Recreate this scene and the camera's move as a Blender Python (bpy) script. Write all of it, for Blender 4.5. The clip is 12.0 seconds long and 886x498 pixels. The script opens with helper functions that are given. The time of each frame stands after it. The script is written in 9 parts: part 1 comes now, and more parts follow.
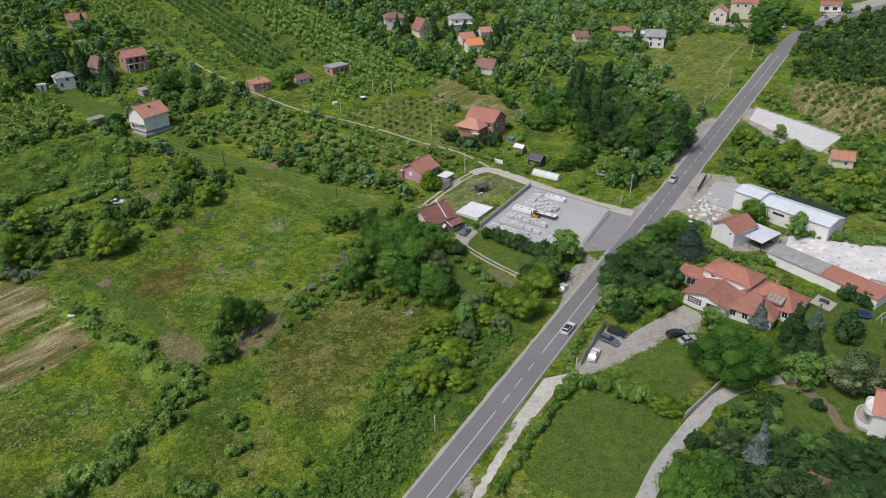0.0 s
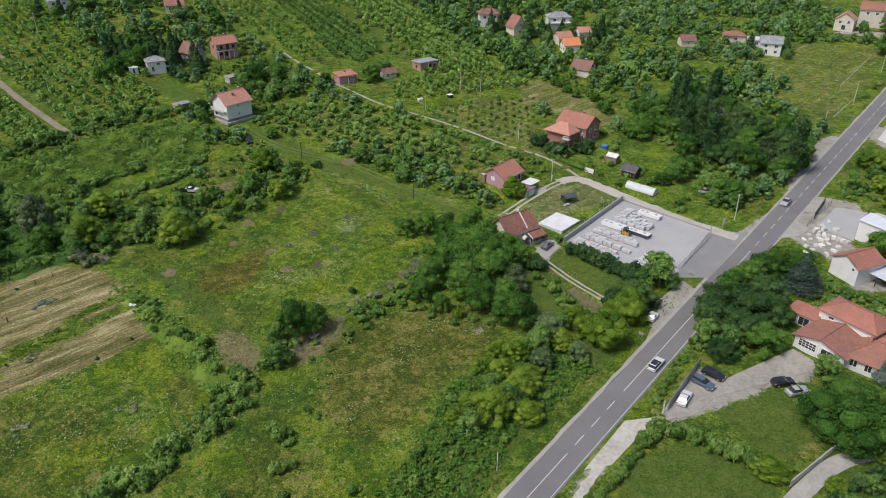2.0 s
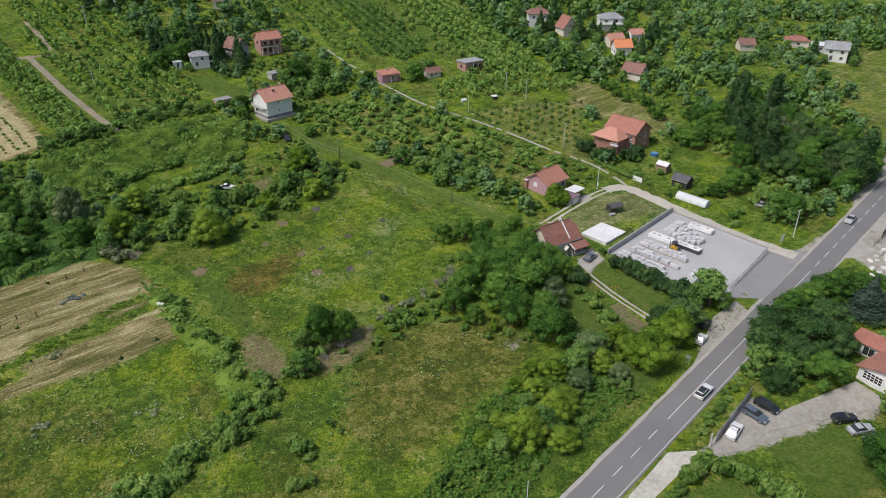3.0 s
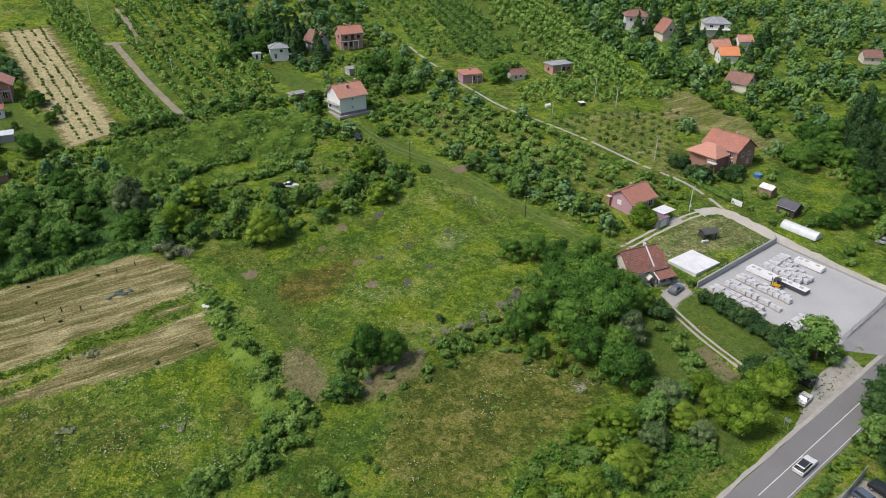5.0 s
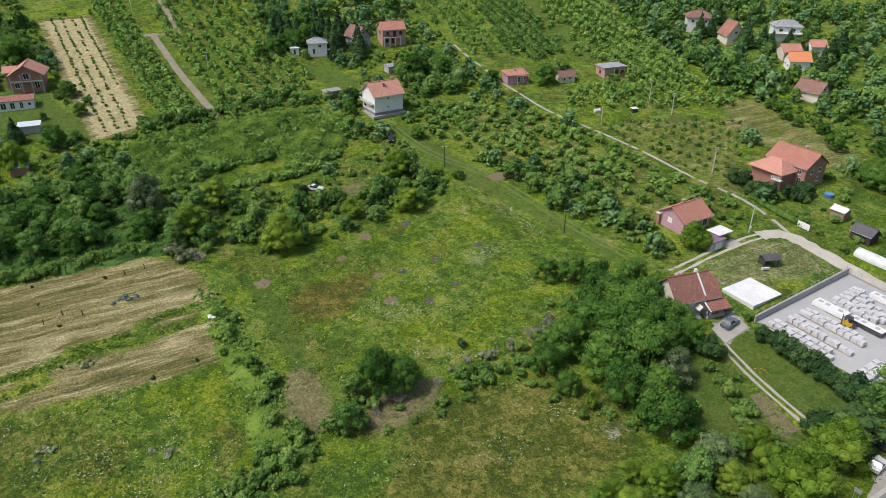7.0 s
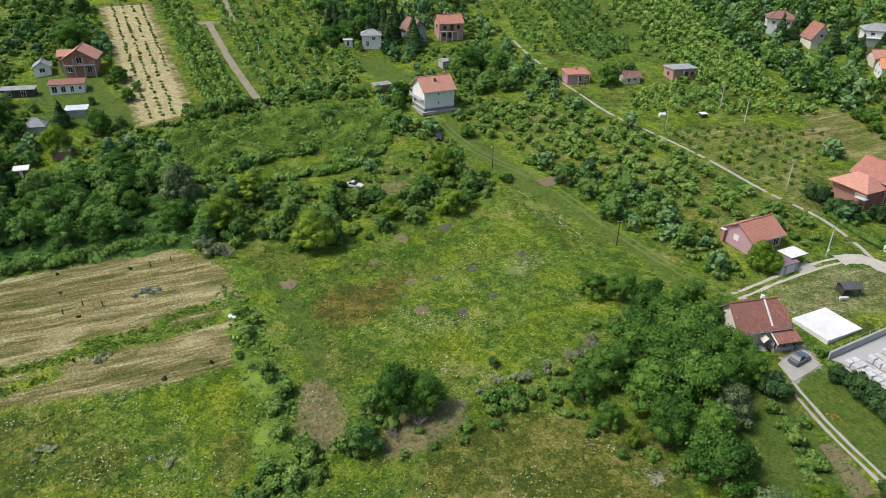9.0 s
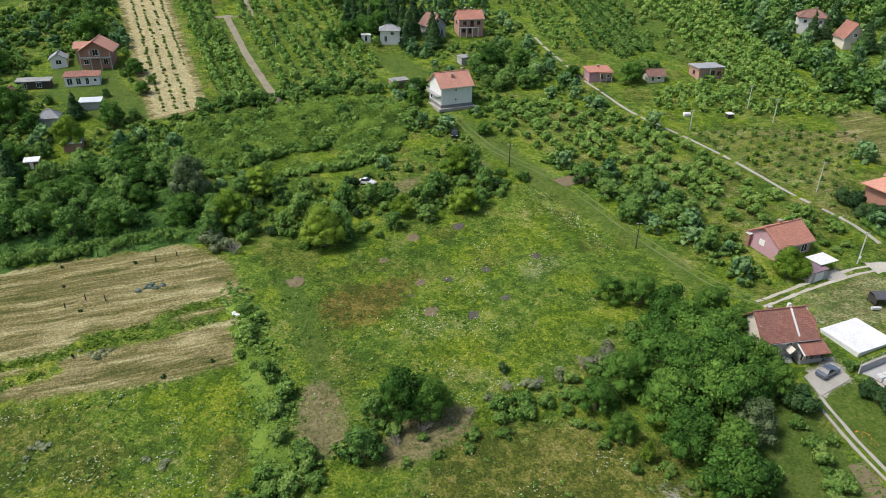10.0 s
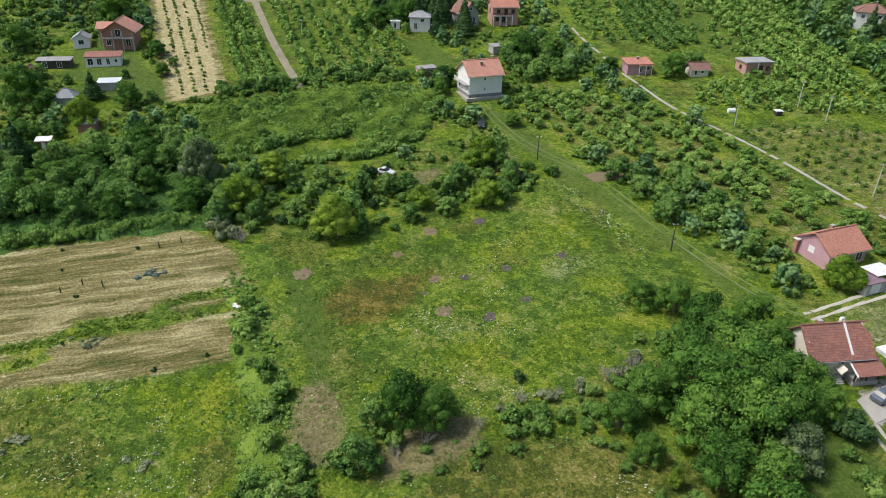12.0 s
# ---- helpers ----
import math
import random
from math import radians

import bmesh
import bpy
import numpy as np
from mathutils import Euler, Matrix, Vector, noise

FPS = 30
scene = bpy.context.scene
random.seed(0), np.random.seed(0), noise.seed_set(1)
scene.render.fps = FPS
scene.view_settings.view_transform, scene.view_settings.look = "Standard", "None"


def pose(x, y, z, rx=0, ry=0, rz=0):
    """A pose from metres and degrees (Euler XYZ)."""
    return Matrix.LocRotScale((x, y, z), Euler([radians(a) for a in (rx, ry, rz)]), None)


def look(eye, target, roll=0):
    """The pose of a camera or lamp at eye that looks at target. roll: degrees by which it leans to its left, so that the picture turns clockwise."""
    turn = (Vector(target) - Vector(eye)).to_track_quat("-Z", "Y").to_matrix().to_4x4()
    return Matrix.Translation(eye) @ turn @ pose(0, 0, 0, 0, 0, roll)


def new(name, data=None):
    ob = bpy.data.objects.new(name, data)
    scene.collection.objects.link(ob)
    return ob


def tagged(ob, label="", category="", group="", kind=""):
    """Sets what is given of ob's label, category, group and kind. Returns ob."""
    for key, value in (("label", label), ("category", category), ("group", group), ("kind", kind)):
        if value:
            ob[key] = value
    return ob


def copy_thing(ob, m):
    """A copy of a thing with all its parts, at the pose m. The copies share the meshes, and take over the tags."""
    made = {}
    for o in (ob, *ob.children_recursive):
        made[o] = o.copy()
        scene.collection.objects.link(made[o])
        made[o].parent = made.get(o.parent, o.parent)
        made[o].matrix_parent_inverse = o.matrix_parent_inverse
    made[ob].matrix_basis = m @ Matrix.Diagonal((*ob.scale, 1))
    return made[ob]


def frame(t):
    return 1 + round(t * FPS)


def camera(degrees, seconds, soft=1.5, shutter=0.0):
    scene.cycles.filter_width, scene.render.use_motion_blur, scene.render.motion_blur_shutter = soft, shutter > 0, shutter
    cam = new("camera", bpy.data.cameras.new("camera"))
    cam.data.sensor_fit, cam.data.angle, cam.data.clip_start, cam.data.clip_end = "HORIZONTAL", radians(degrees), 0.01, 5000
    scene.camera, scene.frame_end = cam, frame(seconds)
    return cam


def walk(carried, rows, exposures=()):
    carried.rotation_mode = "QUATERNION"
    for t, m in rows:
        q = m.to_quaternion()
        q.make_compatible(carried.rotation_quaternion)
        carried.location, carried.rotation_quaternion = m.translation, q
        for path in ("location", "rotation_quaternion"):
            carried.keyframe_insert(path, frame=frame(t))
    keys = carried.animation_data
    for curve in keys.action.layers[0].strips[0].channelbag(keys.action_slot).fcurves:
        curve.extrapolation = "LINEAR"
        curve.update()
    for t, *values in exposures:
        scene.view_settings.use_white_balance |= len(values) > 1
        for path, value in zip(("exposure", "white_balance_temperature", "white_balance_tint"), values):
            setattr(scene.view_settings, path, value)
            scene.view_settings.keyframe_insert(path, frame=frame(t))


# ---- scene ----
import itertools

cam = camera(64.55, 12.0, 0.58)
PATH = [
    (0.0, look((0.01, 0.00, 104.54), (-0.02, 88.05, 57.14), -0.93)),
    (0.5, look((0.15, 3.08, 103.48), (-2.70, 91.10, 56.10), -0.80)),
    (1.0, look((0.29, 6.34, 102.37), (-5.51, 94.23, 55.02), -0.64)),
    (1.5, look((0.44, 9.72, 101.38), (-8.21, 97.41, 54.09), -0.51)),
    (2.0, look((0.46, 13.22, 100.48), (-11.04, 100.59, 53.20), -0.40)),
    (2.5, look((0.58, 16.83, 99.61), (-13.87, 103.75, 52.33), -0.29)),
    (3.0, look((0.67, 20.56, 98.69), (-16.74, 106.96, 51.44), -0.22)),
    (5.0, look((0.36, 35.68, 94.80), (-28.09, 119.17, 47.70), 0.17)),
    (5.5, look((0.28, 39.46, 93.87), (-30.43, 122.17, 46.80), 0.26)),
    (6.0, look((0.25, 43.14, 93.09), (-31.80, 125.30, 45.96), 0.31)),
    (6.5, look((0.23, 46.71, 92.24), (-33.06, 128.37, 45.10), 0.34)),
    (7.0, look((0.10, 49.94, 91.37), (-34.88, 130.90, 44.22), 0.42)),
    (7.5, look((-0.01, 53.02, 90.51), (-37.02, 133.04, 43.32), 0.54)),
    (9.5, look((-0.57, 63.31, 86.54), (-44.49, 139.70, 39.27), 0.83)),
    (10.0, look((-0.77, 65.49, 85.35), (-45.88, 141.19, 38.08), 0.90)),
    (10.5, look((-1.05, 67.59, 84.12), (-47.25, 142.62, 36.83), 1.00)),
    (11.0, look((-1.30, 69.66, 82.88), (-48.48, 144.03, 35.51), 1.13)),
    (11.5, look((-1.74, 71.73, 81.58), (-49.85, 145.45, 34.13), 1.26)),
    (12.0, look((-2.47, 73.98, 80.37), (-51.51, 147.03, 32.84), 1.39)),
]
walk(cam, PATH, [(0.0, -0.15, 6200, 13), (3.0, -0.06, 6250, 13), (7.0, 0.14, 6280, 12), (12.0, 0.29, 6280, 10)])

# ---------- light
world = bpy.data.worlds.new("sky")
scene.world = world
world.use_nodes = True
wn = world.node_tree.nodes
sky = wn.new("ShaderNodeTexSky")
sky.sky_type = 'NISHITA'
sky.sun_disc = False
sky.sun_elevation = radians(52)
sky.sun_rotation = radians(232)
sky.air_density, sky.dust_density, sky.ozone_density = 1.2, 4.0, 1.0
wn["Background"].inputs["Strength"].default_value = 0.120
world.node_tree.links.new(sky.outputs[0], wn["Background"].inputs["Color"])
sun = new("sun", bpy.data.lights.new("sun", 'SUN'))
sun.data.energy, sun.data.angle, sun.data.color = 2.5, radians(11), (1.0, 0.955, 0.88)
sun.matrix_world = look((-60, -50, 120), (0, 0, 0))

# ---------- ground height
SC = 1.08


def soft_clamp(v, lo, hi, k=0.6):
    v = np.asarray(v, float)
    up = hi + k * (1 - np.exp(-np.maximum(v - hi, 0) / k))
    down = lo - k * (1 - np.exp(-np.maximum(lo - v, 0) / k))
    return np.where(v > hi, up, np.where(v < lo, down, v))


def H(x, y):
    """Height of the hillside."""
    a = soft_clamp(np.asarray(x, float) / SC / 100, -2.6, 2.2)
    b = soft_clamp((np.asarray(y, float) / SC - 150) / 100, -1.0, 2.8)
    return SC * (13.768 + 0.338 * a + 7.489 * b + 2.839 * a * a - 3.501 * a * b + 1.195 * b * b)


def hz(x, y):
    return float(H(x, y))


# ---------- materials
def material(name):
    m = bpy.data.materials.new(name)
    m.use_nodes = True
    t = m.node_tree
    return m, t, t.nodes["Principled BSDF"]


def node(t, kind, links=(), **values):
    n = t.nodes.new(kind)
    for k, v in values.items():
        if k in n.inputs:
            n.inputs[k].default_value = v
    for i, o in links:
        t.links.new(o, n.inputs[i])
    return n


def noise_of(t, vec, scale, detail=5.0, rough=0.55):
    n = node(t, "ShaderNodeTexNoise", [("Vector", vec)])
    n.inputs["Scale"].default_value = scale
    n.inputs["Detail"].default_value = detail
    n.inputs["Roughness"].default_value = rough
    return n.outputs["Fac"]


def ramp(t, fac, stops):
    n = node(t, "ShaderNodeValToRGB", [("Fac", fac)])
    e = n.color_ramp.elements
    while len(e) < len(stops):
        e.new(0.5)
    for el, (p, c) in zip(e, stops):
        el.position, el.color = p, (c[0], c[1], c[2], 1)
    return n.outputs["Color"]


def math_of(t, op, a, b=None, c=None, clamp=False):
    n = t.nodes.new("ShaderNodeMath")
    n.operation, n.use_clamp = op, clamp
    for i, v in enumerate((a, b, c)):
        if v is None:
            continue
        if isinstance(v, (int, float)):
            n.inputs[i].default_value = v
        else:
            t.links.new(v, n.inputs[i])
    return n.outputs[0]


def mix(t, fac, a, b, blend='MIX'):
    n = t.nodes.new("ShaderNodeMix")
    n.data_type, n.blend_type = 'RGBA', blend
    for i, v in ((0, fac), (6, a), (7, b)):
        if isinstance(v, (int, float)):
            n.inputs[i].default_value = v
        elif isinstance(v, tuple):
            n.inputs[i].default_value = (v[0], v[1], v[2], 1)
        else:
            t.links.new(v, n.inputs[i])
    return n.outputs[2]


def bump(t, bsdf, height, strength, dist=0.05):
    n = node(t, "ShaderNodeBump", [("Height", height)])
    n.inputs["Strength"].default_value = strength
    n.inputs["Distance"].default_value = dist
    t.links.new(n.outputs[0], bsdf.inputs["Normal"])


def surface(name, dark, light, scale=0.6, fine=9.0, rough=0.8, rel=0.3, metal=0.0, vary=0.0):
    """A plain weathered surface: broad stains and a fine grain."""
    m, t, b = material(name)
    co = t.nodes.new("ShaderNodeTexCoord").outputs["Object"]
    big, small = noise_of(t, co, scale), noise_of(t, co, fine)
    c = ramp(t, big, [(0.3, dark), (0.7, light)])
    c = mix(t, 0.35, c, ramp(t, small, [(0.25, tuple(v * 0.55 for v in dark)), (0.75, tuple(min(1, v * 1.25) for v in light))]))
    if vary:
        r = t.nodes.new("ShaderNodeObjectInfo").outputs["Random"]
        k = math_of(t, 'MULTIPLY_ADD', r, vary, 1 - vary / 2)
        h = node(t, "ShaderNodeHueSaturation", [("Color", c), ("Value", k)])
        c = h.outputs["Color"]
    t.links.new(c, b.inputs["Base Color"])
    b.inputs["Roughness"].default_value, b.inputs["Metallic"].default_value = rough, metal
    bump(t, b, small, rel)
    return m


def tiled(name, c1, c2, joint, w, h, gap=0.02, rough=0.8, rel=0.6, stain=(0.1, 0.09, 0.08), amount=0.3):
    """Rows of tiles or bricks, laid in metres on each face."""
    m, t, b = material(name)
    uv = t.nodes.new("ShaderNodeTexCoord").outputs["UV"]
    ob = t.nodes.new("ShaderNodeTexCoord").outputs["Object"]
    br = node(t, "ShaderNodeTexBrick", [("Vector", uv)], Scale=1.0)
    br.inputs["Color1"].default_value, br.inputs["Color2"].default_value = (*c1, 1), (*c2, 1)
    br.inputs["Mortar"].default_value = (*joint, 1)
    br.inputs["Brick Width"].default_value, br.inputs["Row Height"].default_value = w, h
    br.inputs["Mortar Size"].default_value, br.inputs["Mortar Smooth"].default_value = gap, 0.3
    n1, n2 = noise_of(t, ob, 0.5, 6), noise_of(t, ob, 5.0, 4)
    c = mix(t, ramp(t, n1, [(0.42, (0, 0, 0)), (0.75, (amount,) * 3)]), br.outputs["Color"], stain)
    c = mix(t, 0.25, c, ramp(t, n2, [(0.3, tuple(v * 0.6 for v in c1)), (0.7, tuple(min(1, v * 1.35) for v in c2))]))
    t.links.new(c, b.inputs["Base Color"])
    b.inputs["Roughness"].default_value = rough
    hgt = math_of(t, 'ADD', math_of(t, 'MULTIPLY', br.outputs["Fac"], -1.0), math_of(t, 'MULTIPLY', n2, 0.6))
    bump(t, b, hgt, rel, 0.04)
    return m


def leaf_material(name, dark, mid, light, spread=0.5):
    """Foliage: each leaf clump and each plant a little different."""
    m, t, b = material(name)
    isl = t.nodes.new("ShaderNodeNewGeometry").outputs["Random Per Island"]
    rnd = t.nodes.new("ShaderNodeObjectInfo").outputs["Random"]
    at = t.nodes.new("ShaderNodeAttribute")
    at.attribute_name = "tint"
    lobe = t.nodes.new("ShaderNodeAttribute")
    lobe.attribute_name = "lobe"
    own = math_of(t, 'MULTIPLY', math_of(t, 'FRACT', math_of(t, 'ADD', rnd, at.outputs["Fac"])), spread)
    k = math_of(t, 'ADD', math_of(t, 'ADD', math_of(t, 'MULTIPLY', isl, 0.36), math_of(t, 'MULTIPLY', lobe.outputs["Fac"], 0.34)), math_of(t, 'MULTIPLY', own, 0.8))
    co = t.nodes.new("ShaderNodeTexCoord").outputs["Object"]
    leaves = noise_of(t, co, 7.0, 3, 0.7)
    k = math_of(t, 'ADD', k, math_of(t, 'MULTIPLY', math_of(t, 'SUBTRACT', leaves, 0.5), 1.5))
    # Dark stop cut to 0.64, painting deeper shade into leaf gaps where bump sinks.
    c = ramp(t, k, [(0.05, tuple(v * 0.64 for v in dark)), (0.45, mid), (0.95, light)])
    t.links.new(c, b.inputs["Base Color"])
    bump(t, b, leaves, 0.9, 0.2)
    b.inputs["Roughness"].default_value = 0.8
    b.inputs["Specular IOR Level"].default_value = 0.08
    tr = node(t, "ShaderNodeBsdfTranslucent", [("Color", c)])
    mx = node(t, "ShaderNodeMixShader", [(1, b.outputs[0]), (2, tr.outputs[0])])
    mx.inputs[0].default_value = 0.16
    t.links.new(mx.outputs[0], t.nodes["Material Output"].inputs["Surface"])
    return m


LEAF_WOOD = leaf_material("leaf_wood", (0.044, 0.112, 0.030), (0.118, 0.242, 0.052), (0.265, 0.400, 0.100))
# Far foliage: distance haze put into the leaf colour, bluer and paler.
LEAF_HAZED = leaf_material("leaf_far_hazed", (0.052, 0.128, 0.052), (0.140, 0.276, 0.102), (0.300, 0.440, 0.176))
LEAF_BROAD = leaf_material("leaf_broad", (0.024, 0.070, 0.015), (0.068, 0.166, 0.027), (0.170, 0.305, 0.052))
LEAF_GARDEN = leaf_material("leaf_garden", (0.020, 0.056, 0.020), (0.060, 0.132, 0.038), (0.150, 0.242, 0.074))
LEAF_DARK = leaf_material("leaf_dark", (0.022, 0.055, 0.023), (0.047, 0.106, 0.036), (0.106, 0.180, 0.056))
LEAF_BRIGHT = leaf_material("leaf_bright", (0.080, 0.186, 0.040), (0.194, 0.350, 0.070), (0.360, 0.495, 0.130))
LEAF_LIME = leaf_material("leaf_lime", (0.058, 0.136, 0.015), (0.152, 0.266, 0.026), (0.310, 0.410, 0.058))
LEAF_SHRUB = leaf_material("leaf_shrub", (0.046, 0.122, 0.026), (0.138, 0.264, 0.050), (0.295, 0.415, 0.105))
LEAF_BLUE = leaf_material("needle_blue", (0.070, 0.118, 0.098), (0.150, 0.212, 0.178), (0.26, 0.33, 0.29))
LEAF_GREY = leaf_material("twig_grey", (0.13, 0.18, 0.075), (0.24, 0.29, 0.14), (0.40, 0.43, 0.26))
LEAF_SILVER = leaf_material("leaf_silver", (0.024, 0.058, 0.018), (0.062, 0.116, 0.036), (0.270, 0.330, 0.165))
LEAF_CEDAR = leaf_material("needle_cedar", (0.030, 0.062, 0.046), (0.072, 0.120, 0.088), (0.150, 0.205, 0.150))
TWIG = surface("dead_twigs", (0.20, 0.18, 0.15), (0.36, 0.33, 0.29), 2, 14, 0.9, 0.2)
WEED = leaf_material("meadow_weed", (0.066, 0.136, 0.018), (0.134, 0.228, 0.028), (0.240, 0.318, 0.060), 0.6)
WEED_DRY = leaf_material("dry_weed", (0.10, 0.085, 0.03), (0.17, 0.145, 0.055), (0.26, 0.22, 0.10), 0.6)
BLOSSOM = surface("white_blossom", (0.34, 0.40, 0.22), (0.58, 0.61, 0.46), 3, 20, 0.8, 0.0)
BARK = surface("bark", (0.07, 0.05, 0.035), (0.15, 0.12, 0.09), 3, 20, 0.9, 0.6)
ASPHALT = surface("asphalt", (0.150, 0.148, 0.147), (0.205, 0.201, 0.197), 0.10, 6, 0.88, 0.15)
CONCRETE = surface("concrete", (0.33, 0.33, 0.33), (0.44, 0.44, 0.43), 0.10, 5, 0.85, 0.15)
CONCRETE_PALE = surface("pale_concrete", (0.29, 0.275, 0.24), (0.42, 0.40, 0.355), 0.4, 5, 0.9, 0.3)
PAINT = surface("road_paint", (0.42, 0.42, 0.41), (0.70, 0.70, 0.68), 2.0, 12, 0.7, 0.1)
WHITE_WALL = surface("white_render", (0.66, 0.66, 0.65), (0.80, 0.80, 0.79), 0.35, 6, 0.85, 0.1)
CREAM_WALL = surface("cream_render", (0.55, 0.51, 0.43), (0.70, 0.66, 0.57), 0.35, 6, 0.85, 0.1)
PINK_WALL = surface("pink_render", (0.40, 0.24, 0.28), (0.52, 0.32, 0.36), 0.35, 6, 0.85, 0.1)
GREY_WALL = surface("grey_render", (0.34, 0.33, 0.32), (0.48, 0.47, 0.45), 0.35, 6, 0.85, 0.15)
PLINTH = surface("grey_plinth", (0.17, 0.17, 0.18), (0.25, 0.25, 0.26), 0.8, 8, 0.85, 0.2)
BRICK = tiled("brickwork", (0.36, 0.17, 0.12), (0.45, 0.23, 0.17), (0.32, 0.22, 0.175), 0.25, 0.075, 0.012, 0.9, 0.4)
BRICK_PINK = tiled("pink_blockwork", (0.42, 0.23, 0.19), (0.50, 0.29, 0.24), (0.45, 0.38, 0.34), 0.30, 0.20, 0.015, 0.9, 0.4)
TILE_ORANGE = tiled("orange_roof_tile", (0.31, 0.125, 0.085), (0.44, 0.205, 0.145), (0.22, 0.095, 0.065), 0.30, 0.38, 0.03, amount=0.65)
TILE_SALMON = tiled("salmon_roof_tile", (0.52, 0.24, 0.17), (0.62, 0.32, 0.235), (0.34, 0.15, 0.11), 0.30, 0.38, 0.03, amount=0.2)
TILE_RED = tiled("dark_red_roof_tile", (0.22, 0.085, 0.060), (0.45, 0.205, 0.15), (0.12, 0.05, 0.04), 0.30, 0.38, 0.04, amount=0.5)
TILE_CORAL = tiled("coral_roof_tile", (0.45, 0.185, 0.125), (0.56, 0.265, 0.19), (0.30, 0.12, 0.08), 0.30, 0.38, 0.03, amount=0.25)
TILE_CRIMSON = tiled("red_roof_tile", (0.36, 0.142, 0.098), (0.48, 0.215, 0.155), (0.24, 0.09, 0.065), 0.30, 0.38, 0.03, amount=0.45)
TILE_BROWN = tiled("brown_roof_tile", (0.24, 0.12, 0.09), (0.33, 0.18, 0.14), (0.11, 0.06, 0.05), 0.30, 0.38, 0.035)
TILE_GREY = tiled("grey_roof_sheet", (0.26, 0.27, 0.28), (0.36, 0.37, 0.38), (0.17, 0.17, 0.18), 0.9, 1.6, 0.03)
METAL_PALE = tiled("pale_roof_sheet", (0.55, 0.59, 0.63), (0.63, 0.67, 0.71), (0.46, 0.50, 0.54), 1.0, 3.0, 0.02, 0.5, 0.3, amount=0.1)
ASBESTOS = tiled("weathered_fibre_sheet", (0.27, 0.27, 0.26), (0.36, 0.36, 0.35), (0.18, 0.18, 0.17), 0.9, 1.2, 0.03, amount=0.5)
MEMBRANE = surface("white_roof_membrane", (0.60, 0.60, 0.59), (0.82, 0.82, 0.82), 0.5, 4, 0.7, 0.05)
DARK_WOOD = surface("dark_timber", (0.03, 0.027, 0.025), (0.07, 0.06, 0.05), 1.5, 12, 0.85, 0.4)
WOOD = surface("timber", (0.22, 0.15, 0.09), (0.36, 0.26, 0.17), 1.5, 12, 0.8, 0.4)
STEEL = surface("galvanised_steel", (0.40, 0.41, 0.42), (0.55, 0.56, 0.57), 1.0, 12, 0.45, 0.1, 0.5)
POLE_GREY = surface("pole_concrete", (0.42, 0.41, 0.39), (0.56, 0.55, 0.52), 1.0, 10, 0.9, 0.2)
BAG = surface("white_sacking", (0.50, 0.50, 0.50), (0.68, 0.68, 0.68), 1.5, 8, 0.6, 0.4, 0.0, 0.15)
RUBBLE = surface("pale_rubble", (0.55, 0.54, 0.52), (0.78, 0.77, 0.75), 0.5, 3, 0.9, 0.6, 0.0, 0.5)
ASH = surface("ash", (0.050, 0.045, 0.036), (0.125, 0.113, 0.092), 1.6, 6, 1.0, 0.4)
EARTH = surface("bare_earth", (0.120, 0.096, 0.050), (0.210, 0.168, 0.098), 1.4, 6, 1.0, 0.5)
WHITE_DUST = surface("marble_dust", (0.46, 0.45, 0.43), (0.72, 0.71, 0.69), 0.35, 4, 0.95, 0.5)
LAY_BY = surface("sandy_lay_by", (0.36, 0.34, 0.29), (0.58, 0.56, 0.50), 0.22, 1.3, 0.95, 0.04)
COURT = surface("worn_court", (0.25, 0.235, 0.20), (0.39, 0.37, 0.325), 0.25, 1.3, 0.95, 0.04)
LOT_PALE = surface("pale_lot_gravel", (0.52, 0.51, 0.48), (0.64, 0.63, 0.60), 0.15, 1.3, 0.95, 0.04)
NETTLE = leaf_material("nettle_leaf", (0.046, 0.118, 0.022), (0.098, 0.215, 0.034), (0.190, 0.320, 0.060), 0.4)
BRAMBLE = leaf_material("bramble_leaf", (0.060, 0.126, 0.022), (0.200, 0.316, 0.046), (0.370, 0.480, 0.100), 0.25)
WILLOW = leaf_material("willow_leaf", (0.046, 0.096, 0.032), (0.112, 0.190, 0.066), (0.260, 0.340, 0.145))
RUBBER = surface("rubber", (0.015, 0.015, 0.016), (0.03, 0.03, 0.03), 2, 20, 0.8, 0.1)
YELLOW = surface("yellow_enamel", (0.60, 0.34, 0.02), (0.72, 0.42, 0.03), 2, 20, 0.4, 0.02)
BLUE = surface("blue_tarpaulin", (0.04, 0.12, 0.36), (0.07, 0.18, 0.46), 2, 12, 0.5, 0.1)
FRAME_WHITE = surface("window_frame_white", (0.70, 0.70, 0.69), (0.80, 0.80, 0.79), 2, 20, 0.5, 0.02)
FRAME_BROWN = surface("window_frame_brown", (0.10, 0.035, 0.03), (0.16, 0.06, 0.05), 2, 20, 0.5, 0.02)
TEAL = surface("teal_awning", (0.05, 0.22, 0.20), (0.09, 0.30, 0.27), 2, 12, 0.7, 0.1)
GLASSHOUSE = surface("polythene", (0.52, 0.55, 0.56), (0.66, 0.69, 0.70), 0.8, 6, 0.35, 0.1)


def glass(name, tone):
    m, t, b = material(name)
    co = t.nodes.new("ShaderNodeTexCoord").outputs["Object"]
    c = ramp(t, noise_of(t, co, 1.5), [(0.3, tuple(v * 0.6 for v in tone)), (0.7, tone)])
    t.links.new(c, b.inputs["Base Color"])
    b.inputs["Roughness"].default_value = 0.12
    b.inputs["Specular IOR Level"].default_value = 0.6
    return m


GLASS = glass("window_glass", (0.045, 0.05, 0.055))


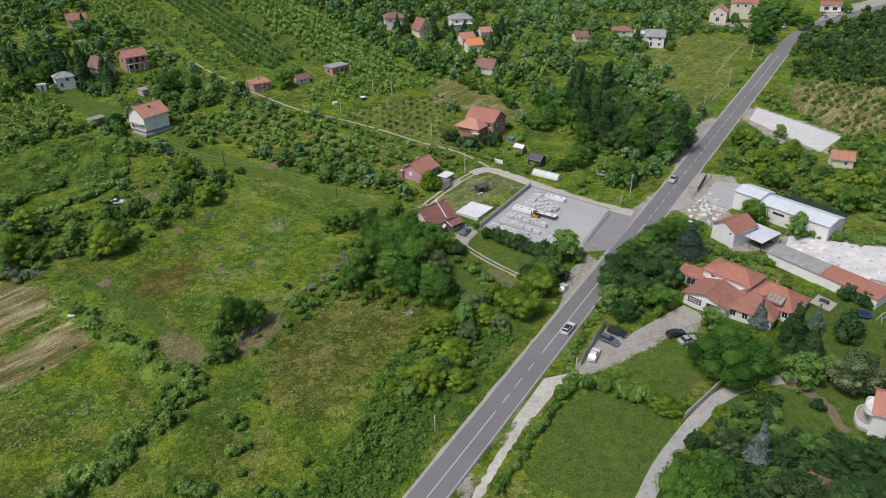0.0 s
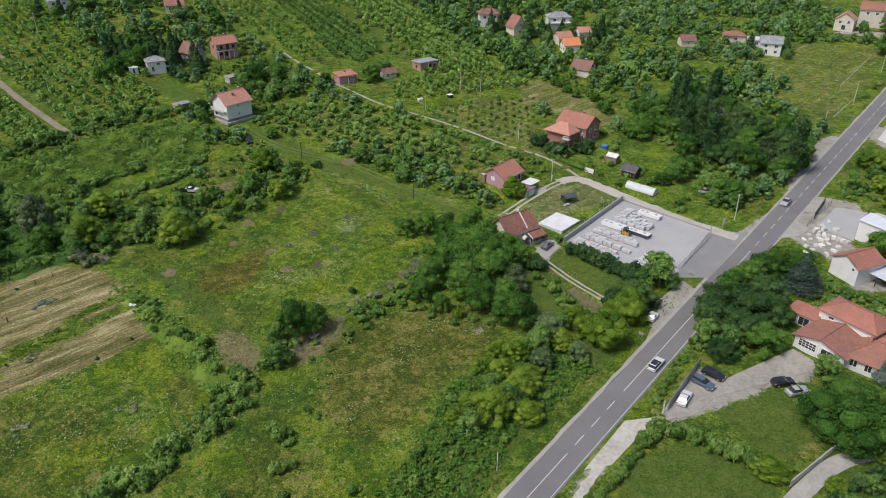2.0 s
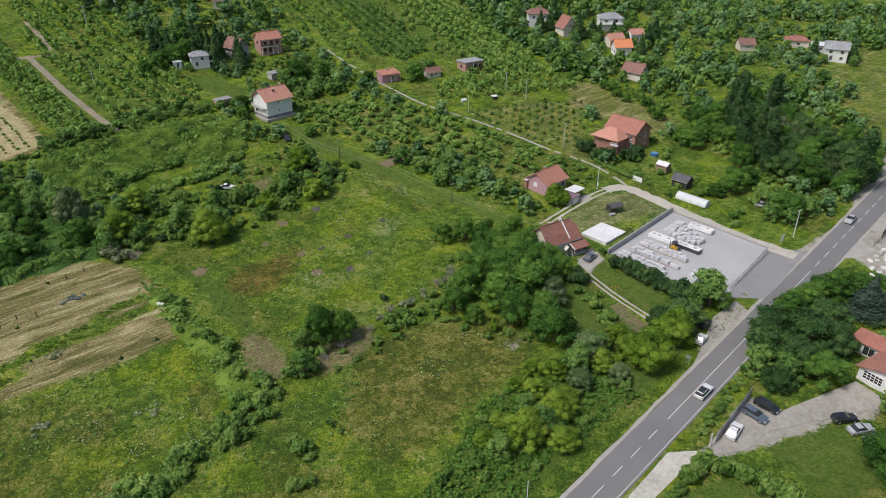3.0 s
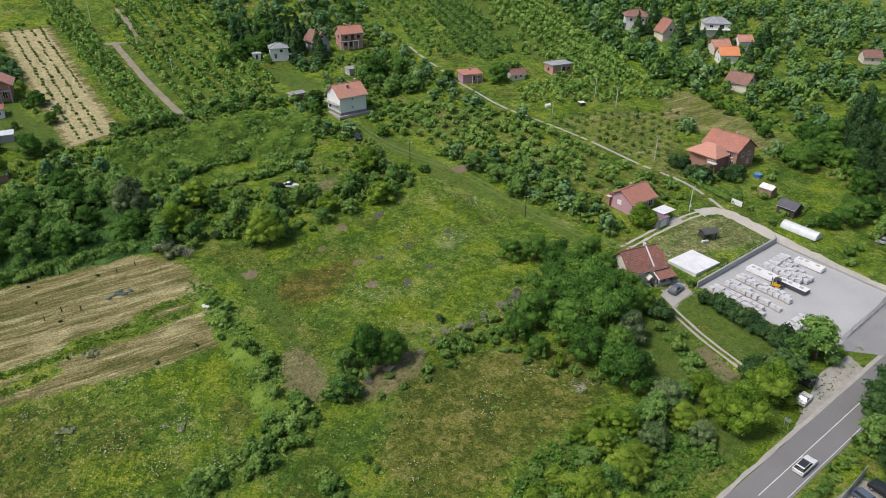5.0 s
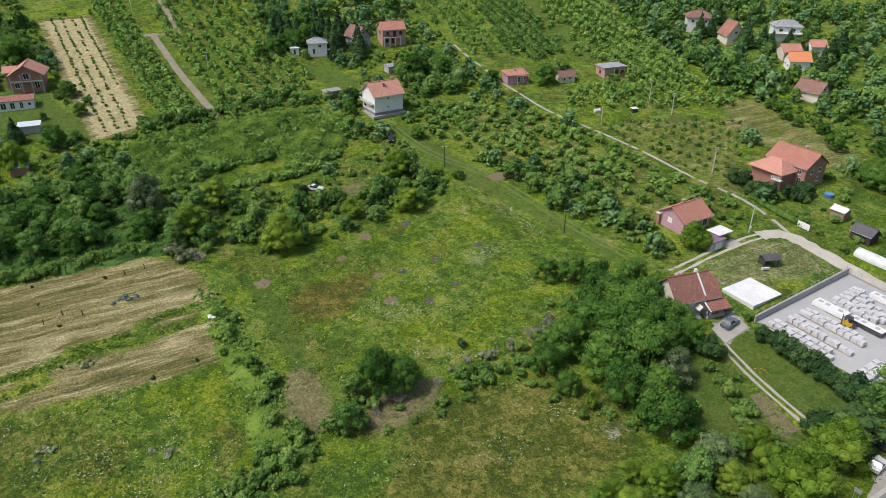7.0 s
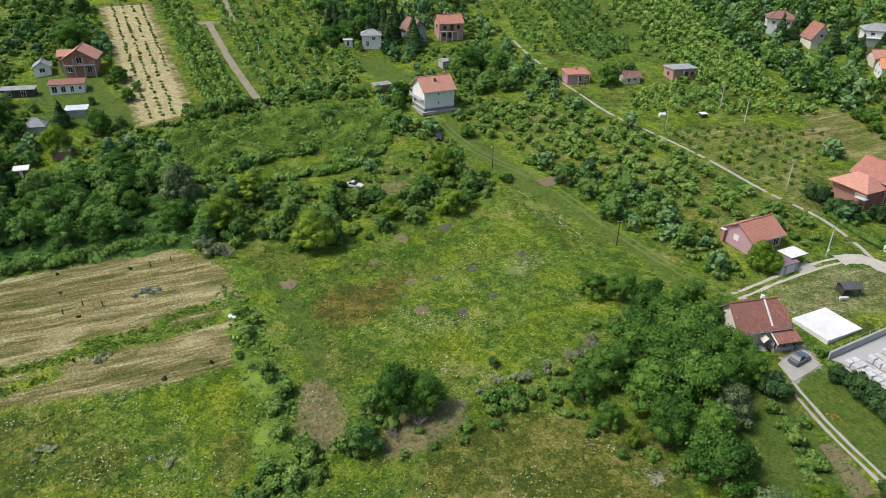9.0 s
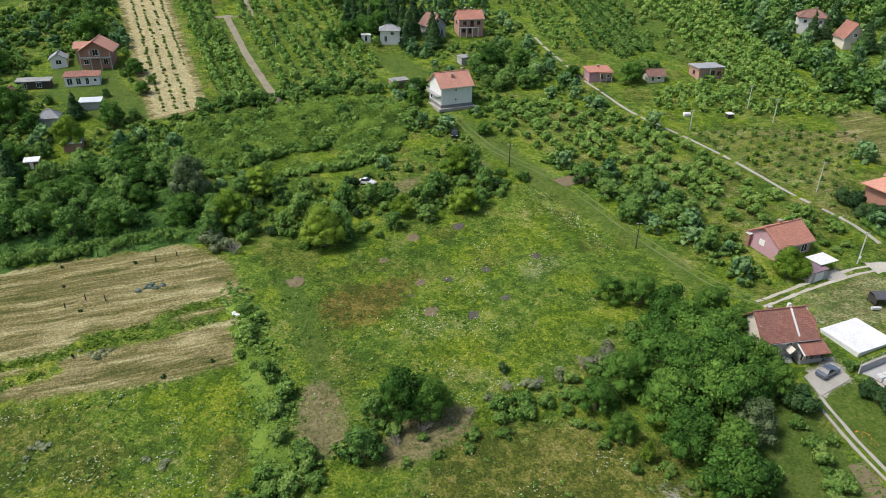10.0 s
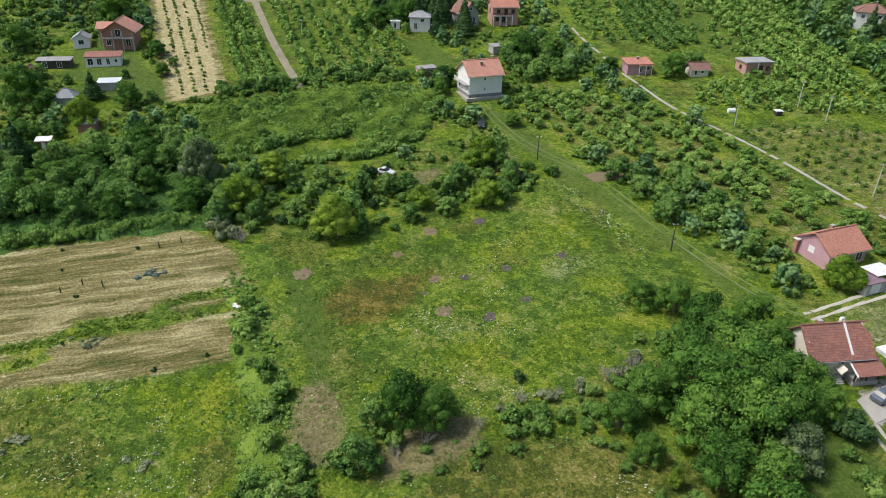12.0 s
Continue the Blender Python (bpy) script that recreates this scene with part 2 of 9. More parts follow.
def enamel(name, tone):
    m, t, b = material(name)
    co = t.nodes.new("ShaderNodeTexCoord").outputs["Object"]
    c = ramp(t, noise_of(t, co, 2.0), [(0.3, tuple(v * 0.85 for v in tone)), (0.7, tone)])
    t.links.new(c, b.inputs["Base Color"])
    b.inputs["Roughness"].default_value = 0.3
    b.inputs["Coat Weight"].default_value = 0.5
    return m


def warp(t, vec, scale, amount):
    """Coordinates pushed about by noise, for ragged patches."""
    n = node(t, "ShaderNodeTexNoise", [("Vector", vec)])
    n.inputs["Scale"].default_value, n.inputs["Detail"].default_value = scale, 4.0
    n.inputs["Roughness"].default_value = 0.65
    s = t.nodes.new("ShaderNodeVectorMath")
    s.operation = 'SUBTRACT'
    t.links.new(n.outputs["Color"], s.inputs[0])
    s.inputs[1].default_value = (0.5, 0.5, 0.5)
    a = t.nodes.new("ShaderNodeVectorMath")
    a.operation = 'MULTIPLY_ADD'
    t.links.new(s.outputs[0], a.inputs[0])
    a.inputs[1].default_value = (amount, amount, 0)
    t.links.new(vec, a.inputs[2])
    return a.outputs[0]


def cells(t, vec, scale):
    """A chance value for each plant or patch of the sward."""
    n = node(t, "ShaderNodeTexVoronoi", [("Vector", vec)])
    n.inputs["Scale"].default_value = scale
    return node(t, "ShaderNodeSeparateColor", [("Color", n.outputs["Color"])]).outputs[0]


def ground_material():
    m, t, b = material("hillside_grass")
    co = t.nodes.new("ShaderNodeTexCoord").outputs["Object"]
    at = t.nodes.new("ShaderNodeAttribute")
    at.attribute_name = "zone"
    tn = t.nodes.new("ShaderNodeAttribute")
    tn.attribute_name = "tone"
    sep = node(t, "ShaderNodeSeparateColor", [("Color", at.outputs["Color"])])
    tone = node(t, "ShaderNodeSeparateColor", [("Color", tn.outputs["Color"])])
    wide, broad, mid = noise_of(t, co, 0.022, 4), noise_of(t, co, 0.10, 6, 0.6), noise_of(t, co, 0.55, 6, 0.65)
    fine, grain = noise_of(t, co, 2.6, 4, 0.7), noise_of(t, co, 8.0, 3, 0.7)
    edge = math_of(t, 'ADD', math_of(t, 'MULTIPLY', math_of(t, 'SUBTRACT', mid, 0.5), 1.1), math_of(t, 'MULTIPLY', math_of(t, 'SUBTRACT', fine, 0.5), 0.6))

    def zone(channel, lo=0.35, hi=0.65):
        v = math_of(t, 'ADD', channel, edge)
        n = t.nodes.new("ShaderNodeMapRange")
        n.interpolation_type = 'SMOOTHSTEP'
        t.links.new(v, n.inputs[0])
        n.inputs[1].default_value, n.inputs[2].default_value = lo, hi
        return n.outputs[0]

    def wsum(*terms):
        out = None
        for v, k in terms:
            v = math_of(t, 'MULTIPLY', v, k)
            out = v if out is None else math_of(t, 'ADD', out, v)
        return out

    patch = cells(t, warp(t, co, 0.45, 2.6), 0.33)
    clump = cells(t, warp(t, co, 1.3, 0.9), 1.0)
    herb = cells(t, warp(t, co, 3.5, 0.3), 3.0)
    wet = math_of(t, 'MULTIPLY_ADD', math_of(t, 'SUBTRACT', broad, 0.5), 2.4, 0.5)
    v = wsum((wet, 0.30), (patch, 0.16), (clump, 0.26), (herb, 0.22))
    v = math_of(t, 'MULTIPLY_ADD', math_of(t, 'SUBTRACT', v, 0.5), 1.9, 0.5)
    meadow = ramp(t, v, [(0.04, (0.056, 0.104, 0.016)), (0.36, (0.094, 0.164, 0.021)), (0.54, (0.142, 0.218, 0.027)), (0.72, (0.202, 0.264, 0.040)), (0.86, (0.220, 0.242, 0.056)), (0.97, (0.293, 0.300, 0.12))])
    lush = ramp(t, v, [(0.2, (0.038, 0.082, 0.015)), (0.5, (0.072, 0.128, 0.024)), (0.8, (0.112, 0.158, 0.040))])
    lawn = ramp(t, wsum((mid, 0.5), (fine, 0.3), (herb, 0.2)), [(0.32, (0.052, 0.100, 0.017)), (0.5, (0.092, 0.152, 0.027)), (0.68, (0.154, 0.194, 0.050))])
    olive = ramp(t, v, [(0.2, (0.066, 0.090, 0.016)), (0.45, (0.122, 0.142, 0.026)), (0.62, (0.172, 0.172, 0.038)), (0.85, (0.250, 0.226, 0.078))])
    lime = ramp(t, v, [(0.15, (0.080, 0.138, 0.010)), (0.5, (0.162, 0.232, 0.014)), (0.85, (0.268, 0.306, 0.030))])
    rust = ramp(t, v, [(0.2, (0.075, 0.085, 0.018)), (0.5, (0.150, 0.110, 0.028)), (0.8, (0.210, 0.160, 0.050))])
    hoary = ramp(t, v, [(0.2, (0.085, 0.130, 0.045)), (0.5, (0.17, 0.21, 0.09)), (0.8, (0.30, 0.32, 0.18))])

    def streaks(length, width, detail):
        s = node(t, "ShaderNodeMapping", [("Vector", warp(t, co, 0.08, 3.0))])
        s.vector_type = 'TEXTURE'
        s.inputs["Rotation"].default_value = (0, 0, radians(49))
        s.inputs["Scale"].default_value = (length, width, 1)
        return math_of(t, 'MULTIPLY_ADD', math_of(t, 'SUBTRACT', noise_of(t, s.outputs[0], 1.0, detail, 0.65), 0.5), 2.2, 0.5)

    sw = wsum((streaks(34, 2.6, 3), 0.52), (streaks(16, 0.6, 4), 0.36), (herb, 0.12))
    sw = math_of(t, 'MULTIPLY_ADD', math_of(t, 'SUBTRACT', sw, 0.5), 1.25, 0.53)
    straw = ramp(t, sw, [(0.20, (0.078, 0.102, 0.026)), (0.38, (0.150, 0.142, 0.050)), (0.52, (0.222, 0.190, 0.084)), (0.66, (0.318, 0.278, 0.138)), (0.82, (0.458, 0.419, 0.237))])
    stone = ramp(t, wsum((broad, 0.2), (mid, 0.5), (fine, 0.3)), [(0.34, (0.26, 0.24, 0.195)), (0.5, (0.40, 0.375, 0.32)), (0.64, (0.52, 0.50, 0.45))])
    soil = ramp(t, wsum((mid, 0.55), (clump, 0.15), (herb, 0.3)), [(0.28, (0.125, 0.122, 0.050)), (0.5, (0.235, 0.195, 0.102)), (0.72, (0.335, 0.275, 0.165))])
    pale = t.nodes.new("ShaderNodeMapRange")
    t.links.new(sep.outputs[0], pale.inputs[0])
    pale.inputs[1].default_value, pale.inputs[2].default_value = 1.02, 1.15
    straw = mix(t, pale.outputs[0], straw, ramp(t, mid, [(0.3, (0.36, 0.30, 0.15)), (0.7, (0.55, 0.48, 0.28))]))
    c = mix(t, ramp(t, wide, [(0.4, (0, 0, 0)), (0.65, (0.35, 0.35, 0.35))]), meadow, lush)
    stand = cells(t, warp(t, co, 0.30, 6.0), 0.17)
    c = mix(t, ramp(t, stand, [(0.66, (0, 0, 0)), (0.80, (0.60, 0.60, 0.60))]), c, lime)
    c = mix(t, ramp(t, stand, [(0.14, (0.60, 0.60, 0.60)), (0.28, (0, 0, 0))]), c, olive)
    c = mix(t, math_of(t, 'MULTIPLY', zone(tone.outputs[0], 0.25, 0.85), 0.9), c, olive)
    c = mix(t, math_of(t, 'MULTIPLY', zone(tone.outputs[1], 0.25, 0.85), 0.9), c, lime)
    c = mix(t, math_of(t, 'MULTIPLY', zone(tone.outputs[2], 0.25, 0.85), 0.85), c, rust)
    c = mix(t, math_of(t, 'MULTIPLY', zone(tn.outputs["Alpha"], 0.25, 0.85), 0.8), c, hoary)
    c = mix(t, zone(sep.outputs[0], 0.3, 0.8), c, straw)
    c = mix(t, 0.85, c, mix(t, 1.0, c, ramp(t, fine, [(0.34, (0.55, 0.60, 0.55)), (0.50, (1.0, 1.02, 0.98)), (0.66, (1.60, 1.55, 1.35))]), 'MULTIPLY'))
    c = mix(t, 0.4, c, mix(t, 1.0, c, ramp(t, grain, [(0.32, (0.50, 0.50, 0.50)), (0.68, (1.5, 1.5, 1.5))]), 'MULTIPLY'))
    c = mix(t, math_of(t, 'MULTIPLY', zone(sep.outputs[1]), 0.85), c, lawn)
    c = mix(t, math_of(t, 'MULTIPLY', zone(at.outputs["Alpha"], 0.25, 0.95), 0.8), c, soil)
    c = mix(t, zone(sep.outputs[2]), c, stone)
    t.links.new(c, b.inputs["Base Color"])
    b.inputs["Roughness"].default_value = 0.95
    b.inputs["Specular IOR Level"].default_value = 0.1
    bump(t, b, math_of(t, 'ADD', fine, math_of(t, 'MULTIPLY', grain, 0.5)), 1.0, 0.4)
    return m


GRASS = ground_material()


# ---------- mesh helpers
def lay_uv(me):
    """Flat coordinates in metres on every face."""
    uv = me.uv_layers.new(name="metres")
    for p in me.polygons:
        n = p.normal
        if abs(n.z) > 0.97 or n.length < 0.1:
            u, v = Vector((1, 0, 0)), Vector((0, 1, 0))
        else:
            u = Vector((0, 0, 1)).cross(n).normalized()
            v = n.cross(u)
        for li in p.loop_indices:
            w = me.vertices[me.loops[li].vertex_index].co
            uv.data[li].uv = (w.dot(u), w.dot(v))


def part(name, bm, mat, parent=None, label="", smooth=False):
    """Links a bmesh as one mesh object under a thing or a part."""
    bm.normal_update()
    me = bpy.data.meshes.new(name)
    bm.to_mesh(me)
    bm.free()
    me.materials.append(mat)
    lay_uv(me)
    if smooth:
        me.polygons.foreach_set("use_smooth", [True] * len(me.polygons))
    ob = new(name, me)
    if parent:
        ob.parent = parent
    if label:
        ob["label"] = label
    return ob


def holder(name, label, category, m, group="", kind=""):
    e = new(name)
    e.empty_display_size = 0.3
    e.matrix_world = m
    return tagged(e, label, category, group, kind)


def box(bm, x0, y0, z0, x1, y1, z1, bevel=0.0):
    r = bmesh.ops.create_cube(bm, size=1.0, matrix=Matrix.LocRotScale(((x0 + x1) / 2, (y0 + y1) / 2, (z0 + z1) / 2), None, (abs(x1 - x0), abs(y1 - y0), abs(z1 - z0))))
    if bevel:
        edges = list({e for v in r["verts"] for e in v.link_edges})
        bmesh.ops.bevel(bm, geom=edges, offset=bevel, segments=2, affect='EDGES', profile=0.6)


def boxed(name, dims, mat, parent, label="", bevel=0.0):
    bm = bmesh.new()
    box(bm, *dims, bevel)
    return part(name, bm, mat, parent, label)


def tube(bm, p0, p1, r0, r1, seg=8):
    p0, p1 = Vector(p0), Vector(p1)
    d = p1 - p0
    q = d.to_track_quat("Z", "Y").to_matrix().to_4x4()
    bmesh.ops.create_cone(bm, cap_ends=True, segments=seg, radius1=r0, radius2=r1, depth=d.length, matrix=Matrix.Translation((p0 + p1) / 2) @ q)


def poly_slab(bm, pts, thick):
    """A flat polygon, given by its upper corners, with thickness below."""
    top = [bm.verts.new(p) for p in pts]
    low = [bm.verts.new(Vector(p) - Vector((0, 0, thick))) for p in pts]
    bm.faces.new(top)
    bm.faces.new(low[::-1])
    for i in range(len(pts)):
        j = (i + 1) % len(pts)
        bm.faces.new((top[j], top[i], low[i], low[j]))


def inside(x, y, poly):
    """Which points lie in a polygon, and how far they are from its edge."""
    x, y = np.asarray(x, float), np.asarray(y, float)
    hit, far = np.zeros(x.shape, bool), np.full(x.shape, 1e9)
    for (x0, y0), (x1, y1) in zip(poly, poly[1:] + poly[:1]):
        cross = ((y0 > y) != (y1 > y)) & (x < (x1 - x0) * (y - y0) / (y1 - y0 + 1e-12) + x0)
        hit ^= cross
        k = np.clip(((x - x0) * (x1 - x0) + (y - y0) * (y1 - y0)) / ((x1 - x0) ** 2 + (y1 - y0) ** 2 + 1e-9), 0, 1)
        far = np.minimum(far, np.hypot(x - x0 - k * (x1 - x0), y - y0 - k * (y1 - y0)))
    return hit, np.where(hit, far, -far)


def line_points(pts, step):
    out = []
    for (x0, y0), (x1, y1) in zip(pts, pts[1:]):
        n = max(1, int(math.hypot(x1 - x0, y1 - y0) / step))
        out += [(x0 + (x1 - x0) * i / n, y0 + (y1 - y0) * i / n) for i in range(n)]
    return out + [pts[-1]]


def smooth_line(pts, rounds=2):
    for _ in range(rounds):
        out = [pts[0]]
        for a, b in zip(pts, pts[1:]):
            out += [(a[0] * 0.75 + b[0] * 0.25, a[1] * 0.75 + b[1] * 0.25), (a[0] * 0.25 + b[0] * 0.75, a[1] * 0.25 + b[1] * 0.75)]
        pts = out + [pts[-1]]
    return pts


def ribbon(name, pts, u0, u1, lift, mat, step=3.0, rag=0.0, cuts=2, parent=None, seed=1):
    """A strip that lies on the ground beside or along a line, from u0 to u1 metres to its right."""
    rng = random.Random(seed)
    pts = line_points(pts, step)
    bm = bmesh.new()
    rows = []
    for i, (x, y) in enumerate(pts):
        a, b = pts[max(0, i - 1)], pts[min(len(pts) - 1, i + 1)]
        l = math.hypot(b[0] - a[0], b[1] - a[1])
        nx, ny = (b[1] - a[1]) / l, -(b[0] - a[0]) / l
        row = []
        us = [u0 + rng.uniform(-rag, rag)] + [u0 + (u1 - u0) * k / cuts for k in range(1, cuts)] + [u1 + rng.uniform(-rag, rag)]
        for u in [us[0]] + us + [us[-1]]:
            px, py = x + nx * u, y + ny * u
            row.append(bm.verts.new((px, py, hz(px, py) + lift)))
        row[0].co.z -= 0.35
        row[-1].co.z -= 0.35
        rows.append(row)
    for r0, r1 in zip(rows, rows[1:]):
        for k in range(len(r0) - 1):
            bm.faces.new((r0[k], r0[k + 1], r1[k + 1], r1[k]))
    return part(name, bm, mat, parent)


def sheet(name, corners, lift, mat, n=8, parent=None):
    """A paved quadrilateral that follows the ground, with its own edge."""
    bm = bmesh.new()
    a, b, c, d = [Vector((*p, 0)) for p in corners]
    grid = []
    for i in range(n + 1):
        row = []
        for j in range(n + 1):
            p = a.lerp(b, i / n).lerp(d.lerp(c, i / n), j / n)
            row.append(bm.verts.new((p.x, p.y, hz(p.x, p.y) + lift)))
        grid.append(row)
    for i in range(n):
        for j in range(n):
            bm.faces.new((grid[i][j], grid[i][j + 1], grid[i + 1][j + 1], grid[i + 1][j]))
    rim = [e for e in bm.edges if len(e.link_faces) == 1]
    r = bmesh.ops.extrude_edge_only(bm, edges=rim)
    for v in r["geom"]:
        if isinstance(v, bmesh.types.BMVert):
            v.co.z -= 0.4
    bmesh.ops.recalc_face_normals(bm, faces=bm.faces)
    return part(name, bm, mat, parent)

# ---------- ground
ROAD_A, ROAD_D = Vector((-3.5, 85.9)), Vector((0.5552, 0.8317))
ROAD_N = Vector((ROAD_D.y, -ROAD_D.x))


def road_point(s, u=0.0):
    p = ROAD_A + ROAD_D * s + ROAD_N * u
    return (p.x, p.y)


ROAD_LINE = [road_point(-140), road_point(287)] + smooth_line([road_point(290), (168, 344), (182, 360), (200, 374), (232, 392), (300, 424), (420, 470)], 1)

DRY_FIELD = [(-156, 107), (-137, 123), (-125, 136), (-113, 149), (-100, 149), (-87, 140), (-77, 129), (-85, 119), (-102, 104), (-116, 90)]
LOWER_MEADOW = [(-44, 107), (-40, 125), (-32, 138), (-23, 150), (-12, 150), (-4, 144), (-5, 133), (-10, 120)]
MEADOW = [(-104, 155), (-81, 165), (-70, 192), (-56, 207), (-33, 194), (-33, 177), (-30, 164), (-41, 145), (-51, 142), (-64, 140), (-79, 149)]
STRAW_FIELD = [(-246, 237.5), (-234, 251), (-157.5, 197.5), (-165.3, 183.2)]
FAR_FIELD = [(92, 327), (120, 362), (155, 357), (145, 327), (99, 252), (90, 267), (87, 308)]
PALE_STRIP = [(-6, 292), (4, 298), (36, 265), (27, 251), (12, 260), (-4, 277)]
RIGHT_ORCHARD = [(148, 290), (178, 276), (151, 227), (139, 229), (134, 252), (133, 261)]
MOWN_PATH = [(-96, 229), (-90, 233), (-61, 217), (-43, 207), (-20, 194), (-12, 188), (-13, 182), (-25, 190), (-42, 199), (-64, 208)]
GARDEN_LAWN = [(21, 106), (31, 111), (44, 101), (41, 94), (33, 82), (25, 82), (14, 90)]
VILLA_LAWN = [(36, 118), (49, 127), (56, 116), (45, 106)]
HOUSE_LAWN = [(-2, 194), (7, 208), (18, 212), (27, 202), (5, 183)]
ORCHARD_FLOOR = [(-39, 256), (-21, 271), (1, 279), (6, 226), (-8, 235), (-23, 245)]

LANE = smooth_line([(-6.5, 188.0), (-4.8, 190.4), (-0.9, 196.7), (3.2, 202.3), (8.2, 208.9), (12.4, 212.8), (16.4, 212.8), (20.5, 209.6), (27.0, 203.6), (32, 199.6), (37.6, 195), (46, 187.6), (54.8, 182.3)], 2)
HOUSE_TRACK = smooth_line([(5.4, 167.6), (8.5, 163.6), (12.2, 159.2), (19.3, 152.2), (24, 147.5)])
MOWN_TRACK = smooth_line([(-96, 231.5), (-90, 226.8), (-77.3, 219.1), (-56.2, 214.3), (-39.5, 203.7), (-30.3, 198.3), (-20.9, 193.1), (-12.1, 189.2), (-5.5, 188.8)])
FOOTPATH = smooth_line([(-104, 300), (-95.9, 292.3), (-88.1, 286.2), (-74.3, 274.0), (-68.4, 270.5), (-55.4, 260.4), (-39.4, 254.0), (-21.9, 244.7), (-7.7, 234.2), (5.0, 227.6), (11.7, 220.3), (16.5, 213.2)])
FARM_TRACK = smooth_line([(-144.2, 211.6), (-157.1, 219.5), (-174.7, 230.6), (-189.6, 240.8), (-203, 250)], 1)
CROSS_TRACK = [(-208, 246.5), (-202, 252), (-197, 256.5), (-209, 266), (-224, 277.5)]
DRIVE = smooth_line([(28, 76), (33.5, 84.1), (37, 89.5), (40.3, 93.5), (47.9, 101.8), (53.8, 107.2), (60.2, 110.0), (66.8, 111.1), (70.5, 111.4)])
GARDEN_PATH = smooth_line([(66.5, 110.4), (70.0, 107.4), (72.2, 105.1), (72.8, 102.0), (72.3, 98.3), (73.4, 96.1)])
CALM_LINES = (CROSS_TRACK, LANE, HOUSE_TRACK, MOWN_TRACK, FOOTPATH, FARM_TRACK, DRIVE)


def line_distance(x, y, line):
    far = np.full(np.shape(x), 1e9)
    for (x0, y0), (x1, y1) in zip(line, line[1:]):
        k = np.clip(((x - x0) * (x1 - x0) + (y - y0) * (y1 - y0)) / ((x1 - x0) ** 2 + (y1 - y0) ** 2 + 1e-9), 0, 1)
        far = np.minimum(far, np.hypot(x - x0 - k * (x1 - x0), y - y0 - k * (y1 - y0)))
    return far


FIELD_RIDGES = (
    [(-105.2, 119.3), (-99.0, 126.3), (-92.6, 130.9), (-88.7, 136.8)],
    [(-117.5, 101.0), (-111.4, 107.6), (-105.7, 114.1), (-100.7, 121.6), (-93.9, 127.0)],
    [(-110.5, 100.5), (-107.1, 104.9), (-102.6, 111.9)],
    [(-98.4, 130.9), (-95.6, 135.1), (-92.6, 139.3)],
)
BARE_STRIP = [(-64.7, 129.2), (-63.4, 133.4), (-56.9, 130.4), (-51.4, 124.5), (-53.4, 120.9), (-59.5, 121.7)]
BARE_CORNER = [(-46.8, 128.5), (-46.4, 134.2), (-41.7, 139.9), (-37.7, 140.0), (-36.8, 135.1), (-38.8, 131.5), (-40.9, 126.8), (-43.4, 124.1), (-46.2, 125.5)]


